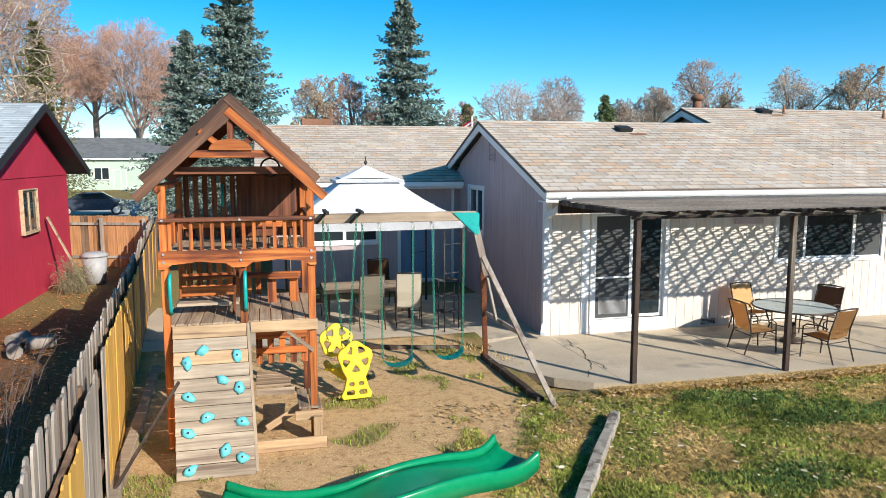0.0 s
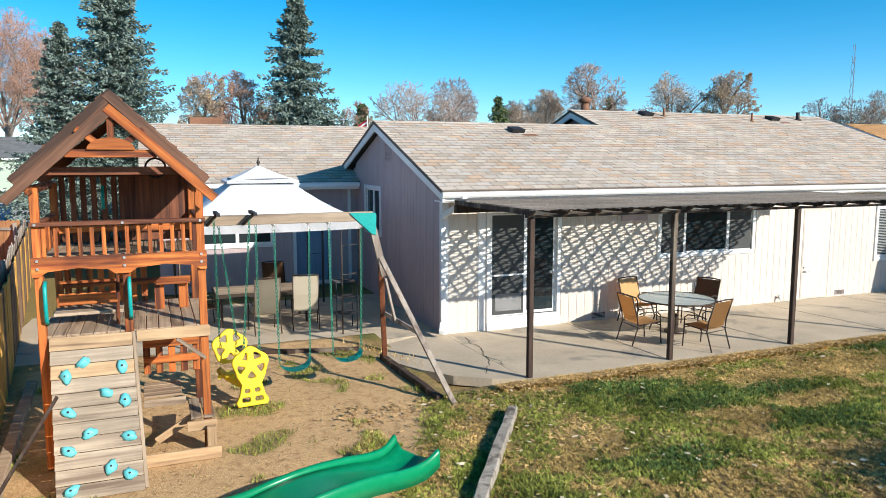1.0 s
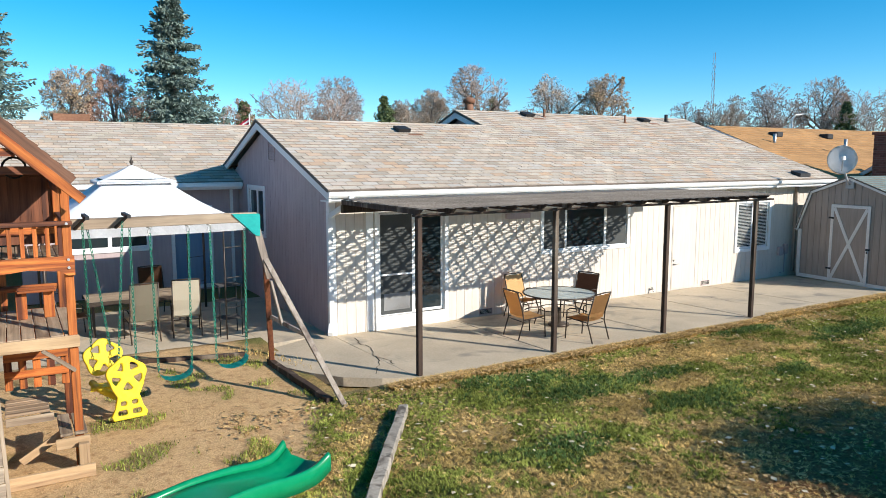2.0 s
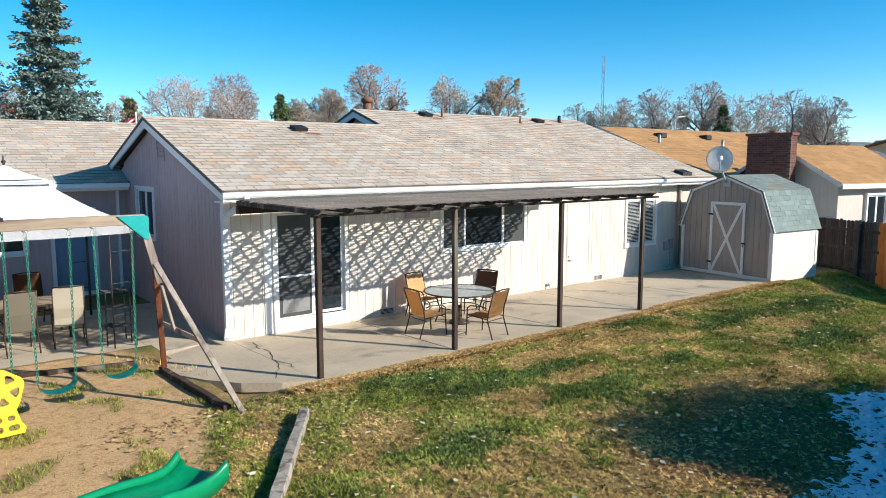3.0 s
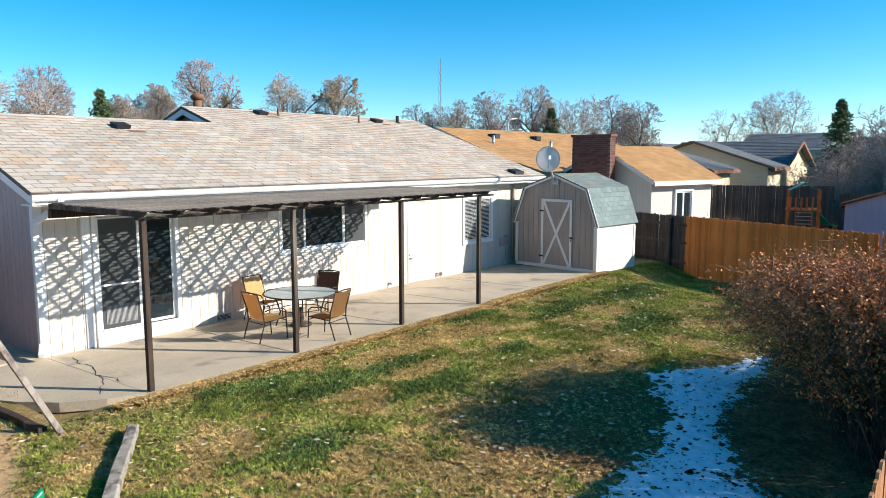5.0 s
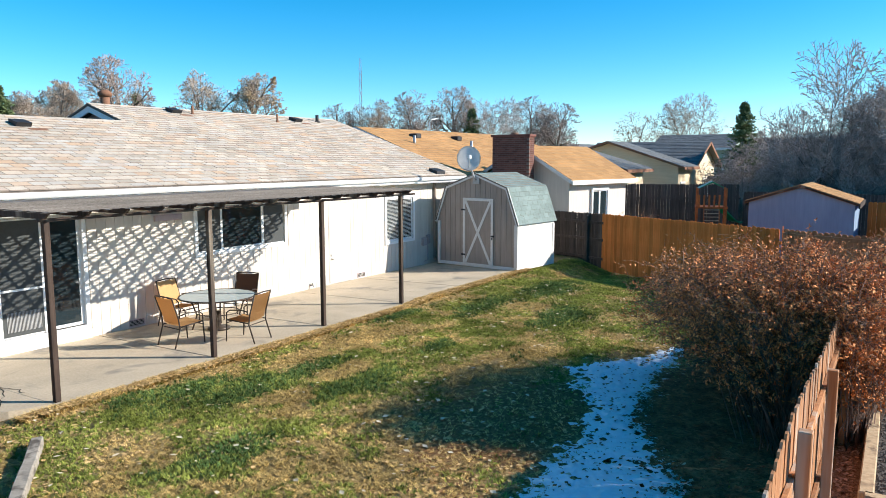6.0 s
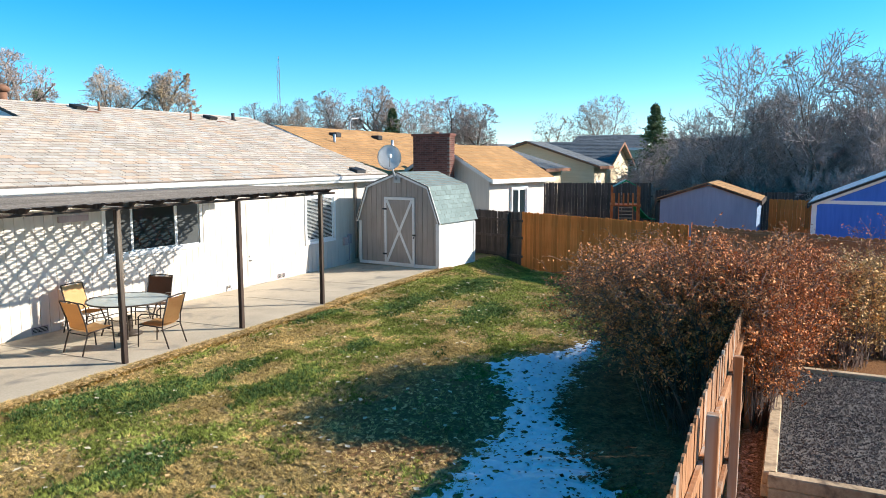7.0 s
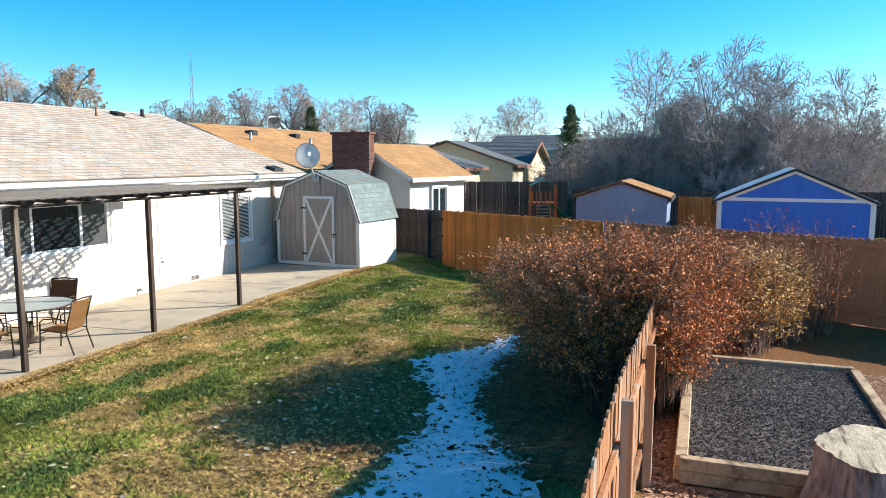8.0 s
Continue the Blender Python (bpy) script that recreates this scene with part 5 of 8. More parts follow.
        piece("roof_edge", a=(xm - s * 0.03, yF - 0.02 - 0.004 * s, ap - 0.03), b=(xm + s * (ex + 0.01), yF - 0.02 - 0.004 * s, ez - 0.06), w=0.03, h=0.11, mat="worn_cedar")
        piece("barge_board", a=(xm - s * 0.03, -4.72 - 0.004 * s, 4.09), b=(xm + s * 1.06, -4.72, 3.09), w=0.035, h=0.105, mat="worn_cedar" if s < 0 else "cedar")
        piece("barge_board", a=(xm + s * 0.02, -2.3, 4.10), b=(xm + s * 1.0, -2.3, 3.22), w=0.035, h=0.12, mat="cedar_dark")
        piece("eave_beam", (xm + s * 0.84 - 0.02, xm + s * 0.84 + 0.02, -4.68, -2.3, 3.16, 3.25), mat="cedar")
    piece("ridge_board", (xm - 0.03, xm + 0.03, yF, yB, ap - 0.10, ap - 0.005), mat="worn_cedar")
    # sunburst in the gable
    piece("collar", (-6.26, -5.34, -4.70, -4.66, 3.555, 3.64))
    piece("king_post", (-5.835, -5.765, -4.70, -4.66, 3.74, 3.99))
    for s in (-1, 1):
        piece("spoke", a=(-5.8 + s * 0.15, -4.68, 3.72), b=(-5.8 + s * 0.34, -4.68, 3.86), w=0.035, h=0.07)
    bm = B()
    slab(bm, [(-5.8 + 0.24 * math.cos(math.pi * k / 14), 3.64 + 0.13 * math.sin(math.pi * k / 14)) for k in range(15)], "y", -4.73, -4.69)
    part("sunburst", bm, M["cedar_x"], th, "half-round cedar sunburst panel")
    piece("tie", (x0, x1, -4.40, -4.36, 3.36, 3.45), mat="cedar_dark")
    bm = B()
    box(bm, -6.06, -5.95, -4.3, -4.28, 3.36, 3.43)
    part("name_plate", bm, M["hold"], th)
    # steering wheel
    bm = B()
    tube(bm, [(-5.35 + 0.13 * math.cos(2 * math.pi * k / 16), -2.75, 3.42 + 0.13 * math.sin(2 * math.pi * k / 16)) for k in range(17)], 0.014, 6, False)
    part("steering_wheel", bm, M["black_trim"], th)
    # climbing wall
    T, F = Vector((0, y0 - 0.06, 1.54)), Vector((0, -5.35, 0.0))
    xl, xr = -6.56, -5.71
    n = 11
    dn = (F - T) / n
    nn = Vector((0, dn.z, -dn.y)).normalized()
    if nn.y > 0:
        nn = -nn
    for k in range(n):
        p, q = T + dn * k, T + dn * (k + 1)
        sh = 0.085 * (k + 0.5) / n
        bm = B()
        bar(bm, (xl + sh, (p.y + q.y) / 2, (p.z + q.z) / 2), (xr + sh, (p.y + q.y) / 2, (p.z + q.z) / 2), dn.length - 0.006, 0.028, nn, 0.004)
        part("wall_plank", bm, M["timber_x" if k in (0, 2) else "pale_plank_x"], th, "weathered grey plank" if k == 0 else "")
    for s_ in (xl + 0.0, xr + 0.0):
        piece("wall_stringer", a=(s_ + 0.02, T.y + 0.05, T.z - 0.02), b=(s_ + 0.10, F.y + 0.05, 0.0), w=0.04, h=0.09, mat="grey_wood")
    r = random.Random(5)
    for px, py in ((360, 620), (421, 634), (333, 643), (396, 677), (425, 693), (338, 704), (369, 742), (430, 754), (340, 766), (403, 799), (431, 814), (344, 828)):
        v = (py - 572) / 272
        u = (px - 305 - 18 * v) / 131
        c = T + (F - T) * v
        bm = B()
        bmesh.ops.create_icosphere(bm, subdivisions=2, radius=0.07)
        for w_ in bm.verts:
            k = 1 + 0.55 * noise.noise(w_.co * 19 + Vector((px, py, 0)))
            w_.co = Vector((w_.co.x * 1.15 * k, w_.co.y * 0.8 * k, max(w_.co.z * 0.75 * k, -0.012)))
        for f_ in bm.faces:
            f_.smooth = True
        rot = nn.to_track_quat("Z", "Y").to_matrix().to_4x4()
        hold = part("climbing_hold", bm, M["hold"], th, "turquoise plastic climbing hold" if px == 360 else "", Matrix.Translation((xl + (xr - xl) * u + 0.085 * v, c.y + nn.y * 0.02, c.z + nn.z * 0.02)) @ rot @ pose(0, 0, 0, 0, 0, r.uniform(0, 360)))
        bm = B()
        tube(bm, [(0.0, 0, 0.03), (0.0, 0, 0.055)], 0.012, 7)
        part("bolt", bm, M["black_trim"], hold)
    # green grab handles
    for x in (-6.56, -5.70):
        bm = B()
        tube(bm, [(x, y0 - 0.05, 1.70), (x, y0 - 0.12, 1.76), (x, y0 - 0.13, 1.95), (x, y0 - 0.12, 2.13), (x, y0 - 0.05, 2.18)], 0.022, 8)
        part("grab_handle", bm, M["teal"], th, "teal plastic grab handle")
    bm = B()
    tube(bm, [(-6.0, -3.1, 2.9), (-6.0, -3.14, 3.0), (-6.0, -3.1, 3.2)], 0.02, 8)
    part("grab_handle", bm, M["teal"], th)
    # lower bay: bench table and boards
    piece("sill", (-5.64, -4.78, -4.76, -4.72, 0.0, 0.145), mat="timber")
    piece("sill_post", (-4.93, -4.82, -4.62, -4.53, 0.0, 0.34), mat="timber")
    for k in range(4):
        piece("table_board", (-5.62, -5.18 + 0.0 * k, -4.25 + 0.15 * k, -4.11 + 0.15 * k, 0.66, 0.69), mat="deck")
    piece("table_apron", (-5.62, -5.14, -4.28, -4.25, 0.56, 0.65), mat="grey_wood")
    for k in range(2):
        piece("seat_board", (-5.1 + 0.15 * k, -4.97 + 0.15 * k, -4.45, -3.7, 0.40, 0.43), mat="grey_wood")
    piece("seat_support", (-5.15, -4.8, -4.5, -4.46, 0.27, 0.39), mat="timber")
    piece("seat_brace", a=(-5.5, -4.2, 0.1), b=(-5.0, -4.2, 0.4), w=0.04, h=0.09, mat="timber")
    for z in (0.75, 0.98, 1.2):
        piece("back_rail", (-5.62, x1, -3.0, -2.96, z, z + 0.1), mat="cedar")
    for k in range(5):
        u = -5.58 + 0.16 * k
        piece("back_slat", (u - 0.045, u + 0.045, -2.95, -2.92, 0.6, 1.42), mat="cedar")
    piece("corner_brace", a=(-4.9, y0 - 0.07, 1.15), b=(-5.22, y0 - 0.07, 1.42), w=0.035, h=0.09, up=(0, 1, 0), mat="grey_wood")
    return th


play_tower()


# ---- swing set ----
def chain(a, b, link=0.075):
    """A chain of open links from a to b, turned by quarter steps."""
    bm = B()
    a, b = Vector(a), Vector(b)
    d = (b - a)
    n = max(2, int(d.length / (link * 0.72)))
    d.normalize()
    s = d.orthogonal().normalized()
    t = d.cross(s)
    for k in range(n):
        c = a + (b - a) * ((k + 0.5) / n)
        u = s if k % 2 else t
        pts = [c + d * (link * 0.5 * math.cos(q)) + u * (0.016 * math.sin(q)) for q in (0, 0.9, 1.57, 2.24, 3.14, 4.04, 4.71, 5.38, 6.283)]
        tube(bm, pts, 0.0055, 4, False)
    return bm


def swing_set():
    th = thing("swing_set", "weathered swing beam with splayed legs beside the play tower", "swing set")
    y, z = -2.65, 2.66
    bm = B()
    box(bm, -4.86, -2.26, y - 0.045, y + 0.045, z - 0.07, z + 0.075, 0.006)
    part("beam", bm, M["grey_wood"], th)
    for a, b, wide, mat in (((-2.30, y, z), (-2.10, -2.74, 1.72), 0.11, "grey_wood_up"), ((-2.19, -2.82, 2.04), (-1.45, -4.06, -0.05), 0.08, "grey_wood_up"),
                            ((-2.14, -2.66, 1.90), (-1.68, -1.36, -0.05), 0.085, "cedar_dark_z")):
        bm = B()
        bar(bm, a, b, 0.045, wide, (1, 0, 0), 0.005)
        part("leg", bm, M[mat], th)
    for a, b, wide in (((-2.04, -2.56, 1.66), (-1.88, -2.58, 0.93), 0.10), ((-1.90, -2.02, 0.98), (-1.80, -3.45, 0.95), 0.07)):
        bm = B()
        bar(bm, a, b, 0.035, wide, (0, 1, 0) if wide > 0.08 else (0, 0, 1), 0.004)
        part("brace", bm, M["grey_wood_up"], th)
    for sy in (-0.06, 0.06):
        bm = B()
        slab(bm, [(-2.64, z + 0.062), (-2.23, z + 0.055), (-2.215, z + 0.02), (-2.225, z - 0.285), (-2.29, z - 0.27)], "y", y + sy - 0.008, y + sy + 0.008)
        part("bracket", bm, M["teal"], th, "teal corner bracket plate")
    # glider arms and hangers
    for x in (-4.58, -4.08):
        bm = B()
        bar(bm, (x, y - 0.42, z + 0.11), (x, y + 0.2, z + 0.11), 0.05, 0.045)
        bar(bm, (x - 0.02, y - 0.38, z + 0.11), (x - 0.13, y - 0.05, z - 0.06), 0.03, 0.03)
        part("glider_arm", bm, M["black_trim"], th)
    for x in (-3.77, -3.25, -2.95, -2.44):
        bm = B()
        tube(bm, [(x, y, z - 0.07), (x, y, z - 0.09)], 0.04, 8)
        tube(bm, [(x + 0.022 * math.sin(q), y, z - 0.14 + 0.045 * math.cos(q)) for q in [2 * math.pi * k / 10 for k in range(11)]], 0.006, 5, False)
        part("hanger", bm, M["steel"], th)
    return th


swing_set()


def belt_swing(xa, xb, zs, sag=0.24, twist=0.0):
    th = thing("belt_swing", "teal belt swing seat hanging on green chains", "swing", "swings under the beam")
    y, top = -2.65, 2.49
    xm = (xa + xb) / 2
    bm = B()
    n = 12
    w = 0.26
    rows = []
    for k in range(n + 1):
        u = k / n
        ang = math.pi * u
        p = Vector((xm - 0.24 * math.cos(ang), y + twist * (u - 0.5), zs - 0.14 * math.sin(ang)))
        rows.append([bm.verts.new(p + Vector((0.0, s * w / 2 * (0.75 + 0.25 * math.sin(ang)), 0))) for s in (-1, 1)])
    for p, q in zip(rows, rows[1:]):
        bm.faces.new((p[0], p[1], q[1], q[0])).smooth = True
    bmesh.ops.solidify(bm, geom=bm.faces[:], thickness=0.015)
    part("seat", bm, M["teal"], th)
    for x, u in ((xa, -0.24), (xb, 0.24)):
        part("chain", chain((x, y, top), (xm + u, y + twist * (0.5 if u > 0 else -0.5), zs + 0.02)), M["chain"], th)
    return th


belt_swing(-3.77, -3.25, 0.50, twist=0.1)
belt_swing(-2.95, -2.44, 0.56, twist=0.12)


def glider():
    th = thing("glider_swing", "yellow moulded two-seat glider swing on green chains", "swing", "swings under the beam")
    y = -2.72

    def plate(c, r, low, lean):
        """A moulded plate with cut-outs: outlines filled as a flat curve with depth, then turned into a mesh."""
        cu = bpy.data.curves.new("plate", "CURVE")
        cu.dimensions, cu.fill_mode, cu.extrude, cu.bevel_depth, cu.bevel_resolution = "2D", "BOTH", 0.018, 0.014, 1

        def loop(pts):
            sp_ = cu.splines.new("POLY")
            sp_.points.add(len(pts) - 1)
            for q, (u, v) in zip(sp_.points, pts):
                q.co = (u, v, 0, 1)
            sp_.use_cyclic_u = True

        rim = lambda a: r * (1.0 + 0.07 * math.cos(5 * a))
        z1 = -r - low
        if low:
            arc = [radians(q) for q in range(-128, 129, 8)]
            out = [(rim(a) * math.sin(a), rim(a) * math.cos(a)) for a in arc]
            out += [(0.13, -r - 0.03), (0.17, z1 + 0.14), (0.22, z1 + 0.05), (0.2, z1), (-0.2, z1), (-0.22, z1 + 0.05), (-0.17, z1 + 0.14), (-0.13, -r - 0.03)]
        else:
            out = [(rim(radians(q)) * math.sin(radians(q)), rim(radians(q)) * math.cos(radians(q))) for q in range(0, 360, 8)]
        loop(out)
        for k in range(5):
            a = 2 * math.pi * k / 5 + math.pi / 5
            wedge = [(0.36, -0.24), (0.76, -0.44), (0.86, -0.3), (0.88, 0.0), (0.86, 0.3), (0.76, 0.44), (0.36, 0.24), (0.32, 0.0)]
            loop([(q * r * math.sin(a + e), q * r * math.cos(a + e)) for q, e in wedge])
        if low:
            for u0, u1, v0, v1 in ((-0.165, -0.02, z1 + 0.03, z1 + 0.13), (0.02, 0.165, z1 + 0.03, z1 + 0.13), (-0.125, -0.02, z1 + 0.16, z1 + 0.25), (0.02, 0.125, z1 + 0.16, z1 + 0.25)):
                e = 0.025
                loop([(u0 + e, v0), (u1 - e, v0), (u1, v0 + e), (u1, v1 - e), (u1 - e, v1), (u0 + e, v1), (u0, v1 - e), (u0, v0 + e)])
        tmp = bpy.data.objects.new("plate", cu)
        me = bpy.data.meshes.new_from_object(tmp)
        bpy.data.objects.remove(tmp)
        me.transform(Matrix.Translation(c) @ pose(0, 0, 0, 90 - math.degrees(lean), 0, 8))
        me.materials.clear()
        me.materials.append(M["yellow"])
        return me

    part("seat", plate((-4.44, y + 0.25, 0.76), 0.24, 0.0, 0.15), M["yellow"], th, "yellow moulded seat with round cut-outs")
    part("seat", plate((-4.22, y - 0.35, 0.62), 0.24, 0.33, 0.12), M["yellow"], th)
    bm = B()
    tube(bm, [(-4.6, y + 0.25, 0.42), (-4.5, y, 0.36), (-4.3, y - 0.3, 0.3)], 0.05, 7)
    bar(bm, (-4.62, y + 0.2, 0.36), (-4.25, y + 0.15, 0.36), 0.22, 0.05)
    part("frame", bm, M["yellow"], th)
    for a, b in (((-4.64, y - 0.3, 2.7), (-4.58, y + 0.25, 0.9)), ((-4.56, y + 0.15, 2.7), (-4.34, y + 0.25, 0.9)), ((-4.16, y - 0.3, 2.7), (-4.3, y - 0.3, 0.82)), ((-4.02, y + 0.15, 2.7), (-4.08, y - 0.3, 0.8))):
        part("chain", chain(a, b), M["chain"], th)
    return th


glider()


# ---- slide lying on the ground ----
def slide():
    path = [(x, y - 0.2, z - 0.07) for x, y, z in ((-6.05, -6.25, 0.30), (-5.75, -6.42, 0.26), (-5.3, -6.55, 0.24), (-4.8, -6.60, 0.28), (-4.35, -6.55, 0.36), (-3.95, -6.42, 0.38), (-3.55, -6.24, 0.34), (-3.2, -6.08, 0.28), (-2.97, -5.97, 0.28), (-2.80, -5.88, 0.36))]
    fine = []
    for k in range(len(path) - 1):
        p0, p1, p2, p3 = (Vector(path[max(0, min(len(path) - 1, k + j))]) for j in (-1, 0, 1, 2))
        for s in range(6):
            t = s / 6
            fine.append(0.5 * ((2 * p1) + (p2 - p0) * t + (2 * p0 - 5 * p1 + 4 * p2 - p3) * t * t + (3 * p1 - p0 - 3 * p2 + p3) * t ** 3))
    fine.append(Vector(path[-1]))
    prof = [(-0.36, -0.10), (-0.36, 0.08), (-0.335, 0.105), (-0.30, 0.09), (-0.275, 0.02), (-0.21, -0.045), (0, -0.06), (0.21, -0.045), (0.275, 0.02), (0.30, 0.09), (0.335, 0.105), (0.36, 0.08), (0.36, -0.10)]
    bm = B()
    shape = []
    n = len(fine)
    for i, p in enumerate(fine):
        d = (fine[min(i + 1, n - 1)] - fine[max(i - 1, 0)])
        s = Vector((d.y, -d.x, 0)).normalized()
        t = i / (n - 1)
        # the bed swells up to the rims over the hump and sinks at the ends
        hump = 0.115 * math.exp(-((t - 0.5) / 0.2) ** 2)
        shape.append([p + s * (u * (0.92 + 0.08 * max(0, t - 0.85) / 0.15)) + Vector((0, 0, v + (hump * (1 - (abs(u) / 0.3) ** 4) if abs(u) < 0.29 else 0) if v > 0 or abs(u) < 0.33 else max(-p.z + 0.02, v))) for u, v in prof])
    bm.free()
    th = thing("slide", "green plastic wavy slide lying detached on the dirt", "slide")
    for name, k0, k1 in (("bed", 4, 8), ("side_wall", 0, 4), ("side_wall", 8, 12)):
        bm = B()
        vs = [[bm.verts.new(q) for q in ring[k0:k1 + 1]] for ring in shape]
        for a, b in zip(vs, vs[1:]):
            for k in range(k1 - k0):
                bm.faces.new((a[k], a[k + 1], b[k + 1], b[k])).smooth = True
        bmesh.ops.recalc_face_normals(bm, faces=bm.faces)
        bmesh.ops.solidify(bm, geom=bm.faces[:], thickness=0.008)
        part(name, bm, M["slide_green"], th)


slide()


# ---- canopy and dining set ----
def gazebo():
    cx, cy, hw = -3.26, 2.55, 1.78
    th = thing("gazebo", "white fabric canopy with a vented top on brown posts", "gazebo")
    for sx in (-1, 1):
        for sy in (-1, 1):
            bm = B()
            tube(bm, [(cx + sx * (hw - 0.04), cy + sy * (hw - 0.04), -0.03), (cx + sx * (hw - 0.04), cy + sy * (hw - 0.04), 2.3)], 0.028, 8)
            tube(bm, [(cx + sx * (hw - 0.42), cy + sy * (hw - 0.04), -0.03), (cx + sx * (hw - 0.42), cy + sy * (hw - 0.04), 2.25)], 0.014, 6)
            for z in (0.6, 1.2, 1.8):
                tube(bm, [(cx + sx * (hw - 0.42), cy + sy * (hw - 0.04), z), (cx + sx * (hw - 0.04), cy + sy * (hw - 0.04), z + 0.02)], 0.008, 5)
            part("post", bm, M["metal_brown"], th)

    def tier(h0, z0, h1, z1, sagging):
        bm = B()
        n, rows = 8, 5
        for face in range(4):
            grid = []
            for i in range(rows + 1):
                t = i / rows
                h, z = h0 + (h1 - h0) * t, z0 + (z1 - z0) * t - sagging * math.sin(math.pi * t)
                row = []
                for k in range(n + 1):
                    u = -1 + 2 * k / n
                    dip = 0.03 * (1 - u * u) * (1 - t)
                    p = Vector((u * h, -h, z - dip))
                    row.append(bm.verts.new(Matrix.Rotation(face * math.pi / 2, 3, "Z") @ p + Vector((cx, cy, 0))))
                grid.append(row)
            for i in range(rows):
                for k in range(n):
                    bm.faces.new((grid[i][k], grid[i][k + 1], grid[i + 1][k + 1], grid[i + 1][k])).smooth = True
        bmesh.ops.remove_doubles(bm, verts=bm.verts, dist=1e-4)
        return bm

    part("canopy", tier(hw, 2.33, 0.60, 3.05, 0.07), M["canvas"], th, "white fabric roof")
    part("top_tier", tier(0.72, 3.10, 0.02, 3.40, 0.02), M["canvas"], th, "small raised vent roof")
    # dark sheet added so that the open gap looks shaded
    part("vent_net", tier(0.64, 3.01, 0.60, 3.14, 0.0), M["screen"], th, "dark mesh in the vent gap")
    bm = B()
    for face in range(4):
        R = Matrix.Rotation(face * math.pi / 2, 3, "Z")
        q = [bm.verts.new(R @ Vector(c) + Vector((cx, cy, 0))) for c in ((-0.722, -0.722, 3.10), (0.722, -0.722, 3.10), (0.722, -0.725, 3.045), (-0.722, -0.725, 3.045))]
        bm.faces.new(q)
    bmesh.ops.solidify(bm, geom=bm.faces[:], thickness=0.003)
    part("valance", bm, M["canvas"], th)
    for face in range(4):
        bm = B()
        R = Matrix.Rotation(face * math.pi / 2, 3, "Z")
        vs = []
        for k in range(21):
            u = -1 + k / 10
            o = Vector((cx, cy, 0))
            vs.append((bm.verts.new(R @ Vector((u * hw, -hw - 0.004, 2.325 - 0.03 * (1 - u * u))) + o), bm.verts.new(R @ Vector((u * hw, -hw - 0.012 + 0.01 * math.sin(k * 2.1), 2.14 - 0.02 * (1 - u * u))) + o)))
        for a, b in zip(vs, vs[1:]):
            bm.faces.new((a[0], a[1], b[1], b[0]))
        bmesh.ops.solidify(bm, geom=bm.faces[:], thickness=0.003)
        part("valance", bm, M["canvas"], th)
    bm = B()
    tube(bm, [(cx, cy, 3.36), (cx, cy, 3.43), (cx, cy, 3.47), (cx, cy, 3.51), (cx, cy, 3.6)], [0.02, 0.02, 0.045, 0.015, 0.006], 8)
    part("finial", bm, M["metal_brown"], th)


gazebo()


def sling_chair(mat_sling, mat_frame, back_h=0.94, name="patio_chair", label="", group=""):
    """A sling chair facing +y with its middle at the origin."""
    th = thing(name, label, "chair", group)
    w, d, sh = 0.27, 0.26, 0.41
    for s in (-1, 1):
        bm = B()
        tube(bm, [(s * w, d, 0.0), (s * w, d - 0.02, 0.3), (s * w, d - 0.03, 0.56), (s * w, d - 0.1, 0.61), (s * w, -0.1, 0.63), (s * w, -d + 0.02, 0.60)], 0.013, 7)
        part("front_leg", bm, mat_frame, th)
        bm = B()
        tube(bm, [(s * w, -d - 0.12, 0.0), (s * w, -d + 0.0, 0.36), (s * w * 0.96, -d - 0.02, 0.55), (s * w * 0.96, -d - 0.14, back_h)], 0.014, 7)
        part("back_leg", bm, mat_frame, th)
        bm = B()
        tube(bm, [(s * w * 0.96, d - 0.02, sh + 0.01), (s * w * 0.96, -d, sh - 0.03)], 0.012, 6)
        part("seat_rail", bm, mat_frame, th)
    for y, z in ((d - 0.02, 0.36), (-d + 0.03, 0.33)):
        bm = B()
        tube(bm, [(-w, y, z), (w, y, z)], 0.01, 6)
        part("stretcher", bm, mat_frame, th)
    bm = B()
    tube(bm, [(-w * 0.96, -d - 0.14, back_h), (0, -d - 0.155, back_h + 0.015), (w * 0.96, -d - 0.14, back_h)], 0.014, 7)
    part("top_rail", bm, mat_frame, th)

    def cloth(pts, nm):
        bm = B()
        rows = [[bm.verts.new((u * w * 0.93, y, z - 0.012 * (1 - u * u))) for u in (-1, -0.5, 0, 0.5, 1)] for y, z in pts]
        for a, b in zip(rows, rows[1:]):
            for k in range(4):
                bm.faces.new((a[k], a[k + 1], b[k + 1], b[k]))
        bmesh.ops.solidify(bm, geom=bm.faces[:], thickness=0.006)
        part(nm, bm, mat_sling, th)

    cloth([(d - 0.02, sh + 0.02), (0.1, sh), (-0.1, sh - 0.01), (-d + 0.03, sh - 0.01)], "seat")
    cloth([(-d + 0.02, sh + 0.02), (-d - 0.01, 0.56), (-d - 0.08, 0.76), (-d - 0.14, back_h - 0.01)], "backrest")
    return th


def place_chairs(ch, spots):
    ch.matrix_basis = pose(spots[0][0], spots[0][1], patio_z(spots[0][1]) + 0.004, 0, 0, spots[0][2])
    for x, y, a in spots[1:]:
        copy_thing(ch, pose(x, y, patio_z(y) + 0.004, 0, 0, a))


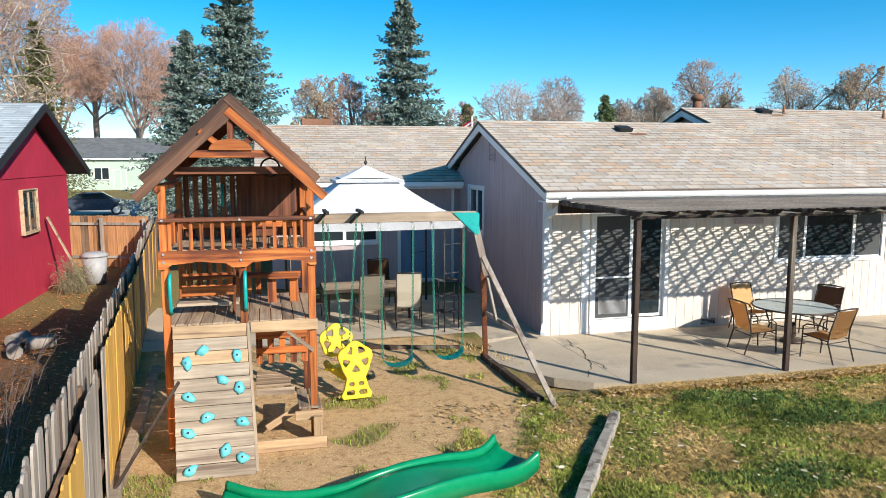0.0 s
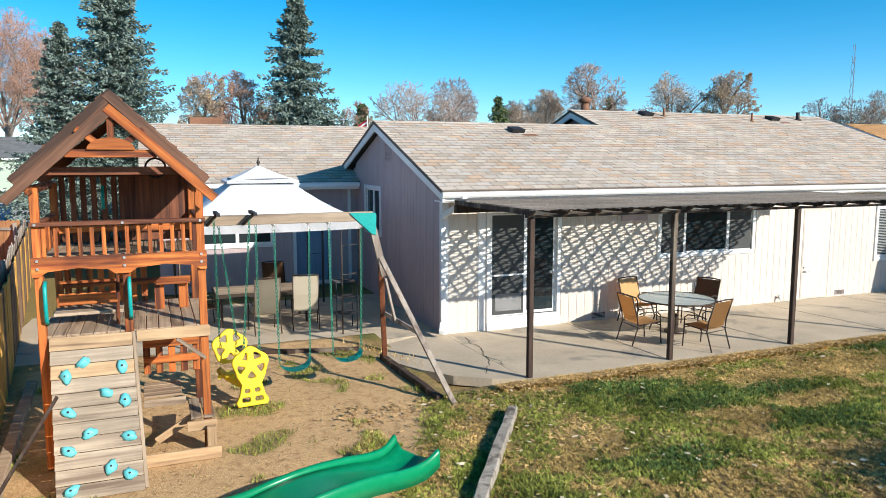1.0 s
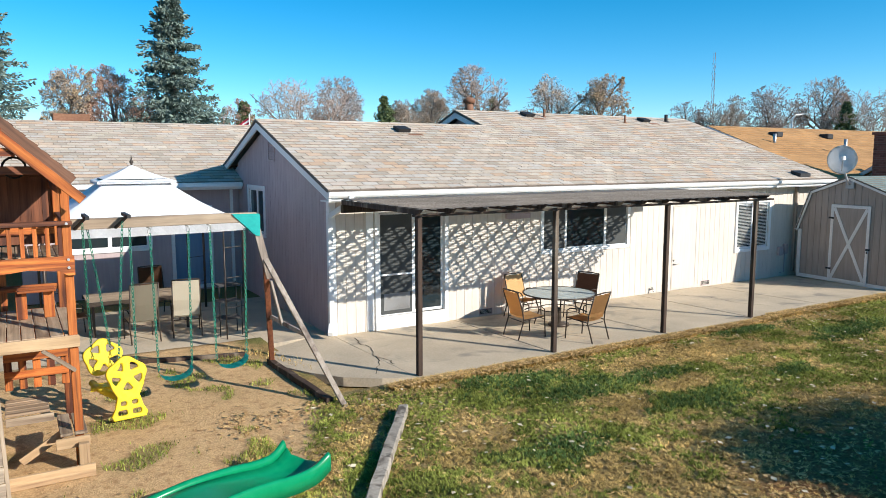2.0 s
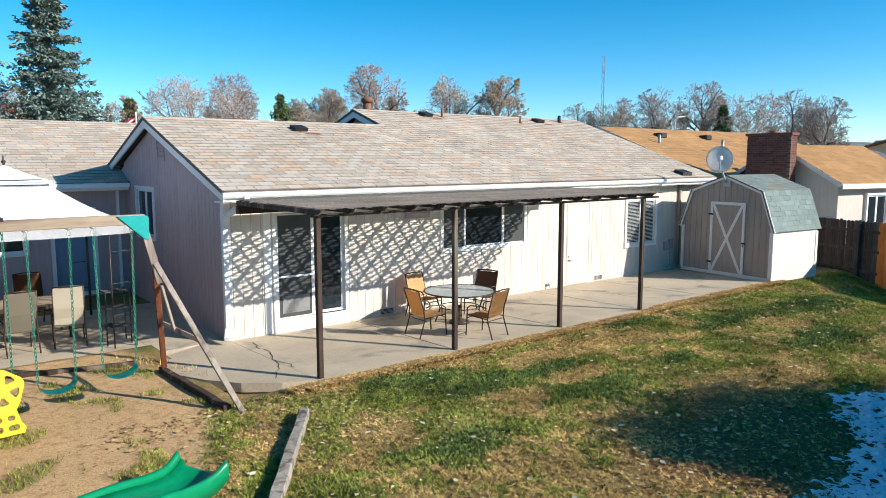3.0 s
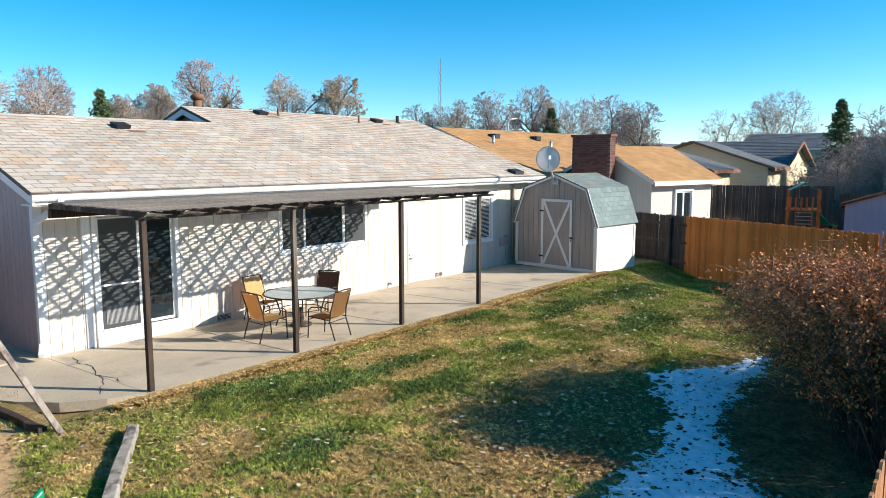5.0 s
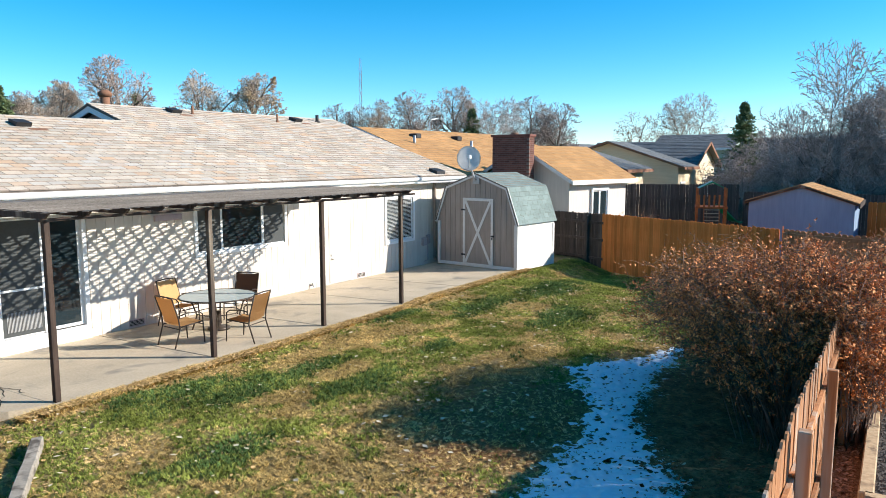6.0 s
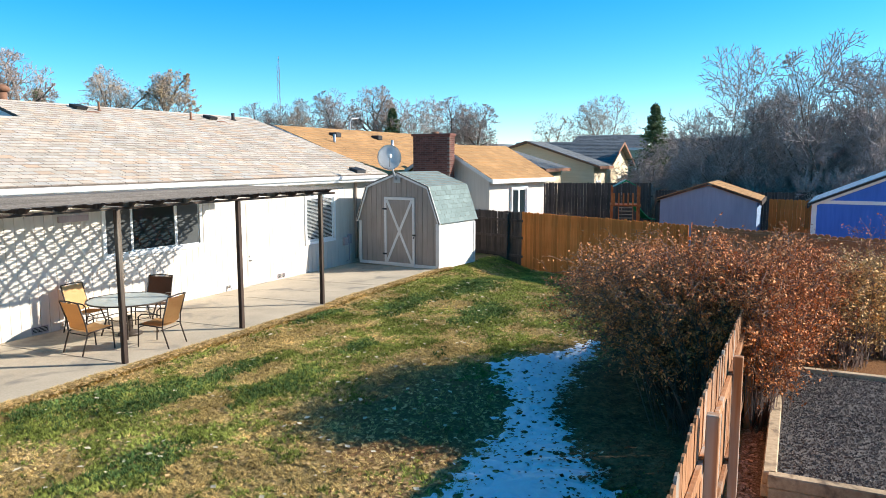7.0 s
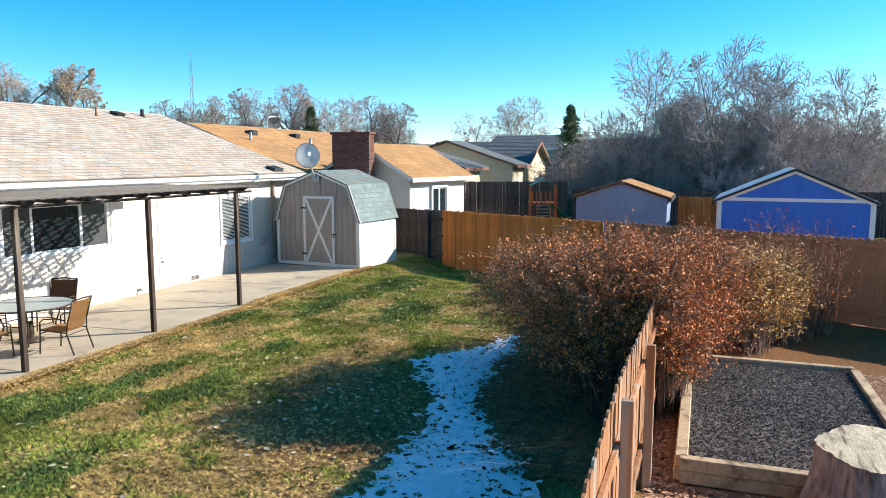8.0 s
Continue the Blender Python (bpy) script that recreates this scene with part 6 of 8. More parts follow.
place_chairs(sling_chair(M["sling"], M["metal_brown"], label="bronze metal patio chair with a tan sling seat", group="chairs round the patio table"),
             [(3.27, -2.15, -93), (4.05, -2.98, 12), (4.3, -0.72, 186)])
# a tan sling seen on its shaded side, painted dark brown
place_chairs(sling_chair(M["sling_dark"], M["metal_brown"], label="bronze metal patio chair with a dark brown sling", group="chairs round the patio table"),
             [(5.42, -1.30, 112)])
place_chairs(sling_chair(M["sling_cream"], M["metal_brown"], 1.17, "dining_chair", "high-backed cream sling chair under the canopy", "chairs round the outdoor dining table"),
             [(-3.36, 1.66, 5), (-2.48, 1.76, -8)])
place_chairs(sling_chair(M["sling_dark"], M["metal_brown"], 1.10, "dining_chair", "high-backed dark brown sling chair under the canopy", "chairs round the outdoor dining table"),
             [(-4.5, 2.6, -85), (-2.75, 3.75, 184)])


def round_table():
    th = thing("patio_table", "round frosted glass patio table with a bronze metal frame", "table", m=pose(4.42, -1.76, patio_z(-1.76) + 0.006))
    bm = B()
    tube(bm, [(0, 0, 0.685), (0, 0, 0.697)], 0.75, 40)
    part("tabletop", bm, M["table_glass"], th, "frosted pale green glass top")
    bm = B()
    tube(bm, [(0.755 * math.cos(q), 0.755 * math.sin(q), 0.69) for q in [2 * math.pi * k / 40 for k in range(41)]], 0.017, 7, False)
    part("rim", bm, M["metal_brown"], th)
    for k in range(4):
        a = math.pi / 4 + k * math.pi / 2
        c, s = math.cos(a), math.sin(a)
        bm = B()
        tube(bm, [(0.6 * c, 0.6 * s, 0.68), (0.5 * c, 0.5 * s, 0.55), (0.42 * c, 0.42 * s, 0.3), (0.52 * c, 0.52 * s, 0.0)], 0.016, 7)
        part("leg", bm, M["metal_brown"], th)
    bm = B()
    tube(bm, [(0.43 * math.cos(q), 0.43 * math.sin(q), 0.36) for q in [2 * math.pi * k / 24 for k in range(25)]], 0.01, 6, False)
    part("stretcher_ring", bm, M["metal_brown"], th)
    bm = B()
    tube(bm, [(0, 0, 0.0), (0, 0, 0.05), (0, 0, 0.08), (0, 0, 0.38)], [0.23, 0.22, 0.05, 0.035], 14)
    part("umbrella_base", bm, M["metal_brown"], th)


round_table()


def dining_table():
    th = thing("dining_table", "rectangular outdoor dining table with grey slatted top", "table", m=pose(-3.25, 2.72, patio_z(2.72) + 0.002))
    for k in range(7):
        bm = B()
        box(bm, -1.0, 1.0, -0.5 + k * 0.145, -0.36 + k * 0.145, 0.70, 0.725, 0.004)
        part("table_slat", bm, M["grey_wood"], th)
    bm = B()
    box(bm, -1.02, 1.02, -0.52, -0.505, 0.64, 0.73)
    part("apron", bm, M["metal_brown"], th)
    bm = B()
    box(bm, -1.02, 1.02, 0.517, 0.532, 0.64, 0.73)
    part("apron", bm, M["metal_brown"], th)
    for x in (-0.9, 0.9):
        for y in (-0.42, 0.42):
            bm = B()
            bar(bm, (x, y, 0), (x, y, 0.7), 0.05, 0.05, (0, 1, 0))
            part("leg", bm, M["metal_brown"], th)


dining_table()


def grill():
    th = thing("bar_rack", "black metal rack beside the dining set", "rack", m=pose(-1.75, 1.25, patio_z(1.25)))
    for x in (-0.22, 0.22):
        for y in (-0.2, 0.2):
            bm = B()
            tube(bm, [(x, y, 0), (x, y, 1.05)], 0.012, 6)
            part("leg", bm, M["black_trim"], th)
    for z in (0.35, 0.7, 1.03):
        bm = B()
        for k in range(9):
            y = -0.2 + 0.05 * k
            tube(bm, [(-0.22, y, z), (0.22, y, z)], 0.008, 5)
        tube(bm, [(-0.22, -0.2, z), (-0.22, 0.2, z)], 0.01, 5)
        tube(bm, [(0.22, -0.2, z), (0.22, 0.2, z)], 0.01, 5)
        part("shelf", bm, M["black_trim"], th)


grill()


# ---- timbers, planter, stump ----
def timber(name, a, b, w, h, mat, label):
    bm = B()
    a, b = Vector((*a, h / 2 - 0.02)), Vector((*b, h / 2 - 0.02))
    n = 10
    d = (b - a)
    s = Vector((d.y, -d.x, 0)).normalized()
    rings = []
    r = random.Random(int(a.x * 50))
    for k in range(n + 1):
        c = a + d * k / n + s * r.uniform(-0.008, 0.008)
        rings.append([bm.verts.new(c + s * (u * w / 2 + r.uniform(-0.004, 0.004)) + Vector((0, 0, v * h / 2 + r.uniform(-0.004, 0.004)))) for u, v in ((-1, -1), (1, -1), (1, 0.8), (0.85, 1), (-0.85, 1), (-1, 0.8))])
    for p, q in zip(rings, rings[1:]):
        for k in range(6):
            bm.faces.new((p[k], p[(k + 1) % 6], q[(k + 1) % 6], q[k]))
    bm.faces.new(rings[0][::-1])
    bm.faces.new(rings[-1])
    bmesh.ops.recalc_face_normals(bm, faces=bm.faces)
    return single(name, bm, M[mat], label, "timber", "garden edging timbers")


timber("edging_timber", (-0.89, -4.76), (-2.83, -7.60), 0.14, 0.145, "timber_grey", "weathered grey landscape timber at the lawn edge")
timber("edging_timber", (-1.72, -1.35), (-1.62, -3.85), 0.11, 0.10, "brownwood", "dark timber edging the bare play area")
# dark bar laid where only a strip of shadow falls
timber("edging_timber", (-4.3, 0.02), (-1.95, -0.62), 0.1, 0.07, "brownwood", "dark timber along the patio slab")
timber("edging_timber", (-7.05, -6.0), (-7.3, -0.8), 0.14, 0.12, "grey_wood", "old board lying at the foot of the fence")


def planter():
    th = thing("raised_bed", "timber-edged raised bed filled with dark gravel", "planter")
    x0, x1, y0, y1, h = 2.45, 6.75, -15.65, -13.32, 0.28
    for a, b in (((x0, y1), (x1, y1)), ((x0, y0), (x1 - 0.1, y0)), ((x0, y0), (x0, y1)), ((x1, y0), (x1, y1))):
        for z in (0.07, 0.21):
            bm = B()
            e = 0.0 if z < 0.1 else 0.01
            bar(bm, (a[0] + e, a[1] - e, z), (b[0] - e, b[1] + e, z), 0.135, 0.135, bev=0.012)
            part("edge_timber", bm, M["timber"], th)
    bm = B()
    box(bm, x0 + 0.07, x1 - 0.07, y0 + 0.07, y1 - 0.07, 0.0, 0.215)
    part("fill", bm, M["gravel"], th)
    r = random.Random(21)
    verts, faces = [], []
    for _ in range(15000):
        c = Vector((r.uniform(x0 + 0.08, x1 - 0.08), r.uniform(y0 + 0.08, y1 - 0.08), 0.215 + r.uniform(0, 0.012)))
        s = r.uniform(0.007, 0.018)
        q = Matrix.Rotation(r.uniform(0, 6.28), 3, Vector((r.gauss(0, 1), r.gauss(0, 1), r.gauss(0, 1))).normalized())
        k = len(verts)
        verts += [c + q @ Vector(v) * s for v in ((1, 0, 0), (-0.5, 0.8, 0), (-0.5, -0.8, 0), (0, 0, 0.9), (0, 0, -0.8))]
        faces += [(k, k + 1, k + 3), (k + 1, k + 2, k + 3), (k + 2, k, k + 3), (k + 1, k, k + 4), (k + 2, k + 1, k + 4), (k, k + 2, k + 4)]
    tagged(part("gravel", raw_mesh("gravel", verts, faces, M["gravel"]), None, th), "dark crushed gravel", kind="stuff")


planter()


def stump(name, x, y, r0, h, label, seed):
    r = random.Random(seed)
    th = thing(name, label, "stump", m=pose(x, y, 0))
    n = 96
    ang = [2 * math.pi * k / n for k in range(n)]
    lob = [1 + 0.08 * math.sin(2 * q + seed) + 0.05 * math.sin(5 * q) for q in ang]
    tilt = lambda q, s: 0.03 * s * math.sin(q + 1)

    def rim(q, k, s, z):
        # deep upright furrows in the bark
        f = 1 + 0.05 * noise.noise((math.cos(q) * 7, math.sin(q) * 7, z * 1.6 + seed)) + 0.045 * noise.noise((math.cos(q) * 16, math.sin(q) * 16, z * 3))
        rr = r0 * s * lob[k] * f
        return (rr * math.cos(q), rr * math.sin(q), z + (tilt(q, s) if z > 0.5 * h else 0))
    bm = B()
    rings = []
    steps = 14
    for i in range(steps + 1):
        z = -0.05 + (h + 0.05) * i / steps
        s = 1.0 + 0.42 * (1 - i / steps) ** 2.2
        rings.append([bm.verts.new(rim(ang[k], k, s, z)) for k in range(n)])
    for a, b in zip(rings, rings[1:]):
        for k in range(n):
            bm.faces.new((a[k], a[(k + 1) % n], b[(k + 1) % n], b[k]))
    part("bark", bm, M["stump_bark"], th, "dark furrowed bark")
    bm = B()
    c = bm.verts.new((0, 0, h + 0.01))
    last = None
    for s in (0.35, 0.7, 0.998):
        ring = []
        for k, q in enumerate(ang):
            p = rim(q, k, s, h)
            ring.append(bm.verts.new((p[0], p[1], p[2] + 0.006 + 0.007 * noise.noise((p[0] * 9, p[1] * 9, 3)))))
        for k in range(n):
            if last is None:
                bm.faces.new((c, ring[k], ring[(k + 1) % n]))
            else:
                bm.faces.new((last[k], ring[k], ring[(k + 1) % n], last[(k + 1) % n]))
        last = ring
    part("cut_face", bm, M["stump_top"], th, "pale weathered saw-cut face")


stump("tree_stump", 1.98, -15.05, 0.52, 0.78, "large sawn tree stump with pale cut face", 3)
stump("tree_stump", 3.3, -15.75, 0.3, 0.6, "smaller sawn stump behind the large one", 8)


# ---- snow in the fence's shade ----
def snow():
    step = 0.03
    xs, ys = np.arange(-1.2, 8.0, step), np.arange(-12.75, -8.6, step)
    idx, verts, faces = {}, [], []
    # middle line and half width of the drift, from west to east
    mid = [(-1.0, -11.55, 0.95), (0.9, -11.2, 0.95), (2.3, -10.95, 0.75), (3.2, -10.65, 0.55), (3.9, -10.4, 0.45), (4.8, -10.05, 0.62), (5.6, -9.7, 0.78), (6.3, -9.8, 0.65), (7.2, -10.1, 0.25)]
    mx, my, mw = [q[0] for q in mid], [q[1] for q in mid], [q[2] for q in mid]
    for i, x in enumerate(xs):
        c, w = float(np.interp(x, mx, my)), float(np.interp(x, mx, mw))
        for j, y in enumerate(ys):
            d = w - abs(y - c)
            if d < -0.5:
                continue
            e = d + 0.26 * noise.noise((x * 1.6, y * 1.6, 2)) + 0.2 * noise.noise((x * 5, y * 5, 3)) + 0.2 * noise.noise((x * 11, y * 11, 8))
            hole = noise.noise((x * 7, y * 7, 11)) + 0.55 * noise.noise((x * 17, y * 17, 5))
            if e > 0 and hole < 0.36 + 0.5 * e:
                z = 0.010 + 0.05 * min(1, e * 2.0) * min(1.0, 0.4 + 0.5 * e + 0.36 - hole) + 0.016 * noise.noise((x * 9, y * 9, 1)) + 0.014 * noise.noise((x * 19, y * 19, 1))
                idx[(i, j)] = len(verts)
                verts.append((float(x), float(y), max(z, 0.004)))
    for i in range(len(xs) - 1):
        for j in range(len(ys) - 1):
            q = [idx.get(p) for p in ((i, j), (i + 1, j), (i + 1, j + 1), (i, j + 1))]
            q = [k for k in q if k is not None]
            if len(q) >= 3:
                faces.append(tuple(q))
    ob = new("snow", raw_mesh("snow", verts, faces, M["snow"], True))
    tagged(ob, "patchy old snow lying in the fence's shade", "snow", kind="stuff")


snow()


# ---- red house and the side yard ----
def red_house():
    th = thing("red_house", "dark red neighbour house with black eaves and grey shingles", "house")
    xf, ya, yb, yc = -11.3, 3.2, 10.75, 7.1
    bm = B()
    slab(bm, [(ya, -0.1), (yb, -0.1), (yb, 3.2), (yc, 4.72), (ya, 3.2)], "x", xf - 9, xf)
    part("wall", bm, M["red"], th)
    bm = B()
    bar(bm, (xf + 0.01, ya, 3.1), (xf + 0.01, yb, 3.1), 0.02, 0.03)
    part("belt_trim", bm, M["red"], th)
    rz = lambda y: 4.95 - 0.40 * abs(y - yc)
    for s in (-1, 1):
        ye = yc + s * 4.4
        bm = B()
        roof_deck(bm, [(xf - 9, yc, rz(yc)), (xf + 0.5, yc, rz(yc)), (xf + 0.5, ye, rz(ye)), (xf - 9, ye, rz(ye))], 0.1)
        roof = part("roof", bm, M["black_trim"], th)
        v, f = shingle_plane(lambda y: xf - 8.9, lambda y: xf + 0.5, ye, yc, lambda y: rz(y) + 0.004, course=0.16, tab=0.33, seed=31)
        tagged(part("shingles", raw_mesh("shingles", v, f, M["shingle_blue"]), None, roof), "grey-blue asphalt shingles", kind="stuff")
        bm = B()
        bar(bm, (xf + 0.5, yc, rz(yc) - 0.09), (xf + 0.5, ye, rz(ye) - 0.09), 0.04, 0.2, (0, 0, 1))
        part("rake_board", bm, M["black_trim"], th)
    w = window(th, "window", "y", xf + 0.06, 1, 6.27, 7.44, 1.70, 2.77, (0.5,), 0.03, "tan framed window in the red wall", mat="timber")
    return th


red_house()


def trash_bin(x, y, mat, lid, label, h=0.95, w=0.32):
    th = thing("trash_bin", label, "bin", m=pose(x, y, 0, 0, 0, 20))
    bm = B()
    lo = [bm.verts.new((w * 0.8 * math.cos(q), w * 0.8 * math.sin(q), 0)) for q in [2 * math.pi * k / 16 for k in range(16)]]
    hi = [bm.verts.new((w * math.cos(q), w * math.sin(q), h)) for q in [2 * math.pi * k / 16 for k in range(16)]]
    bm.faces.new(lo[::-1])
    bm.faces.new(hi)
    for k in range(16):
        bm.faces.new((lo[k], lo[(k + 1) % 16], hi[(k + 1) % 16], hi[k])).smooth = True
    part("body", bm, mat, th)
    bm = B()
    tube(bm, [(0, 0, h), (0, 0, h + 0.05), (0, 0, h + 0.12), (0, 0, h + 0.14)], [w * 1.1, w * 1.1, w * 0.8, w * 0.3], 16)
    part("lid", bm, lid, th)


trash_bin(-10.25, 8.9, M["plastic_grey"], M["plastic_grey"], "grey plastic bin with a lid beside the red house", 0.78, 0.34)


def leaning_board(a, b, w, t, mat, label, name="leaning_board"):
    bm = B()
    bar(bm, a, b, w, t, (1, 0, 0), 0.003)
    return single(name, bm, M[mat], label, "board")


leaning_board((-10.35, 8.2, 0.0), (-11.2, 8.1, 2.0), 0.14, 0.03, "timber", "pale board leaning on the red wall")
leaning_board((-7.1, -5.6, 0.03), (-6.45, -4.95, 1.02), 0.045, 0.03, "brownwood", "thin dark pole leaning on the climbing wall", "leaning_pole")
for k, (x, y, a, l) in enumerate(((-9.6, 1.2, 20, 0.5), (-10.1, 1.6, 70, 0.42), (-9.9, 0.7, 110, 0.36))):
    bm = B()
    tube(bm, [(-l / 2, 0, 0.13), (l / 2, 0, 0.14)], 0.13, 12)
    single("log", bm, M["bark_pale"], "sawn log lying in the side yard", "log", "logs in the side yard", m=pose(x, y, 0, 0, 0, a))
for k, (x, y, s) in enumerate(((8.9, -14.2, 0.14), (9.6, -14.9, 0.11), (8.4, -13.7, 0.12))):
    bm = B()
    bmesh.ops.create_icosphere(bm, subdivisions=2, radius=s)
    for v in bm.verts:
        v.co *= 1 + 0.3 * noise.noise(v.co * 6 + Vector((k, 0, 0)))
        v.co.z *= 0.6
    single("stone", bm, M["stone"], "rounded grey garden stone on bare soil", "stone", "stones in the neighbouring garden", m=pose(x, y, 0.05))
# ---- neighbouring houses ----
def gable_house(name, label, cx, cy, rot, L, W, eave, ridge, wall, roof_mat, over=0.4, openings=(), trim="trim", cat="house", course=0.22, tab=0.45, rake=0.18):
    """A gabled building, its ridge along its own x. openings: (side, from, to, z0, z1, kind) on the sides s, n, w, e."""
    th = thing(name, label, cat, m=pose(cx, cy, 0, 0, 0, rot))
    bm = B()
    slab(bm, [(-W, -0.1), (W, -0.1), (W, eave), (0, ridge - 0.12), (-W, eave)], "x", -L, L)
    part("wall", bm, M[wall], th)
    k = (ridge - eave) / W
    rz = lambda y: ridge - k * abs(y)
    for s in (-1, 1):
        ye = s * (W + over)
        bm = B()
        roof_deck(bm, [(-L - over, 0, rz(0)), (L + over, 0, rz(0)), (L + over, ye, rz(ye)), (-L - over, ye, rz(ye))], 0.09)
        r = part("roof", bm, M[roof_mat], th)
        v, f = shingle_plane(lambda y: -L - over, lambda y: L + over, ye, 0, lambda y: rz(y) + 0.004, course, tab, seed=int(abs(cx)) + 3)
        tagged(part("shingles", raw_mesh("shingles", v, f, M[roof_mat]), None, r), kind="stuff")
        bm = B()
        box(bm, -L - over, L + over, *sorted((ye, ye + s * 0.05)), rz(ye) - 0.17, rz(ye) - 0.01)
        part("gutter", bm, M[trim], th)
        for x in (-L - over, L + over):
            bm = B()
            bar(bm, (x, 0, rz(0) - 0.01 - rake / 2), (x, ye, rz(ye) - 0.01 - rake / 2), 0.04, rake)
            part("rake_board", bm, M[trim], th)
    for side, a, b, z0, z1, kind in openings:
        axis = "x" if side in "sn" else "y"
        out = -1 if side in "sw" else 1
        face = (W if axis == "x" else L) * out
        if kind == "window":
            window(th, "window", axis, face + out * 0.06, out, a, b, z0, z1, (0.5,), 0.08)
        else:
            d = part("door" if kind == "door" else "garage_door", frame_ring(axis, face, face + out * 0.04, a, b, z0, z1, 0.1), M["trim"], th)
            bm = B()
            pane_box(bm, axis, face + out * 0.015, a + 0.1, b - 0.1, z0 + 0.05, z1 - 0.1, 0.02)
            part("door_leaf", bm, M[wall], d)
    return th


gable_house("neighbour_house", "neighbour house with an ochre shingle roof", 24.6, 5.4, 0, 6.6, 5.0, 2.9, 4.78, "siding_shade", "shingle_orange")
nb = gable_house("neighbour_house", "low house extension with ochre roof and white walls", 21.5, -1.61, -12, 1.95, 2.07, 2.88, 3.98, "siding", "shingle_orange", 0.3, trim="shed_trim", rake=0.12,
                 openings=[("s", -0.5, 0.5, 0.3, 2.3, "window")])


def chimney():
    th = thing("brick_chimney", "broad dark red brick chimney with a capped top", "chimney")
    x0, x1, y0, y1, z1 = 18.55, 18.98, -1.90, -0.38, 4.34
    bm = B()
    box(bm, x0 + 0.008, x1 - 0.008, y0 + 0.008, y1 - 0.008, 0, z1 - 0.02)
    part("core", bm, M["mortar"], th)
    verts, faces = [], []

    def brick(a, b):
        k = len(verts)
        verts.extend([(a[0], a[1], a[2]), (b[0], a[1], a[2]), (b[0], b[1], a[2]), (a[0], b[1], a[2]), (a[0], a[1], b[2]), (b[0], a[1], b[2]), (b[0], b[1], b[2]), (a[0], b[1], b[2])])
        faces.extend([tuple(k + i for i in q) for q in ((3, 2, 1, 0), (4, 5, 6, 7), (0, 1, 5, 4), (1, 2, 6, 5), (2, 3, 7, 6), (3, 0, 4, 7))])
    z, row = 1.6, 0
    while z < z1 - 0.06:
        y = y0 + (0.1 if row % 2 else 0)
        while y < y1 - 0.03:
            q = min(y + 0.2, y1)
            brick((x0, y, z), (x0 + 0.03, q - 0.01, z + 0.062))
            brick((x1 - 0.03, y, z), (x1, q - 0.01, z + 0.062))
            y = q
        x = x0 + (0.1 if row % 2 else 0)
        while x < x1 - 0.03:
            q = min(x + 0.2, x1)
            brick((x, y0, z), (q - 0.01, y0 + 0.03, z + 0.062))
            x = q
        z += 0.073
        row += 1
    tagged(part("bricks", raw_mesh("bricks", verts, faces, M["brick"]), None, th), "dark red bricks", kind="stuff")
    bm = B()
    box(bm, x0 - 0.05, x1 + 0.05, y0 - 0.05, y1 + 0.05, z1 - 0.06, z1 + 0.03, 0.01)
    part("cap", bm, M["brick"], th)
    bm = B()
    tube(bm, [(18.77, -1.2, z1), (18.77, -1.2, z1 + 0.10)], 0.14, 10)
    part("flue_pot", bm, M["rust"], th)


chimney()
for x, y, z, h in ((21.6, 2.3, 3.7, 0.55), (19.2, 3.6, 4.1, 0.35)):
    bm = B()
    tube(bm, [(x, y, z - 0.2), (x, y, z + h)], 0.06, 8)
    single("roof_pipe", bm, M["steel"], "galvanised vent pipe on the ochre roof", "vent pipe")
for x, y in ((20.4, 4.4), (23.6, 4.3), (21.2, -0.6)):
    zb = 4.78 - 0.376 * abs(y - 5.4) if y > 1 else 3.85
    bm = B()
    box(bm, x - 0.2, x + 0.2, y - 0.2, y + 0.2, zb - 0.05, zb + 0.16, 0.03)
    single("roof_box_vent", bm, M["black_trim"], "low black vent box on the ochre roof", "roof vent")

gable_house("neighbour_house", "house with a dark grey shingle roof and rust-red rakes", 30.9, 1.7, 0, 1.75, 3.45, 3.09, 4.08, "yellow_siding", "shingle_dark", trim="rust", rake=0.1)
gable_house("neighbour_house", "cream house with a shallow grey gable roof", 36.9, 1.2, 0, 1.3, 4.0, 3.18, 4.5, "yellow_siding", "shingle_dark", trim="rust", rake=0.1, openings=[("s", -0.8, 0.2, 0.1, 2.2, "door")])
gable_house("neighbour_house", "cream-yellow house with a rust-edged front gable", 43.3, 1.0, 90, 3.4, 3.1, 3.28, 4.6, "yellow_siding", "shingle_dark", trim="rust", rake=0.16, openings=[("w", -1.2, 0.2, 0.9, 2.2, "window")])
gable_house("neighbour_house", "pale green two-storey house with a grey roof", 57.8, 1.2, 90, 2.9, 3.2, 4.45, 5.5, "green_siding", "shingle_dark", rake=0.1, openings=[("w", -1.8, -0.8, 2.4, 3.8, "window"), ("w", 0.6, 1.6, 2.4, 3.8, "window")])
gable_house("neighbour_house", "far house with a dark roof among the trees", 62.0, 13.0, 0, 5.0, 4.0, 3.4, 4.9, "siding", "shingle_dark", rake=0.1)
gable_house("neighbour_house", "brown-roofed house behind the bare trees", 55.0, -9.0, 75, 6.0, 4.0, 3.0, 5.1, "yellow_siding", "brownwood", openings=[("w", -1.2, 0.2, 0.9, 2.2, "window")])
gable_house("neighbour_house", "far low house with a dark roof behind bare trees", 62.0, -22.0, 20, 7.0, 4.6, 2.9, 5.2, "siding", "shingle_dark", openings=[("w", -2.6, -1.4, 1.0, 2.2, "window")])
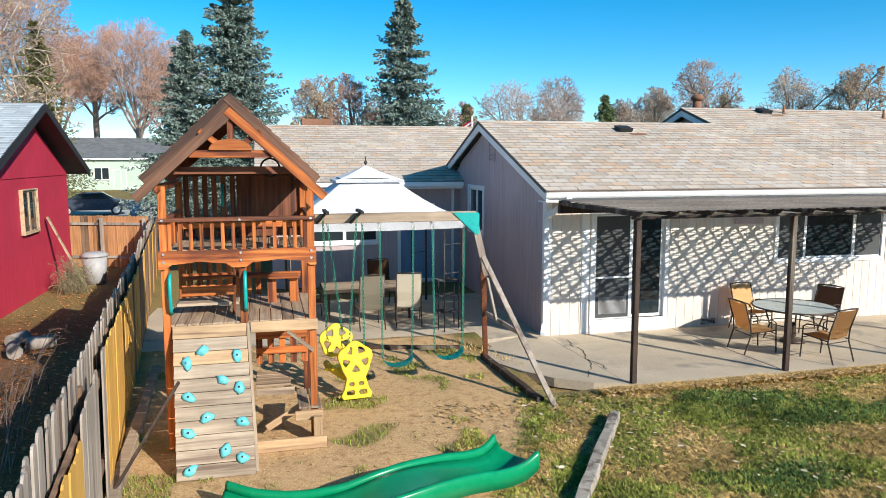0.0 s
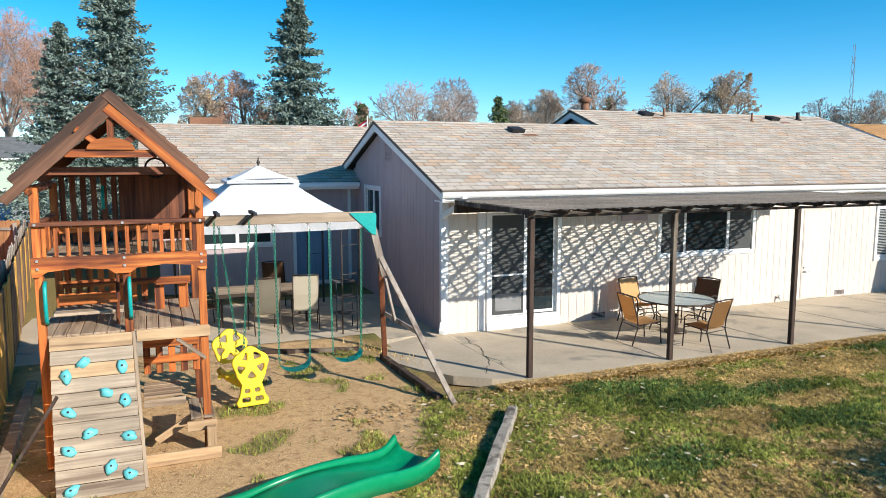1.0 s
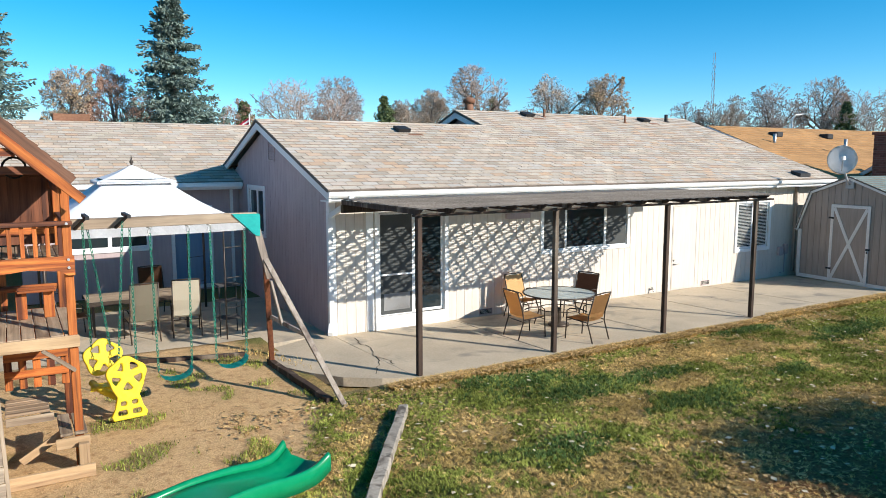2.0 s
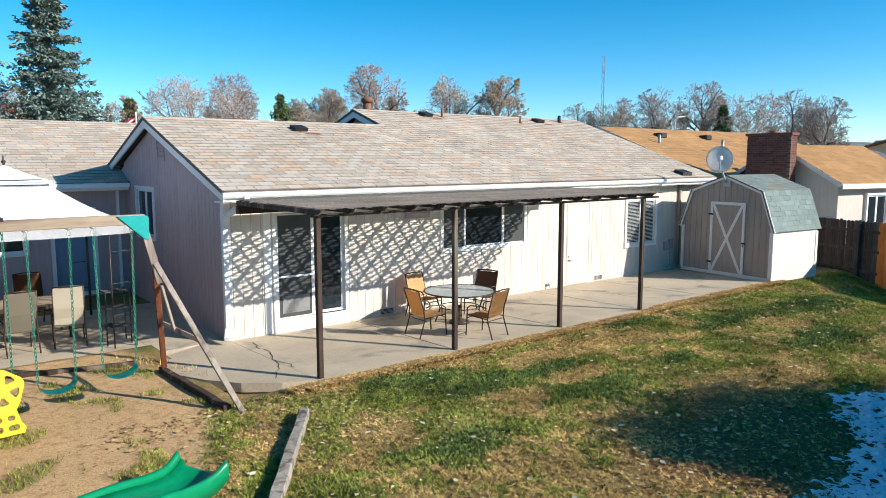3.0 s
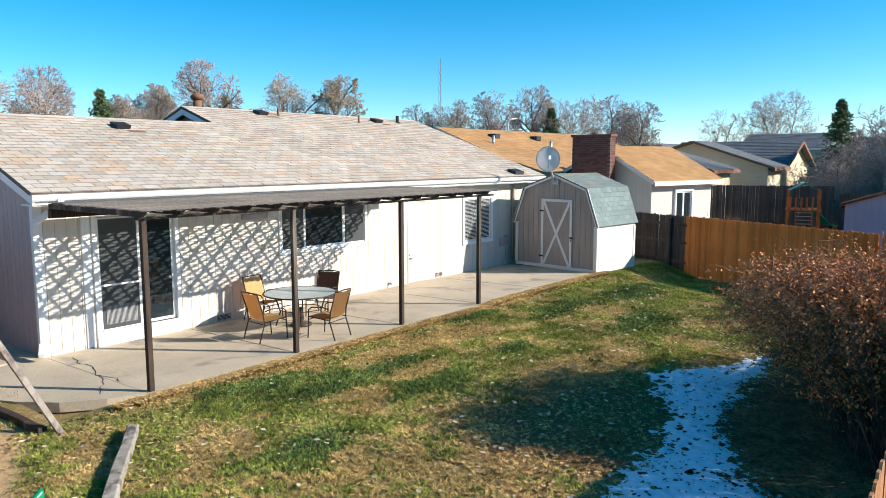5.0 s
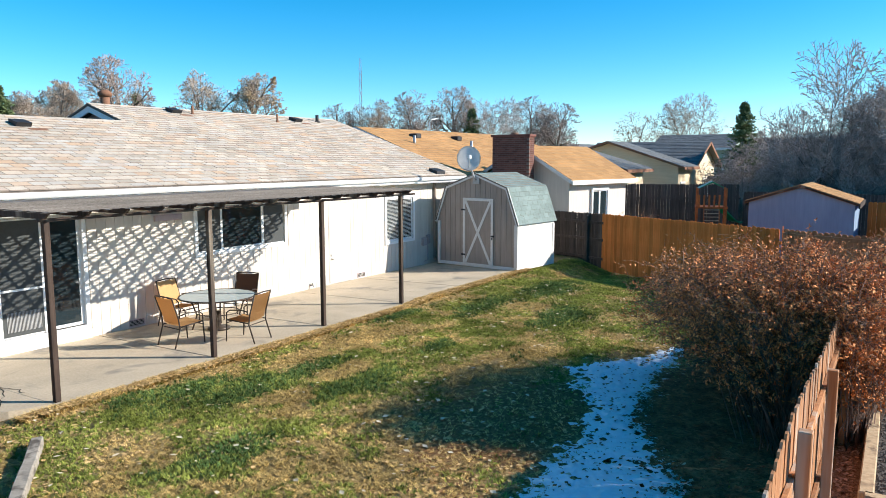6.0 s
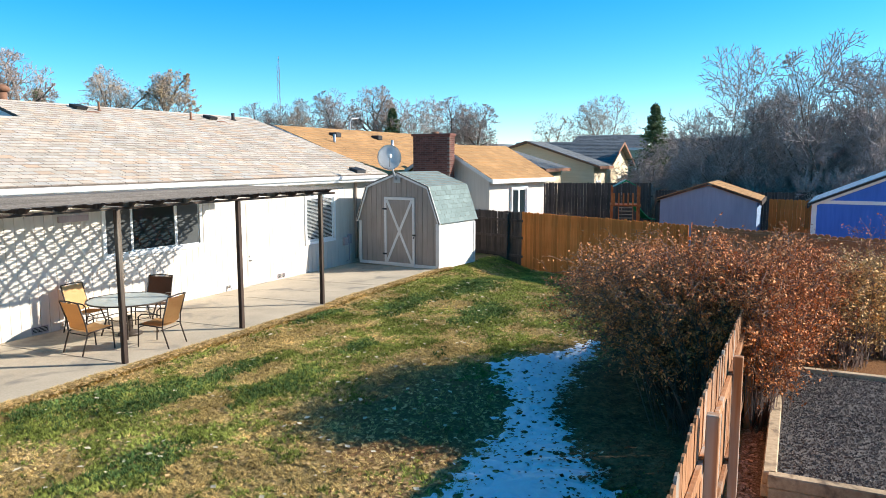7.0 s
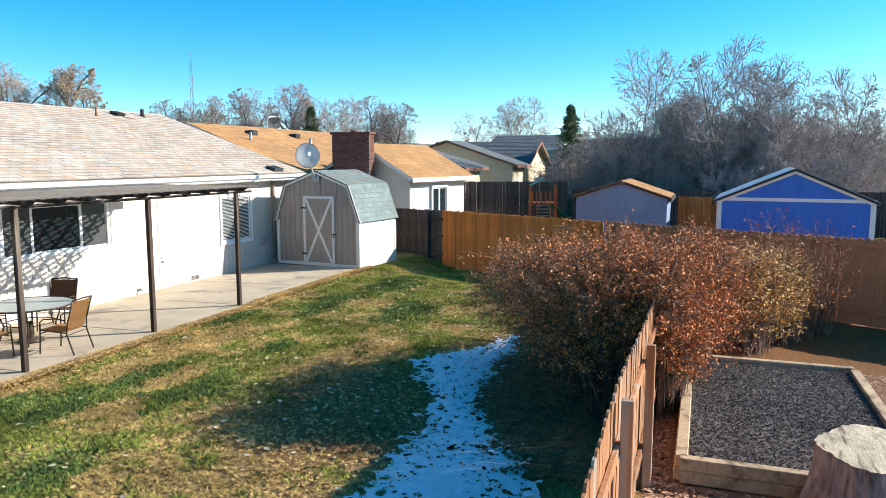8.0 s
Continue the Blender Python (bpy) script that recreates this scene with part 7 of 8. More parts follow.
gable_house("neighbour_house", "pale green house with a grey roof across the street", -24.2, 84.0, 6, 7.0, 5.0, 3.9, 6.2, "green_siding", "shingle_dark",
            openings=[("s", 2.2, 6.8, 0.1, 2.7, "garage"), ("s", -1.2, 0.4, 1.2, 2.6, "window"), ("s", 0.8, 1.7, 0.1, 2.4, "door")])
gable_house("neighbour_house", "far low house with a brown roof behind the trees", -42.0, 86.0, 10, 8.0, 5.0, 3.6, 5.6, "yellow_siding", "shingle_dark")

gable_house("storage_shed", "blue-grey storage shed with a tan roof", 22.9, -10.55, 0, 1.55, 1.6, 2.08, 2.62, "blue_grey", "shingle_orange", 0.1, cat="shed", course=0.16, tab=0.3, trim="brownwood", rake=0.07)
bs = gable_house("storage_shed", "bright blue storage shed with white trim", 22.4, -16.2, -3, 2.0, 2.28, 2.10, 3.10, "blue", "shingle_blue", 0.12, cat="shed", course=0.16, tab=0.3, trim="black_trim", rake=0.06)
for y0, y1, z0, z1 in ((-2.3, 2.3, 2.03, 2.14), (-2.31, -2.16, 0, 2.03), (2.16, 2.31, 0, 2.03)):
    bm = B()
    box(bm, -2.03, -2.002, y0, y1, z0, z1)
    part("trim", bm, M["trim"], bs)
for s in (-1, 1):
    bm = B()
    bar(bm, (-2.02, 0, 3.0), (-2.02, s * 2.3, 2.0), 0.03, 0.14, (0, 0, 1))
    part("trim", bm, M["trim"], bs)
for k in range(9):
    bm = B()
    u = -2.0 + k * 0.46
    bar(bm, (u, 2.35, 2.085), (u + 0.1, 0.15, 3.06), 0.13, 0.02)
    part("snow_strip", bm, M["snow"], bs, "thin snow left on the shingles")

fence("board_fence", "dark far board fence behind the gardens", (27.4, -2.5), (29.6, -7.2), 2.34, lambda s: M["fence_dark"], 1, [0.1, 2.4, 4.8], (0.4, 1.7), seed=41)
fence("board_fence", "dark far board fence below the bare trees", (29.7, -7.3), (30.5, -25.0), 2.0, lambda s: M["fence_dark"], 1, [0.1, 3, 6, 9, 12, 15], (0.4, 1.5), seed=42)
fence("board_fence", "orange board fence between the two sheds", (24.6, -12.4), (24.4, -14.0), 1.95, lambda s: M["fence_new"], 1, [0.1, 1.5], (0.4, 1.5), seed=43)


def far_playset():
    th = thing("far_playset", "small wooden playset with a green canopy and stairs", "playset", m=pose(27.1, -6.45, 0.45, 0, 0, 15) @ Matrix.Scale(0.72, 4))
    for x in (-0.8, 0.8):
        for y in (-0.8, 0.8):
            bm = B()
            bar(bm, (x, y, 0), (x, y, 2.5), 0.1, 0.1, (0, 1, 0))
            part("post", bm, M["cedar"], th)
    bm = B()
    box(bm, -0.9, 0.9, -0.9, 0.9, 1.3, 1.4)
    part("deck", bm, M["cedar"], th)
    bm = B()
    slab(bm, [(-0.8, 2.45), (0, 2.9), (0.8, 2.45), (0, 2.8)], "x", -0.9, 0.9)
    part("canopy", bm, M["slide_green"], th)
    for k in range(6):
        bm = B()
        box(bm, -1.7 + 0.14 * k, -1.45 + 0.14 * k, -0.4, 0.4, 0.2 + 0.2 * k, 0.24 + 0.2 * k)
        part("step", bm, M["grey_wood"], th)
    for y in (-0.42, 0.42):
        bm = B()
        bar(bm, (-1.75, y, 0.05), (-0.85, y, 1.35), 0.04, 0.14)
        part("stringer", bm, M["cedar"], th)
    bm = B()
    for a, b in zip([(0.9, -0.5, 1.4), (1.5, -0.9, 0.9), (2.2, -1.4, 0.4), (2.7, -1.7, 0.25)], [(1.5, -0.9, 0.9), (2.2, -1.4, 0.4), (2.7, -1.7, 0.25), (3.0, -1.9, 0.25)]):
        bar(bm, a, b, 0.5, 0.06)
    part("slide", bm, M["slide_green"], th)
    for k in range(6):
        bm = B()
        box(bm, -0.92, -0.88, -0.75 + 0.28 * k, -0.65 + 0.28 * k, 1.4, 2.1)
        part("baluster", bm, M["cedar"], th)


far_playset()


# ---- street side ----
def street():
    bm = B()
    prism(bm, [(-46, 14.5), (-9.2, 14.5), (-6, 24), (2, 34), (10, 52), (-70, 62)], -0.05, 0.012)
    bmesh.ops.recalc_face_normals(bm, faces=bm.faces)
    single("road", bm, M["pale_drive"], "pale concrete street and driveway", "road", kind="structure")


street()


def car():
    th = thing("car", "dark blue parked sedan in the street", "car", m=pose(-16.3, 37.0, 0.012, 0, 0, 12))
    prof = [(-2.2, 0.35), (-2.25, 0.75), (-2.05, 0.95), (-1.3, 1.0), (-0.7, 1.42), (0.6, 1.45), (1.25, 1.05), (2.1, 0.88), (2.25, 0.65), (2.2, 0.32)]
    bm = B()
    slab(bm, prof, "y", -0.85, 0.85)
    bmesh.ops.bevel(bm, geom=bm.edges[:], offset=0.07, segments=2, affect="EDGES")
    part("body", bm, M["car_paint"], th)
    for s in (-1, 1):
        bm = B()
        slab(bm, [(-1.15, 1.03), (-0.68, 1.36), (0.55, 1.39), (1.05, 1.05)], "y", *sorted((s * 0.845, s * 0.858)))
        part("side_window", bm, M["pane"], th)
    for a, b in (((-1.33, 1.03), (-0.72, 1.40)), ((1.27, 1.07), (0.66, 1.43))):
        bm = B()
        bar(bm, (a[0], 0, a[1]), (b[0], 0, b[1]), 1.35, 0.03)
        part("windscreen", bm, M["pane"], th)
    for x in (-1.4, 1.4):
        for s in (-1, 1):
            bm = B()
            tube(bm, [(x, s * 0.68, 0.32), (x, s * 0.87, 0.32)], 0.32, 18)
            w = part("wheel", bm, M["rubber"], th)
            bm = B()
            tube(bm, [(x, s * 0.86, 0.32), (x, s * 0.885, 0.32)], 0.2, 12)
            part("rim", bm, M["steel"], w)
    for s in (-1, 1):
        bm = B()
        box(bm, -2.27, -2.2, s * 0.62 - 0.14, s * 0.62 + 0.14, 0.68, 0.82, 0.01)
        part("tail_light", bm, M["red"], th)


car()
trash_bin(-12.7, 31.0, M["blue_grey"], M["blue_grey"], "blue-grey wheeled bin by the street", 1.05, 0.36)


def flag():
    th = thing("flag", "small striped red and white flag on a white pole", "flag", m=pose(2.05, 12.5, 0))
    bm = B()
    tube(bm, [(0, 0, 0), (0, 0, 5.1)], 0.025, 6)
    part("pole", bm, M["trim"], th)
    for k in range(7):
        bm = B()
        vs = []
        for i in range(6):
            u = i / 5
            y = 0.07 * math.sin(u * 5)
            x, z = -0.42 * u, 5.0 - 0.28 * u
            vs.append((bm.verts.new((x, y, z - 0.075 * k)), bm.verts.new((x, y, z - 0.075 * (k + 1)))))
        for a, b in zip(vs, vs[1:]):
            bm.faces.new((a[0], a[1], b[1], b[0]))
        bmesh.ops.solidify(bm, geom=bm.faces[:], thickness=0.004)
        part("stripe", bm, M["red"] if k % 2 == 0 else M["trim"], th)


flag()
bm = B()
for k in range(12):
    z = 1.2 * k
    for q in range(3):
        a = q * 2.094
        tube(bm, [(0.25 * math.cos(a), 0.25 * math.sin(a), z), (0.25 * math.cos(a + 2.094), 0.25 * math.sin(a + 2.094), z + 1.2)], 0.012, 3)
for q in range(3):
    a = q * 2.094
    tube(bm, [(0.25 * math.cos(a), 0.25 * math.sin(a), 0), (0.12 * math.cos(a), 0.12 * math.sin(a), 15.6)], 0.012, 4)
single("radio_mast", bm, M["rust"], "thin lattice radio mast in the distance", "mast", m=pose(64.6, 43.1, 0))
bm = B()
tube(bm, [(0, 0, 0), (0, 0, 6.4), (0.3, 0, 6.7), (1.2, -0.3, 6.8)], 0.06, 6)
box(bm, 1.0, 1.6, -0.42, -0.22, 6.72, 6.82)
single("street_lamp", bm, M["steel"], "grey street lamp behind the roofs", "street lamp", m=pose(44.2, 19.5, 0))


# ---- trees ----
def crown_tree(seed, h, rad, base, leaders, side, fine, spread=66, leafy=0.0, leaf=0.06, stems=1, ragged=0.25, rise=0.0):
    """A bare tree: leaders fork from the trunk and reach the edge of an egg-shaped crown, with side branches on side
    branches down to fine twigs. Gives vertices and faces of limbs, twigs and the last leaves, standing at the origin."""
    r = random.Random(seed)
    low = base * 0.8 if stems == 1 else -0.12 * h
    cz, rz = (h + low) / 2, (h - low) / 2
    big, small, leaves = ([], []), ([], []), ([], [])

    def reach(p, d):
        """How far it is from p along d to the edge of the crown."""
        o, u = Vector((p.x / rad, p.y / rad, (p.z - cz) / rz)), Vector((d.x / rad, d.y / rad, d.z / rz))
        a, b, c = u.dot(u), o.dot(u), o.dot(o) - 1
        q = b * b - a * c
        if q < 0:
            return 0.15 * rad
        e = p + d * ((-b + math.sqrt(q)) / a)
        k = 1 + ragged * noise.noise((e.x * 2.2 / rad + seed, e.y * 2.2 / rad, e.z * 2.2 / rad))
        return max(0.06 * rad, (-b + math.sqrt(q)) / a * k)

    def stick(store, pts, ra, rb, n):
        v, f = store
        o, m = len(v), len(pts) - 1
        for i, p in enumerate(pts):
            d = (pts[min(i + 1, m)] - pts[max(i - 1, 0)]).normalized()
            s = d.orthogonal().normalized()
            t = d.cross(s)
            q = ra + (rb - ra) * i / m
            for k in range(n):
                c = 6.283 * k / n
                v.append(p + (s * math.cos(c) + t * math.sin(c)) * q)
        for i in range(m):
            for k in range(n):
                a, b = o + i * n + k, o + i * n + (k + 1) % n
                f.append((a, b, b + n, a + n))

    def limb(p, d, ln, ra, lev):
        n = (6, 5, 3, 2, 1)[lev]
        pts, way = [p], d
        for k in range(n):
            way = (way + Vector((r.gauss(0, 0.09), r.gauss(0, 0.09), r.gauss(rise, 0.07)))).normalized()
            pts.append(pts[-1] + way * (ln / n))
        ra = max(ra, fine)
        rb = max(ra * (0.14 if lev < 2 else 0.4), fine * 0.6)
        if lev < 4:
            stick(big if lev < 2 else small, pts, ra, rb, 6 if lev == 0 else 4 if lev < 3 else 3)
        else:
            s = d.orthogonal().normalized() * ra
            o = len(small[0])
            small[0].extend([p + s, p - s * 0.5 + d.cross(s) * 0.87, p - s * 0.5 - d.cross(s) * 0.87, pts[-1]])
            small[1].extend([(o, o + 1, o + 3), (o + 1, o + 2, o + 3), (o + 2, o, o + 3)])
            if r.random() < leafy:
                w = pts[-1]
                x = Vector((r.gauss(0, 1), r.gauss(0, 1), r.gauss(0, 1))).normalized() * leaf
                y = x.orthogonal().normalized() * leaf * 0.8
                b = len(leaves[0])
                leaves[0].extend([w, w + x + y * 0.5, w + x * 1.2, w + x - y * 0.5])
                leaves[1].append((b, b + 1, b + 2, b + 3))
            return
        turn = r.uniform(0, 6.283)
        for k in range(side[lev]):
            t = 0.22 + 0.76 * (k + r.random()) / side[lev]
            i = min(int(t * n), n - 1)
            a = pts[i].lerp(pts[i + 1], t * n - i)
            d = (pts[i + 1] - pts[i]).normalized()
            turn += 2.4 + r.uniform(-0.4, 0.4)
            s = d.orthogonal().normalized()
            out = s * math.cos(turn) + d.cross(s) * math.sin(turn)
            lean = radians(r.uniform(28, 66))
            e = (d * math.cos(lean) + out * math.sin(lean) + Vector((0, 0, 0.04))).normalized()
            more = min(reach(a, e), ln * (0.72 - 0.42 * t) * r.uniform(0.75, 1.25))
            limb(a, e, more, (ra + (rb - ra) * t) * r.uniform(0.5, 0.75), lev + 1)

    trunk = 0.019 * h
    if stems == 1:
        bend = Vector((r.uniform(-0.02, 0.02) * h, r.uniform(-0.02, 0.02) * h, 0))
        stick(big, [Vector((0, 0, -0.1)), bend * 0.5 + Vector((0, 0, base * 0.5)), bend + Vector((0, 0, base * 1.12))], trunk * 1.25, trunk * 0.8, 8)
    for k in range(leaders):
        tilt = radians(4 + spread * math.sqrt((k + 0.3) / leaders) * r.uniform(0.85, 1.1))
        az = 2.4 * k + r.uniform(-0.3, 0.3)
        d = Vector((math.sin(tilt) * math.cos(az), math.sin(tilt) * math.sin(az), math.cos(tilt)))
        if stems == 1:
            p = bend * 0.9 + Vector((0, 0, base * (1.1 - 0.35 * k / leaders)))
        else:
            q = 6.283 * (k % stems) / stems
            p = Vector((0.16 * math.cos(q), 0.16 * math.sin(q), -0.05))
        limb(p, d, reach(p, d) * r.uniform(0.86, 1.0), trunk * (0.46 if k else 0.6) * (0.85 if stems > 1 else 1.0), 0)
    return big, small, leaves


KINDS = {  # leaders, side branches level by level, fineness; bark, twigs, leaves; label
    "round": dict(leaders=8, side=(10, 7, 5, 4), fine=0.013, bark="bark", twig="twig", leaves="", label="round-crowned bare tree with many fine branches"),
    "pale": dict(leaders=7, side=(10, 7, 5, 4), fine=0.0125, spread=52, bark="bark_pale", twig="twig_pale", leaves="", label="slender bare tree with pale grey-brown twigs"),
    "tan": dict(leaders=7, side=(10, 7, 5, 4), fine=0.0125, leafy=0.36, leaf=0.07, bark="bark", twig="twig_pale", leaves="leaf_tan", label="bare tree keeping tan leaves at its tips", ragged=0.6),
    "rusty": dict(leaders=8, side=(9, 7, 5, 4), fine=0.011, leafy=0.5, leaf=0.065, bark="bark", twig="twig_rust", leaves="twig_rust", label="small tree with withered rusty leaves"),
    "wide": dict(leaders=14, side=(11, 8, 6, 3), fine=0.0135, spread=74, bark="bark", twig="twig_dark", leaves="", label="wide tangled bare tree with several stems", stems=4, ragged=0.5, rise=0.02),
    "tall": dict(leaders=8, side=(10, 8, 6, 3), fine=0.018, spread=48, leafy=0.10, leaf=0.12, bark="bark_pale", twig="twig_rust", leaves="twig_rust", label="tall bare tree with rust-brown twigs", rise=0.04),
}
TREES = [  # kind, place, height, crown radius
    ("tan", -2.9, 22.5, 7.6, 1.3),
    ("rusty", -1.3, 22.4, 7.7, 1.4),
    ("rusty", -0.2, 20.2, 6.4, 0.9),
    ("rusty", 5.1, 25.2, 6.7, 1.0),
    ("round", 12.2, 33.4, 10.3, 3.5),
    ("round", 15.1, 35.5, 9.7, 2.0),
    ("pale", 23.4, 41.5, 8.6, 1.4),
    ("pale", 27.5, 43.8, 9.8, 1.8),
    ("round", 24.6, 31.5, 10.7, 2.5),
    ("tan", 26.3, 25.3, 9.8, 2.4),
    ("tan", 27.5, 21.5, 8.9, 1.7),
    ("pale", 36.8, 42.5, 8.3, 1.4),
    ("round", 51.5, 35.5, 9.1, 2.2),
    ("pale", 53.8, 32.7, 9.9, 2.6),
    ("round", 52.1, 26.5, 10.0, 2.7),
    ("round", 47.4, 19.2, 9.9, 2.0),
    ("round", 48.7, 16.9, 10.0, 3.5),
    ("round", 54.2, 15.0, 9.1, 2.3),
    ("round", 53.2, 12.3, 8.4, 2.3),
    ("pale", 27.4, 48.4, 8.9, 1.6),
    ("pale", 31.9, 51.7, 10.7, 1.6),
    ("tan", 70.9, 10.9, 8.5, 2.9),
    ("pale", 77.2, 7.0, 10.7, 3.9),
    ("wide", 35.5, -11.6, 7.5, 2.9), ("wide", 35.0, -15.8, 8.4, 3.0), ("wide", 37.5, -16.5, 9.0, 3.0), ("wide", 36.2, -19.2, 8.2, 2.8), ("wide", 33.2, -12.0, 6.0, 2.4), ("wide", 33.0, -16.4, 6.0, 2.4),
    ("wide", 34.6, -10.1, 9.4, 3.3),
    ("wide", 32.7, -14.8, 9.3, 3.6),
    ("wide", 36.7, -12.7, 8.1, 2.6),
    ("wide", 38.4, -8.1, 6.4, 2.1),
    ("wide", 34.6, -17.2, 7.9, 2.5),
    ("wide", 38.2, -20.7, 9.2, 2.3),
    ("wide", 34.8, -13.2, 6.6, 2.2),
    ("wide", 30.4, -18.5, 6.6, 2.0),
    ("tall", -30.3, 88.6, 19.6, 5.8),
    ("tall", -20.8, 85.4, 21.3, 6.7),
    ("tall", -17.1, 89.9, 19.3, 4.9),
    ("tall", -27.5, 94.4, 21.8, 5.2),
    ("tall", -31.8, 77.9, 24.7, 6.7),
    ("tan", -16.6, 14.6, 12.0, 4.6), ("round", 5.0, 48.0, 8.2, 3.0), ("pale", 9.5, 52.0, 8.0, 3.0), ("round", 24.8, 58.0, 8.0, 3.2), ("round", 57.8, 16.6, 7.6, 2.8),
    ("wide", 41.5, -5.6, 5.4, 3.0), ("wide", 36.0, -6.9, 4.4, 2.2), ("wide", 53.0, -22.0, 8.4, 4.6), ("wide", 46.0, -26.0, 8.6, 4.6), ("wide", 48.0, -14.0, 6.0, 4.0),
]
_r = random.Random(9)
for _ in range(9):
    TREES.append(("wide", _r.uniform(31.5, 46), _r.uniform(-25, -7.5), _r.uniform(2.2, 3.4), _r.uniform(1.4, 2.4)))
for _ in range(9):
    TREES.append((_r.choice(("wide", "round", "pale")), _r.uniform(64, 95), _r.uniform(-40, -2), _r.uniform(4.5, 6.5), _r.uniform(2.5, 4.0)))


def plant_trees():
    """Each kind is grown once for slender, middling and broad crowns, and repeated at its other places."""
    first = {}
    for n, (kind, x, y, h, rad) in enumerate(TREES):
        q = KINDS[kind]
        turn = pose(x, y, 0, 0, 0, 137.5 * n % 360)
        key = (kind, 0 if rad < 0.24 * h else 1 if rad < 0.31 * h else 2)
        if key in first:
            src, h0, rad0 = first[key]
            copy_thing(src, turn).scale = (rad / rad0, rad / rad0, h / h0)
            continue
        shape = {k: v for k, v in q.items() if k not in ("bark", "twig", "leaves", "label")}
        base = max(0.1 * h, h - 2.4 * rad) if "stems" in q else max(0.2 * h, h - 2.1 * rad)
        big, small, leaves = crown_tree(31 + len(first), h, rad, base, **shape)
        th = thing("bare_tree", q["label"], "tree", "bare winter trees")
        part("trunk", raw_mesh("trunk", *big, M[q["bark"]], True), None, th)
        part("crown", raw_mesh("crown", *small, M[q["twig"]]), None, th)
        if leaves[0]:
            part("leaves", raw_mesh("leaves", *leaves, M[q["leaves"]]), None, th)
        th.matrix_basis = turn
        first[key] = (th, h, rad)


plant_trees()


def far_wood():
    """The low line of bare trees along the horizon, one mesh of thin branching stems."""
    r = random.Random(17)
    verts, faces = [], []

    def stem(p, d, ln, rad, lev):
        q = p + d * ln
        s = d.orthogonal().normalized() * rad
        t = d.cross(s)
        k = len(verts)
        verts.extend([p + s, p - s * 0.5 + t * 0.8, p - s * 0.5 - t * 0.8, q])
        faces.extend([(k, k + 1, k + 3), (k + 1, k + 2, k + 3), (k + 2, k, k + 3)])
        if lev:
            for _ in range(4):
                u = p + d * ln * r.uniform(0.3, 0.95)
                stem(u, (d + Vector((r.gauss(0, 0.75), r.gauss(0, 0.75), r.gauss(0.0, 0.4)))).normalized(), ln * r.uniform(0.5, 0.75), rad * 0.55, lev - 1)

    for _ in range(420):
        a = radians(r.uniform(-22, 118))
        D = r.uniform(110, 190)
        h = (0.026 + 0.010 * noise.noise((a * 9, 0, 0)) + r.uniform(-0.004, 0.004)) * D + 2.0
        p = Vector((-5.4 + D * math.sin(a), -13.4 + D * math.cos(a), 0))
        stem(p, Vector((0, 0, 1)), h * 0.5, 0.14, 4)
    tagged(new("distant_trees", raw_mesh("distant_trees", verts, faces, M["twig"])), "distant line of bare trees on the horizon", "trees", kind="stuff")


far_wood()


def conifer(name, h, rad, mat, label, seed, whorls=36, blades=15, droop=0.25, group="evergreens", fill=3, tuft=0.2):
    r = random.Random(seed)
    th = thing(name, label, "tree", group)
    bm = B()
    tube(bm, [(0, 0, -0.1), (0, 0, h * 0.5), (0, 0, h * 0.985)], [0.022 * h, 0.013 * h, 0.004], 8)
    part("trunk", bm, M["bark"], th)
    verts, faces = [], []
    for i in range(whorls):
        t = (i + r.uniform(-0.5, 0.5)) / whorls
        z0 = h * (0.06 + 0.93 * max(t, 0))
        L = rad * (1 - max(t, 0)) ** 0.95 * r.uniform(0.8, 1.12) + 0.07
        nb = int(9 + 7 * (1 - t))
        ph = r.uniform(0, 6.28)
        for b in range(nb):
            az = ph + 2 * math.pi * b / nb + r.uniform(-0.2, 0.2)
            out = Vector((math.cos(az), math.sin(az), 0))
            side = Vector((-math.sin(az), math.cos(az), 0))
            ln = L * r.uniform(0.55, 1.18)
            zb = r.uniform(-0.6, 0.6) * h / whorls
            for k in range(blades):
                s = (k + r.random()) / blades
                c0 = out * (ln * s) + Vector((0, 0, z0 + zb + ln * (-droop * s + 0.34 * droop * 2 * s * s * (1 if t < 0.8 else 2))))
                w = 0.06 + 0.30 * ln * (1 - s * 0.75) * 0.6
                for q in range(fill):
                    lat = r.uniform(-1, 1) * w
                    c = c0 + side * lat + Vector((0, 0, r.uniform(-0.14, 0.05)))
                    d = (out * r.uniform(0.3, 1.0) + side * (lat / w * 0.8 + r.gauss(0, 0.25)) + Vector((0, 0, r.gauss(-0.12, 0.4)))).normalized()
                    e = Vector((r.gauss(0, 1), r.gauss(0, 1), r.gauss(0, 1))).normalized()
                    lt = r.uniform(0.6, 1.25) * tuft
                    wd = e.cross(d).normalized() * lt * 0.2
                    kk = len(verts)
                    verts += [c - wd * 0.6, c + wd * 0.6, c + d * lt * 0.6 + wd, c + d * lt, c + d * lt * 0.6 - wd]
                    faces += [(kk, kk + 1, kk + 2, kk + 3, kk + 4)]
    part("crown", raw_mesh("crown", verts, faces, M[mat]), None, th)
    return th


def put_conifer(src, x, y, s, turn, copy=True):
    if copy:
        c = copy_thing(src, pose(x, y, 0, 0, 0, turn))
        c.scale = (s, s, s)
    else:
        src.matrix_basis = pose(x, y, 0, 0, 0, turn) @ Matrix.Scale(s, 4)


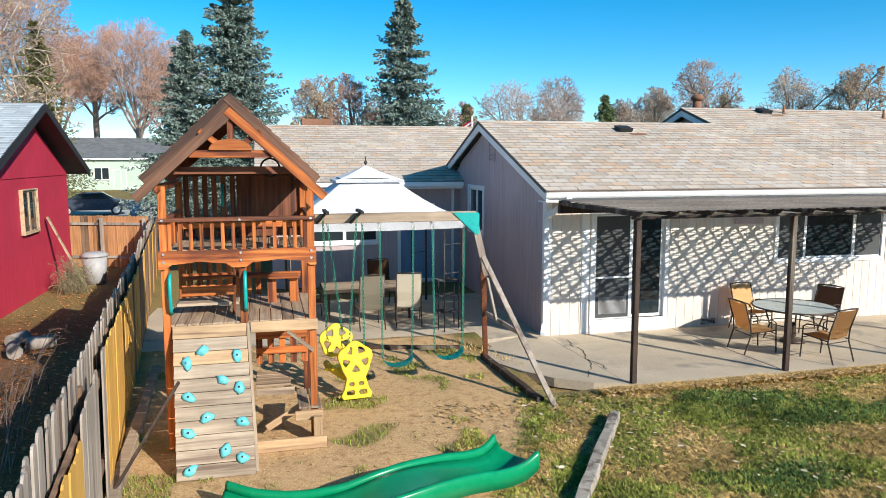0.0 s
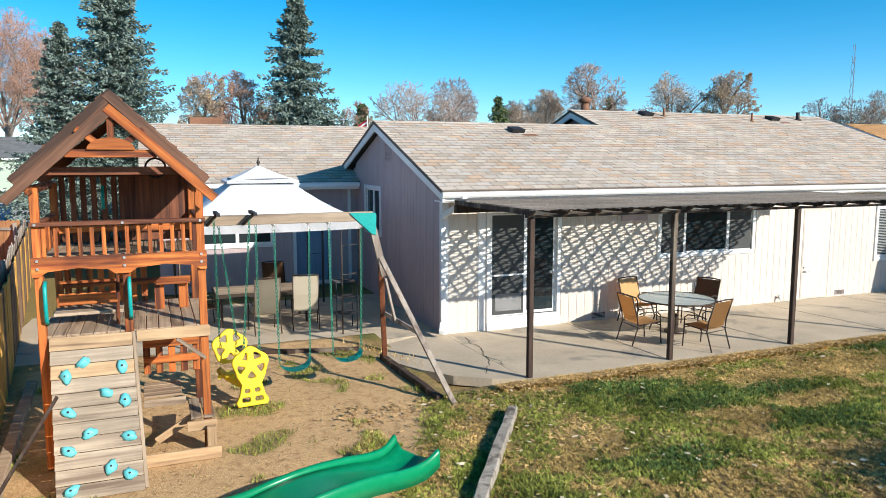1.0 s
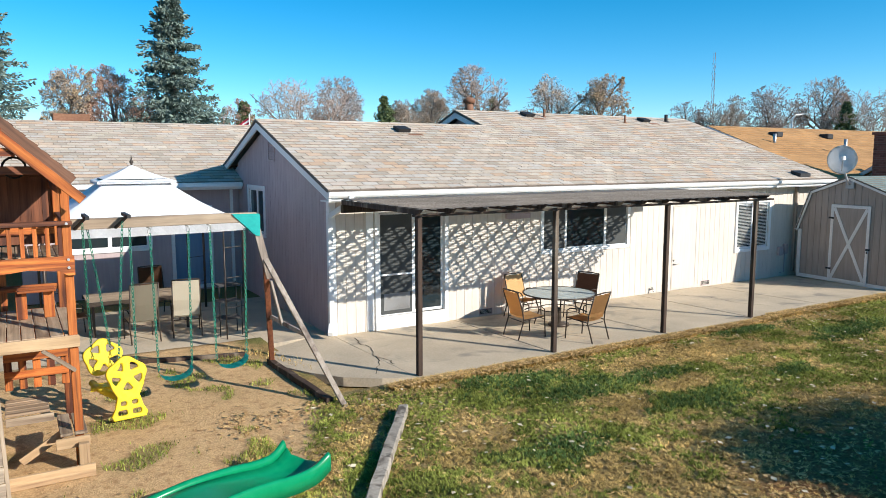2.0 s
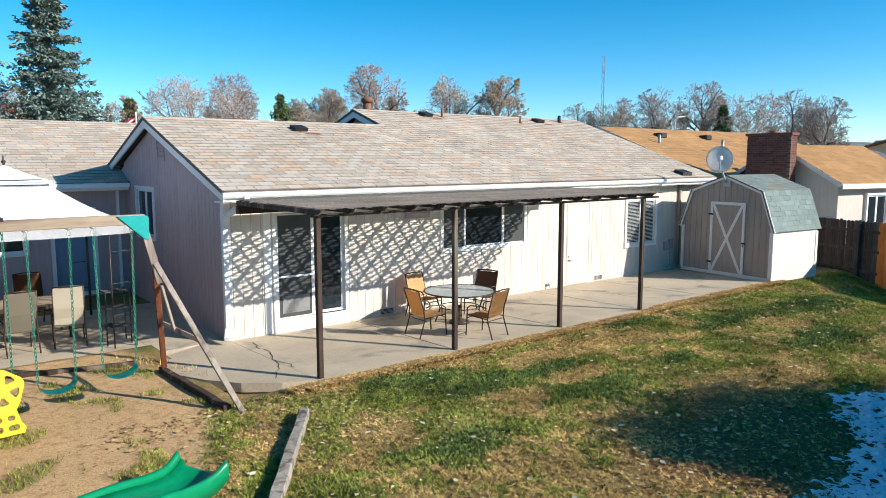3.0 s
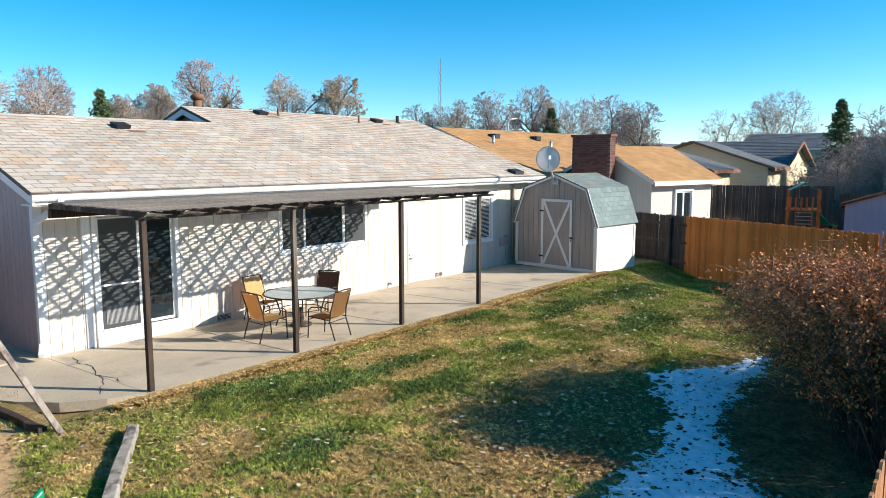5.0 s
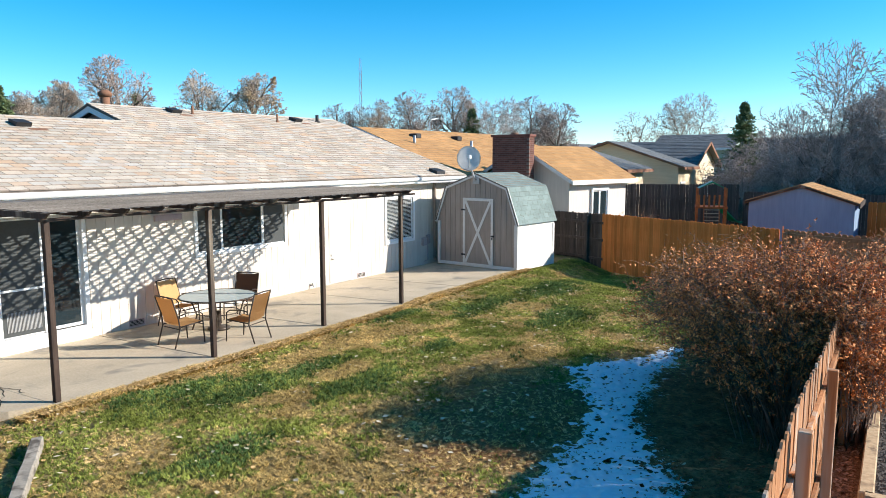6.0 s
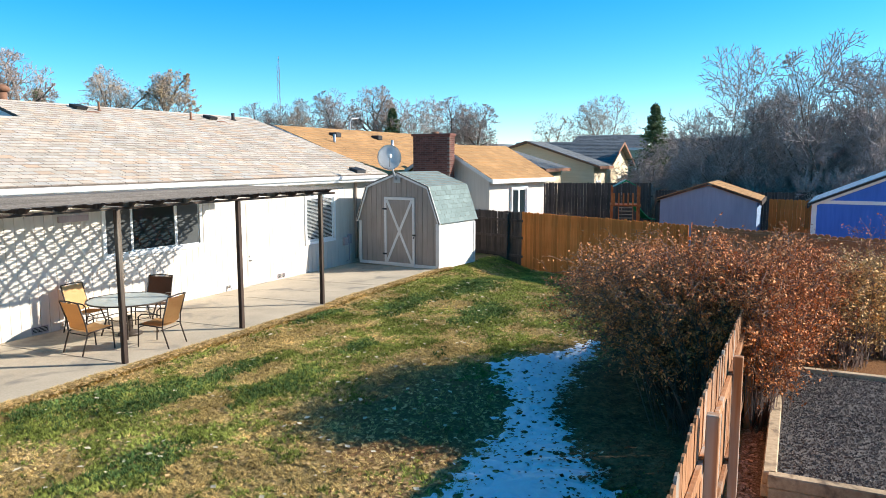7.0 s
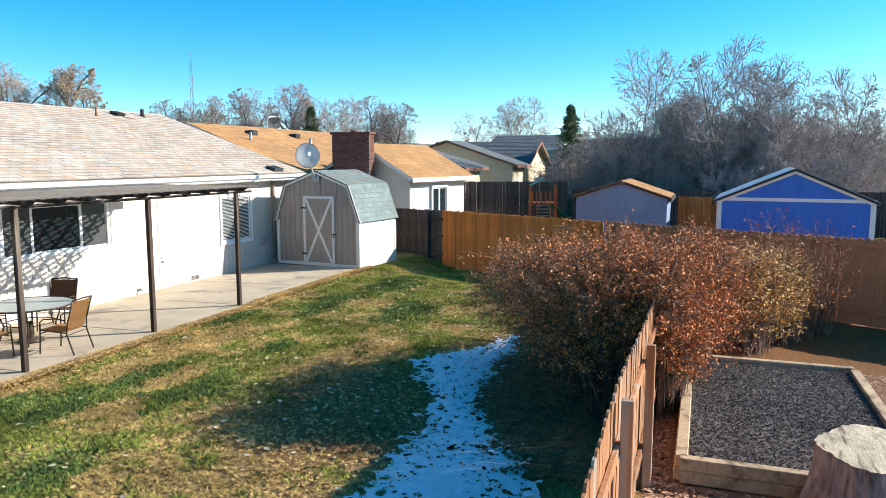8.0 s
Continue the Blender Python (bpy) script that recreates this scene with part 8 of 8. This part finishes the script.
sp = conifer("blue_spruce", 12.6, 4.3, "spruce", "tall blue spruce behind the house", 51, 46, 18, 0.36, fill=7, tuft=0.165)
put_conifer(sp, -6.6, 20.5, 1.0, 0, False)
sp2 = conifer("blue_spruce", 11.0, 4.2, "spruce", "slender blue spruce behind the house roof", 52, 36, 17, 0.36, fill=7, tuft=0.165)
put_conifer(sp2, 0.95, 20.0, 1.0, 0, False)
put_conifer(sp2, -8.6, 20.3, 0.83, 100)
pn = conifer("pine_tree", 9.0, 3.4, "pine", "dark green conifer beyond the roofs", 53, 34, 12)
put_conifer(pn, 21.2, 40.4, 0.98, 0, False)
for x, y, s, a in ((46.4, 16.8, 0.86, 80), (41.8, -5.0, 0.78, 10), (-2.6, 33.0, 0.72, 30), (5.4, 25.1, 0.74, 120), (30.0, 37.5, 0.98, 40)):
    put_conifer(pn, x, y, s, a)
yc = conifer("conifer", 13.0, 3.6, "juniper", "yellow-green conifer behind the red house", 54, 44, 12, 0.1)
put_conifer(yc, -21.6, 46.8, 1.08, 0, False)
# ---- the big shrub over the south fence ----
def shrub(name, label, seed, base, lobes, stems, leaf_mat, stem_mat, leaf=0.022, twigs=7, per=9, cat="shrub", arch=0.12):
    """Arching stems from the base into lobes (centre, radii), with twigs and small leaves."""
    r = random.Random(seed)
    th = thing(name, label, cat)
    sv, sf, lv, lf = [], [], [], []

    def cane(p, q, rise, r0, n=5):
        pts = []
        for k in range(n + 1):
            t = k / n
            pts.append(p.lerp(q, t) + Vector((0, 0, rise * math.sin(math.pi * t))) + Vector((r.gauss(0, 0.02), r.gauss(0, 0.02), 0)))
        b = len(sv)
        for i, c in enumerate(pts):
            d = (pts[min(i + 1, n)] - pts[max(i - 1, 0)]).normalized()
            s = d.orthogonal().normalized()
            t = d.cross(s)
            rr = r0 * (1 - 0.75 * i / n)
            sv.extend([c + s * rr, c - s * rr * 0.5 + t * rr * 0.87, c - s * rr * 0.5 - t * rr * 0.87])
        for i in range(n):
            for k in range(3):
                a, c = b + i * 3 + k, b + i * 3 + (k + 1) % 3
                sf.append((a, c, c + 3, a + 3))
        return pts

    for i in range(stems):
        c, rad = lobes[min(len(lobes) - 1, int(r.random() * len(lobes)))]
        v = Vector((r.gauss(0, 1), r.gauss(0, 1), r.gauss(0.25, 0.8))).normalized() * (r.random() ** 0.33)
        tip = Vector(c) + Vector((v.x * rad[0], v.y * rad[1], v.z * rad[2]))
        tip.z = max(tip.z, 0.12)
        bx = base[i % len(base)]
        root = Vector((bx[0] + r.gauss(0, 0.2), bx[1] + r.gauss(0, 0.14), 0))
        far = (tip - root).length
        if far > 2.4:
            root = root.lerp(Vector((tip.x, tip.y, 0)), 0.2)
        pts = cane(root, tip, arch * far, 0.008)
        for _ in range(twigs):
            t = r.uniform(0.32, 1.0) * (len(pts) - 1)
            k = min(int(t), len(pts) - 2)
            s = pts[k].lerp(pts[k + 1], t - k)
            d = Vector((r.gauss(0, 1), r.gauss(0, 1), r.gauss(0.25, 0.7))).normalized()
            e = s + d * r.uniform(0.16, 0.42)
            e.z = max(e.z, 0.05)
            tw = cane(s, e, 0.03, 0.0042, 2)
            for _ in range(per):
                u = r.random()
                p = tw[0].lerp(tw[2], 0.2 + 0.85 * u) + Vector((r.gauss(0, 0.022), r.gauss(0, 0.022), r.gauss(0, 0.022)))
                a = Vector((r.gauss(0, 1), r.gauss(0, 1), r.gauss(0, 1))).normalized()
                b = a.orthogonal().normalized()
                sz = leaf * r.uniform(0.5, 1.3)
                kk = len(lv)
                lv.extend([p - a * sz, p + b * sz * 0.5, p + a * sz, p - b * sz * 0.5])
                lf.append((kk, kk + 1, kk + 2, kk + 3))
    part("stem_mass", raw_mesh("stem_mass", sv, sf, M[stem_mat]), None, th)
    part("foliage", raw_mesh("leaves", lv, lf, M[leaf_mat]), None, th)
    return th


shrub("hedge_shrub", "large tangled shrub with dry red-brown leaves beside the fence", 61, [(4.4, -12.45), (5.2, -12.5), (6.2, -12.4), (3.7, -12.5), (7.2, -12.4), (5.6, -12.0)],
      [((4.3, -11.7, 1.35), (1.05, 1.1, 0.95)), ((5.3, -11.4, 1.4), (1.35, 1.5, 1.05)), ((6.4, -11.2, 1.1), (1.3, 1.6, 0.85)), ((4.9, -12.5, 1.6), (1.4, 0.7, 0.95)), ((7.6, -11.9, 0.95), (1.3, 1.4, 0.75))],
      1150, "bush_leaf", "bush_stem", 0.023, 9, 9, arch=0.24)
shrub("hedge_shrub", "red-brown shrub hanging over the fence above the raised bed", 62, [(5.4, -13.1), (6.6, -13.15), (7.6, -13.2), (4.6, -13.08)],
      [((5.0, -13.2, 1.45), (1.2, 0.5, 0.95)), ((6.4, -13.5, 1.4), (1.3, 0.75, 1.05)), ((7.4, -13.5, 1.3), (0.9, 0.6, 0.9)), ((4.2, -13.05, 1.35), (0.7, 0.3, 0.6)), ((5.2, -13.35, 0.9), (1.3, 0.35, 0.6)), ((7.0, -13.7, 0.75), (1.2, 0.6, 0.5))],
      640, "bush_leaf", "bush_stem", 0.023, 9, 9, arch=0.26)
shrub("hedge_shrub", "thin upright shrub with few dry leaves by the red fence", 67, [(9.6, -15.2), (10.2, -15.6)],
      [((10.0, -15.6, 1.35), (1.0, 0.7, 0.85)), ((9.4, -14.6, 1.7), (0.8, 0.6, 0.8))], 110, "bush_leaf", "bush_stem", 0.02, 7, 5)
shrub("dry_grass_clump", "tall straw-coloured ornamental shrub in the neighbouring garden", 63, [(8.4, -14.3), (8.9, -14.5), (9.3, -14.9)],
      [((8.4, -14.2, 1.15), (0.9, 0.7, 0.95)), ((9.3, -14.8, 1.0), (0.8, 0.6, 0.85))], 340, "tan_leaf", "bush_stem", 0.026, arch=0.2)
shrub("dry_weeds", "pale dry weeds beside the grey bin", 64, [(-10.5, 7.2), (-10.3, 7.6)], [((-10.5, 7.3, 0.5), (0.4, 0.45, 0.6))], 60, "weed", "weed", 0.02, 5, 4, "weeds")
shrub("dry_weeds", "withered dark weeds in the side yard", 65, [(-8.8, -3.5), (-9.3, -1.0), (-8.4, -5.5)], [((-8.8, -3.2, 0.3), (0.7, 1.6, 0.4)), ((-9.0, -0.6, 0.3), (0.8, 1.6, 0.4))], 40, "bush_stem", "bush_stem", 0.015, 3, 2, "weeds")
shrub("dry_weeds", "young bare shrub beside the neighbour's white wall", 66, [(20.6, -4.6), (22.2, -5.2)], [((20.6, -4.6, 0.9), (0.5, 0.4, 0.8)), ((22.2, -5.2, 0.9), (0.7, 0.4, 0.9))], 70, "tan_grass", "bush_stem", 0.02, 5, 4, "weeds")


# ---- grass, leaves, chips ----
def scatter(name, label, cat, material, seed, count, region, accept, build):
    r = random.Random(seed)
    verts, faces = [], []
    made = 0
    for _ in range(count * 4):
        if made >= count:
            break
        x, y = r.uniform(region[0], region[1]), r.uniform(region[2], region[3])
        if r.random() < accept(x, y):
            build(r, verts, faces, x, y)
            made += 1
    ob = new(name, raw_mesh(name, verts, faces, M[material]))
    return tagged(ob, label, cat, kind="stuff")


def blade(r, verts, faces, x, y, lo=0.02, hi=0.06, w=0.006):
    h, a = r.uniform(lo, hi), r.uniform(0, 6.283)
    g = ground_dip(x, y)
    bend = r.uniform(0.2, 0.9) * h
    c, s = math.cos(a), math.sin(a)
    q = r.uniform(0, 6.283)
    k = len(verts)
    verts += [(x - c * w, y - s * w, g - 0.005), (x + c * w, y + s * w, g - 0.005), (x + math.cos(q) * bend, y + math.sin(q) * bend, g + h)]
    faces.append((k, k + 1, k + 2))


def dead_leaf(r, verts, faces, x, y, lo=0.018, hi=0.045, z=0.01):
    s, a, t = r.uniform(lo, hi), r.uniform(0, 6.283), r.uniform(-0.5, 0.5)
    c, d = math.cos(a) * s, math.sin(a) * s
    k = len(verts)
    zz = z + r.uniform(0, 0.010) + ground_dip(x, y)
    verts += [(x - c, y - d, zz), (x + d * 0.6, y - c * 0.6, zz + 0.6 * s * abs(t)), (x + c, y + d, zz + s * 0.15), (x - d * 0.6, y + c * 0.6, zz + s * (0.3 - 0.6 * abs(t)))]
    faces.append((k, k + 1, k + 2, k + 3))


def on_lawn(x, y):
    if y > -3.66 + (0.0 if x < 9 else min(0.3, 0.12 * (x - 9))) or y < -12.8 or x > 18.4 + 0.438 * min(0.0, y + 4.6):
        return 0.0
    if 14.7 < x and y > -3.6:
        return 0.0
    return 1.0


def lawn_share(x, y, dry):
    a = on_lawn(x, y)
    if not a or x < -3.4:
        return 0.0
    z = zone(x, y)
    d = dryness(x, y)
    return a * (1 - z[0]) * (1 - 0.75 * z[1]) * (1 - (0.7 if dry else 0.85) * shaded_bare(x, y)) * (d if dry else 1 - d) * (1.0 if x < 8 else 0.6)


def tuft(r, verts, faces, x, y, lo=0.03, hi=0.06, w=0.007, n=6, lay=0.8):
    """One clump of blades joined at its foot, combed to one side."""
    g = ground_dip(x, y) - 0.008
    a0 = r.uniform(0, 6.283)
    k = len(verts)
    verts.append((x, y, g))
    for _ in range(n):
        h, a = r.uniform(lo, hi), a0 + r.gauss(0, 1.3)
        c, s = math.cos(a), math.sin(a)
        far = h * r.uniform(0.3, 1.2) * lay
        px, py = x + r.gauss(0, 0.014), y + r.gauss(0, 0.014)
        b = len(verts)
        verts.extend([(px - s * w, py + c * w, g + h * 0.45), (px + c * far, py + s * far, g + h), (px + s * w, py - c * w, g + h * 0.45)])
        faces.append((k, b, b + 1, b + 2))


def edge_share(x, y):
    e = -3.68 if x < 8.4 else -3.60 if x < 9 else -3.50
    e += 0.05 * noise.noise((x * 2.1, 0, 5)) + 0.03 * noise.noise((x * 7, 0, 2)) + 0.02
    return 0.0 if y > e or x < 0.05 and y > -3.6 else max(0.0, 1 - (e - y) / 0.32)


def lush_share(x, y):
    a = on_lawn(x, y)
    return a * lushness(x, y) * (1 - zone(x, y)[0]) if a and x > -3.2 else 0.0


scatter("lawn_grass", "short green clumps of a patchy lawn", "grass", "grass", 71, 56000, (-3.2, 18.2, -12.8, -3.6), lambda x, y: lawn_share(x, y, False) * (1 - 0.5 * lushness(x, y)), lambda r, v, f, x, y: tuft(r, v, f, x, y, 0.025, 0.055, 0.0052, 6))
scatter("lush_lawn", "deep green thick clumps of lawn grass", "grass", "lush_grass", 70, 25000, (-3.0, 14.6, -11.5, -3.6), lush_share, lambda r, v, f, x, y: tuft(r, v, f, x, y, 0.03, 0.075, 0.0058, 7))
scatter("dry_lawn", "straw-coloured dormant lawn clumps", "grass", "dry_grass", 72, 42000, (-3.2, 18.2, -12.8, -3.6), lambda x, y: lawn_share(x, y, True), lambda r, v, f, x, y: tuft(r, v, f, x, y, 0.018, 0.042, 0.0048, 6, 1.3))


def tuft_share(x, y):
    z = zone(x, y)
    if x > -1.5 or x < -7.3:
        return 0.0
    if -7 < x < -4.7 and y > -4.8:
        return 0.0
    return 0.9 if noise.noise((x * 1.1 + 5, y * 1.4, 1.0)) + 0.5 * noise.noise((x * 2.3, y * 2.3, 9.0)) > 0.26 else 0.006


scatter("dirt_tufts", "scattered green tufts on bare dirt", "grass", "grass", 73, 15000, (-7.2, -1.6, -8.6, -0.6), tuft_share, lambda r, v, f, x, y: blade(r, v, f, x, y, 0.02, 0.065, 0.006))
scatter("edge_weeds", "dry weeds along the slab edge", "grass", "dry_grass", 74, 5000, (-2.6, 12, -4.1, 0.3), lambda x, y: 1.0 if (abs(y + 3.66) < 0.1 and x > -0.2) or (x < -1.2 and abs((y + 0.6) * 0.4 + x + 1.75) < 0.16 and -3.5 < y < 0) else 0.0,
        lambda r, v, f, x, y: blade(r, v, f, x, y, 0.03, 0.10, 0.006))
scatter("fallen_leaves", "fallen tan leaves on the lawn and dirt", "leaves", "leaf", 75, 8500, (-3.4, 14, -11, -3.4), lambda x, y: on_lawn(x, y) * (0.06 + 0.94 * zone(x, y)[1] ** 1.5), lambda r, v, f, x, y: dead_leaf(r, v, f, x, y, 0.016, 0.045))
scatter("edge_grass", "straw-coloured grass and leaves creeping over the slab edge", "grass", "dry_grass", 82, 9000, (-0.6, 15.0, -3.92, -3.40), edge_share, lambda r, v, f, x, y: tuft(r, v, f, x, y, 0.06, 0.10, 0.006, 6, 1.0))
scatter("edge_leaves", "tan leaves heaped along the slab edge", "leaves", "leaf", 83, 7000, (-0.6, 15.0, -4.1, -3.40), edge_share, lambda r, v, f, x, y: dead_leaf(r, v, f, x, y, 0.016, 0.042, 0.062))
scatter("fallen_leaves", "large bleached leaves scattered over the lawn", "leaves", "pale_leaf", 81, 420, (-2.6, 13, -12, -3.5), lambda x, y: on_lawn(x, y), lambda r, v, f, x, y: dead_leaf(r, v, f, x, y, 0.025, 0.055, 0.03))
scatter("fallen_leaves", "pale leaves strewn over the play area", "leaves", "leaf", 76, 700, (-7.0, -1.4, -8.5, 0), lambda x, y: 0.6, lambda r, v, f, x, y: dead_leaf(r, v, f, x, y, 0.01, 0.03))
scatter("bark_mulch", "red-brown bark chips behind the fence", "mulch", "chips", 77, 22000, (-1.0, 7.4, -17, -12.98), lambda x, y: 0.0 if (2.3 < x < 6.9 and -15.8 < y < -13.2) else 1.0, lambda r, v, f, x, y: dead_leaf(r, v, f, x, y, 0.012, 0.034))
scatter("side_yard_litter", "dark leaf litter in the side yard", "leaves", "bush_leaf", 78, 3500, (-11.2, -7.6, -8, 12), lambda x, y: 1.0 if x < -7.55 - 0.105 * (y + 5.4) else 0.0, dead_leaf)


def under_shrub(x, y):
    e = 1 - math.hypot((x - 5.0) / 3.4, (y + 12.0) / 1.75) + 0.3 * noise.noise((x * 2, y * 2, 4))
    return max(0.0, min(1.0, e * 3))


scatter("shrub_litter", "dark brown leaf litter below the shrub", "leaves", "litter", 79, 26000, (1.2, 9, -12.85, -9.9), under_shrub, lambda r, v, f, x, y: dead_leaf(r, v, f, x, y, 0.02, 0.045, 0.03))
scatter("snow_leaves", "dark leaves and stems lying on the snow", "leaves", "litter", 80, 1500, (-1.2, 7.2, -12.7, -9), lambda x, y: 1.0 if noise.noise((x * 1.5, y * 1.5, 7)) > -0.1 else 0.15, lambda r, v, f, x, y: dead_leaf(r, v, f, x, y, 0.012, 0.038, 0.062))
# ---- siding boards, the pieces of the walls ----
board_wall(house, "x", -0.0, -1, 0.11, XE, -0.03, lambda u: 2.70, [(0.94, 2.73, -0.04, 2.52), (5.28, 8.20, 1.25, 2.48), (12.37, 13.99, 0.82, 2.35), (9.77, 10.76, -0.03, 2.29)], M["siding"], gap=0.008, depth=0.018)
board_wall(house, "y", 0.0, -1, 0.11, 6.58, -0.03, lambda u: min(2.80 + 0.338 * (u + 0.3), 2.80 + 0.338 * (8.4 - u)), [(4.22, 5.70, 1.56, 2.87)], M["siding_shade"], gap=0.009, depth=0.018)


def near_shingles():
    """The shingle tabs at the corner of the roof that lies nearest, each a piece of its own."""
    roof = bpy.data.objects[house["roof_name"]]
    n = int((RIDGE_LOW + 0.52) * 1.063 / 0.2)
    step = (RIDGE_LOW + 0.52) / n
    rise = step * SLOPE
    for w in (0.328, 0.158):
        bm = B()
        v = [bm.verts.new(q) for q in ((0, 0, 0.018), (w, 0, 0.018), (w, step * 1.15, rise * 1.15 + 0.003), (0, step * 1.15, rise * 1.15 + 0.003), (0, 0, -0.004), (w, 0, -0.004))]
        for q in ((0, 1, 2, 3), (4, 5, 1, 0), (5, 2, 1), (4, 0, 3)):
            bm.faces.new([v[i] for i in q]).material_index = 0 if len(q) == 4 and q[0] == 0 else 1
        me = mesh_from("shingle", bm, M["shingle_obj"])
        me.materials.append(M["cut_edge"])
        for i in range(n):
            y = -0.52 + i * step
            if y >= NEAR_Y:
                break
            if w > 0.2:
                x = RAKE_X + (0.17 if i % 2 else 0.0)
                while x + w / 2 < NEAR_X:
                    part("shingle", me, None, roof, m=pose(x, y, roof_z(y) + rnd.uniform(0, 0.003)))
                    x += 0.34
            elif i % 2:
                part("shingle", me, None, roof, m=pose(RAKE_X, y, roof_z(y)))
    del house["roof_name"]


near_shingles()
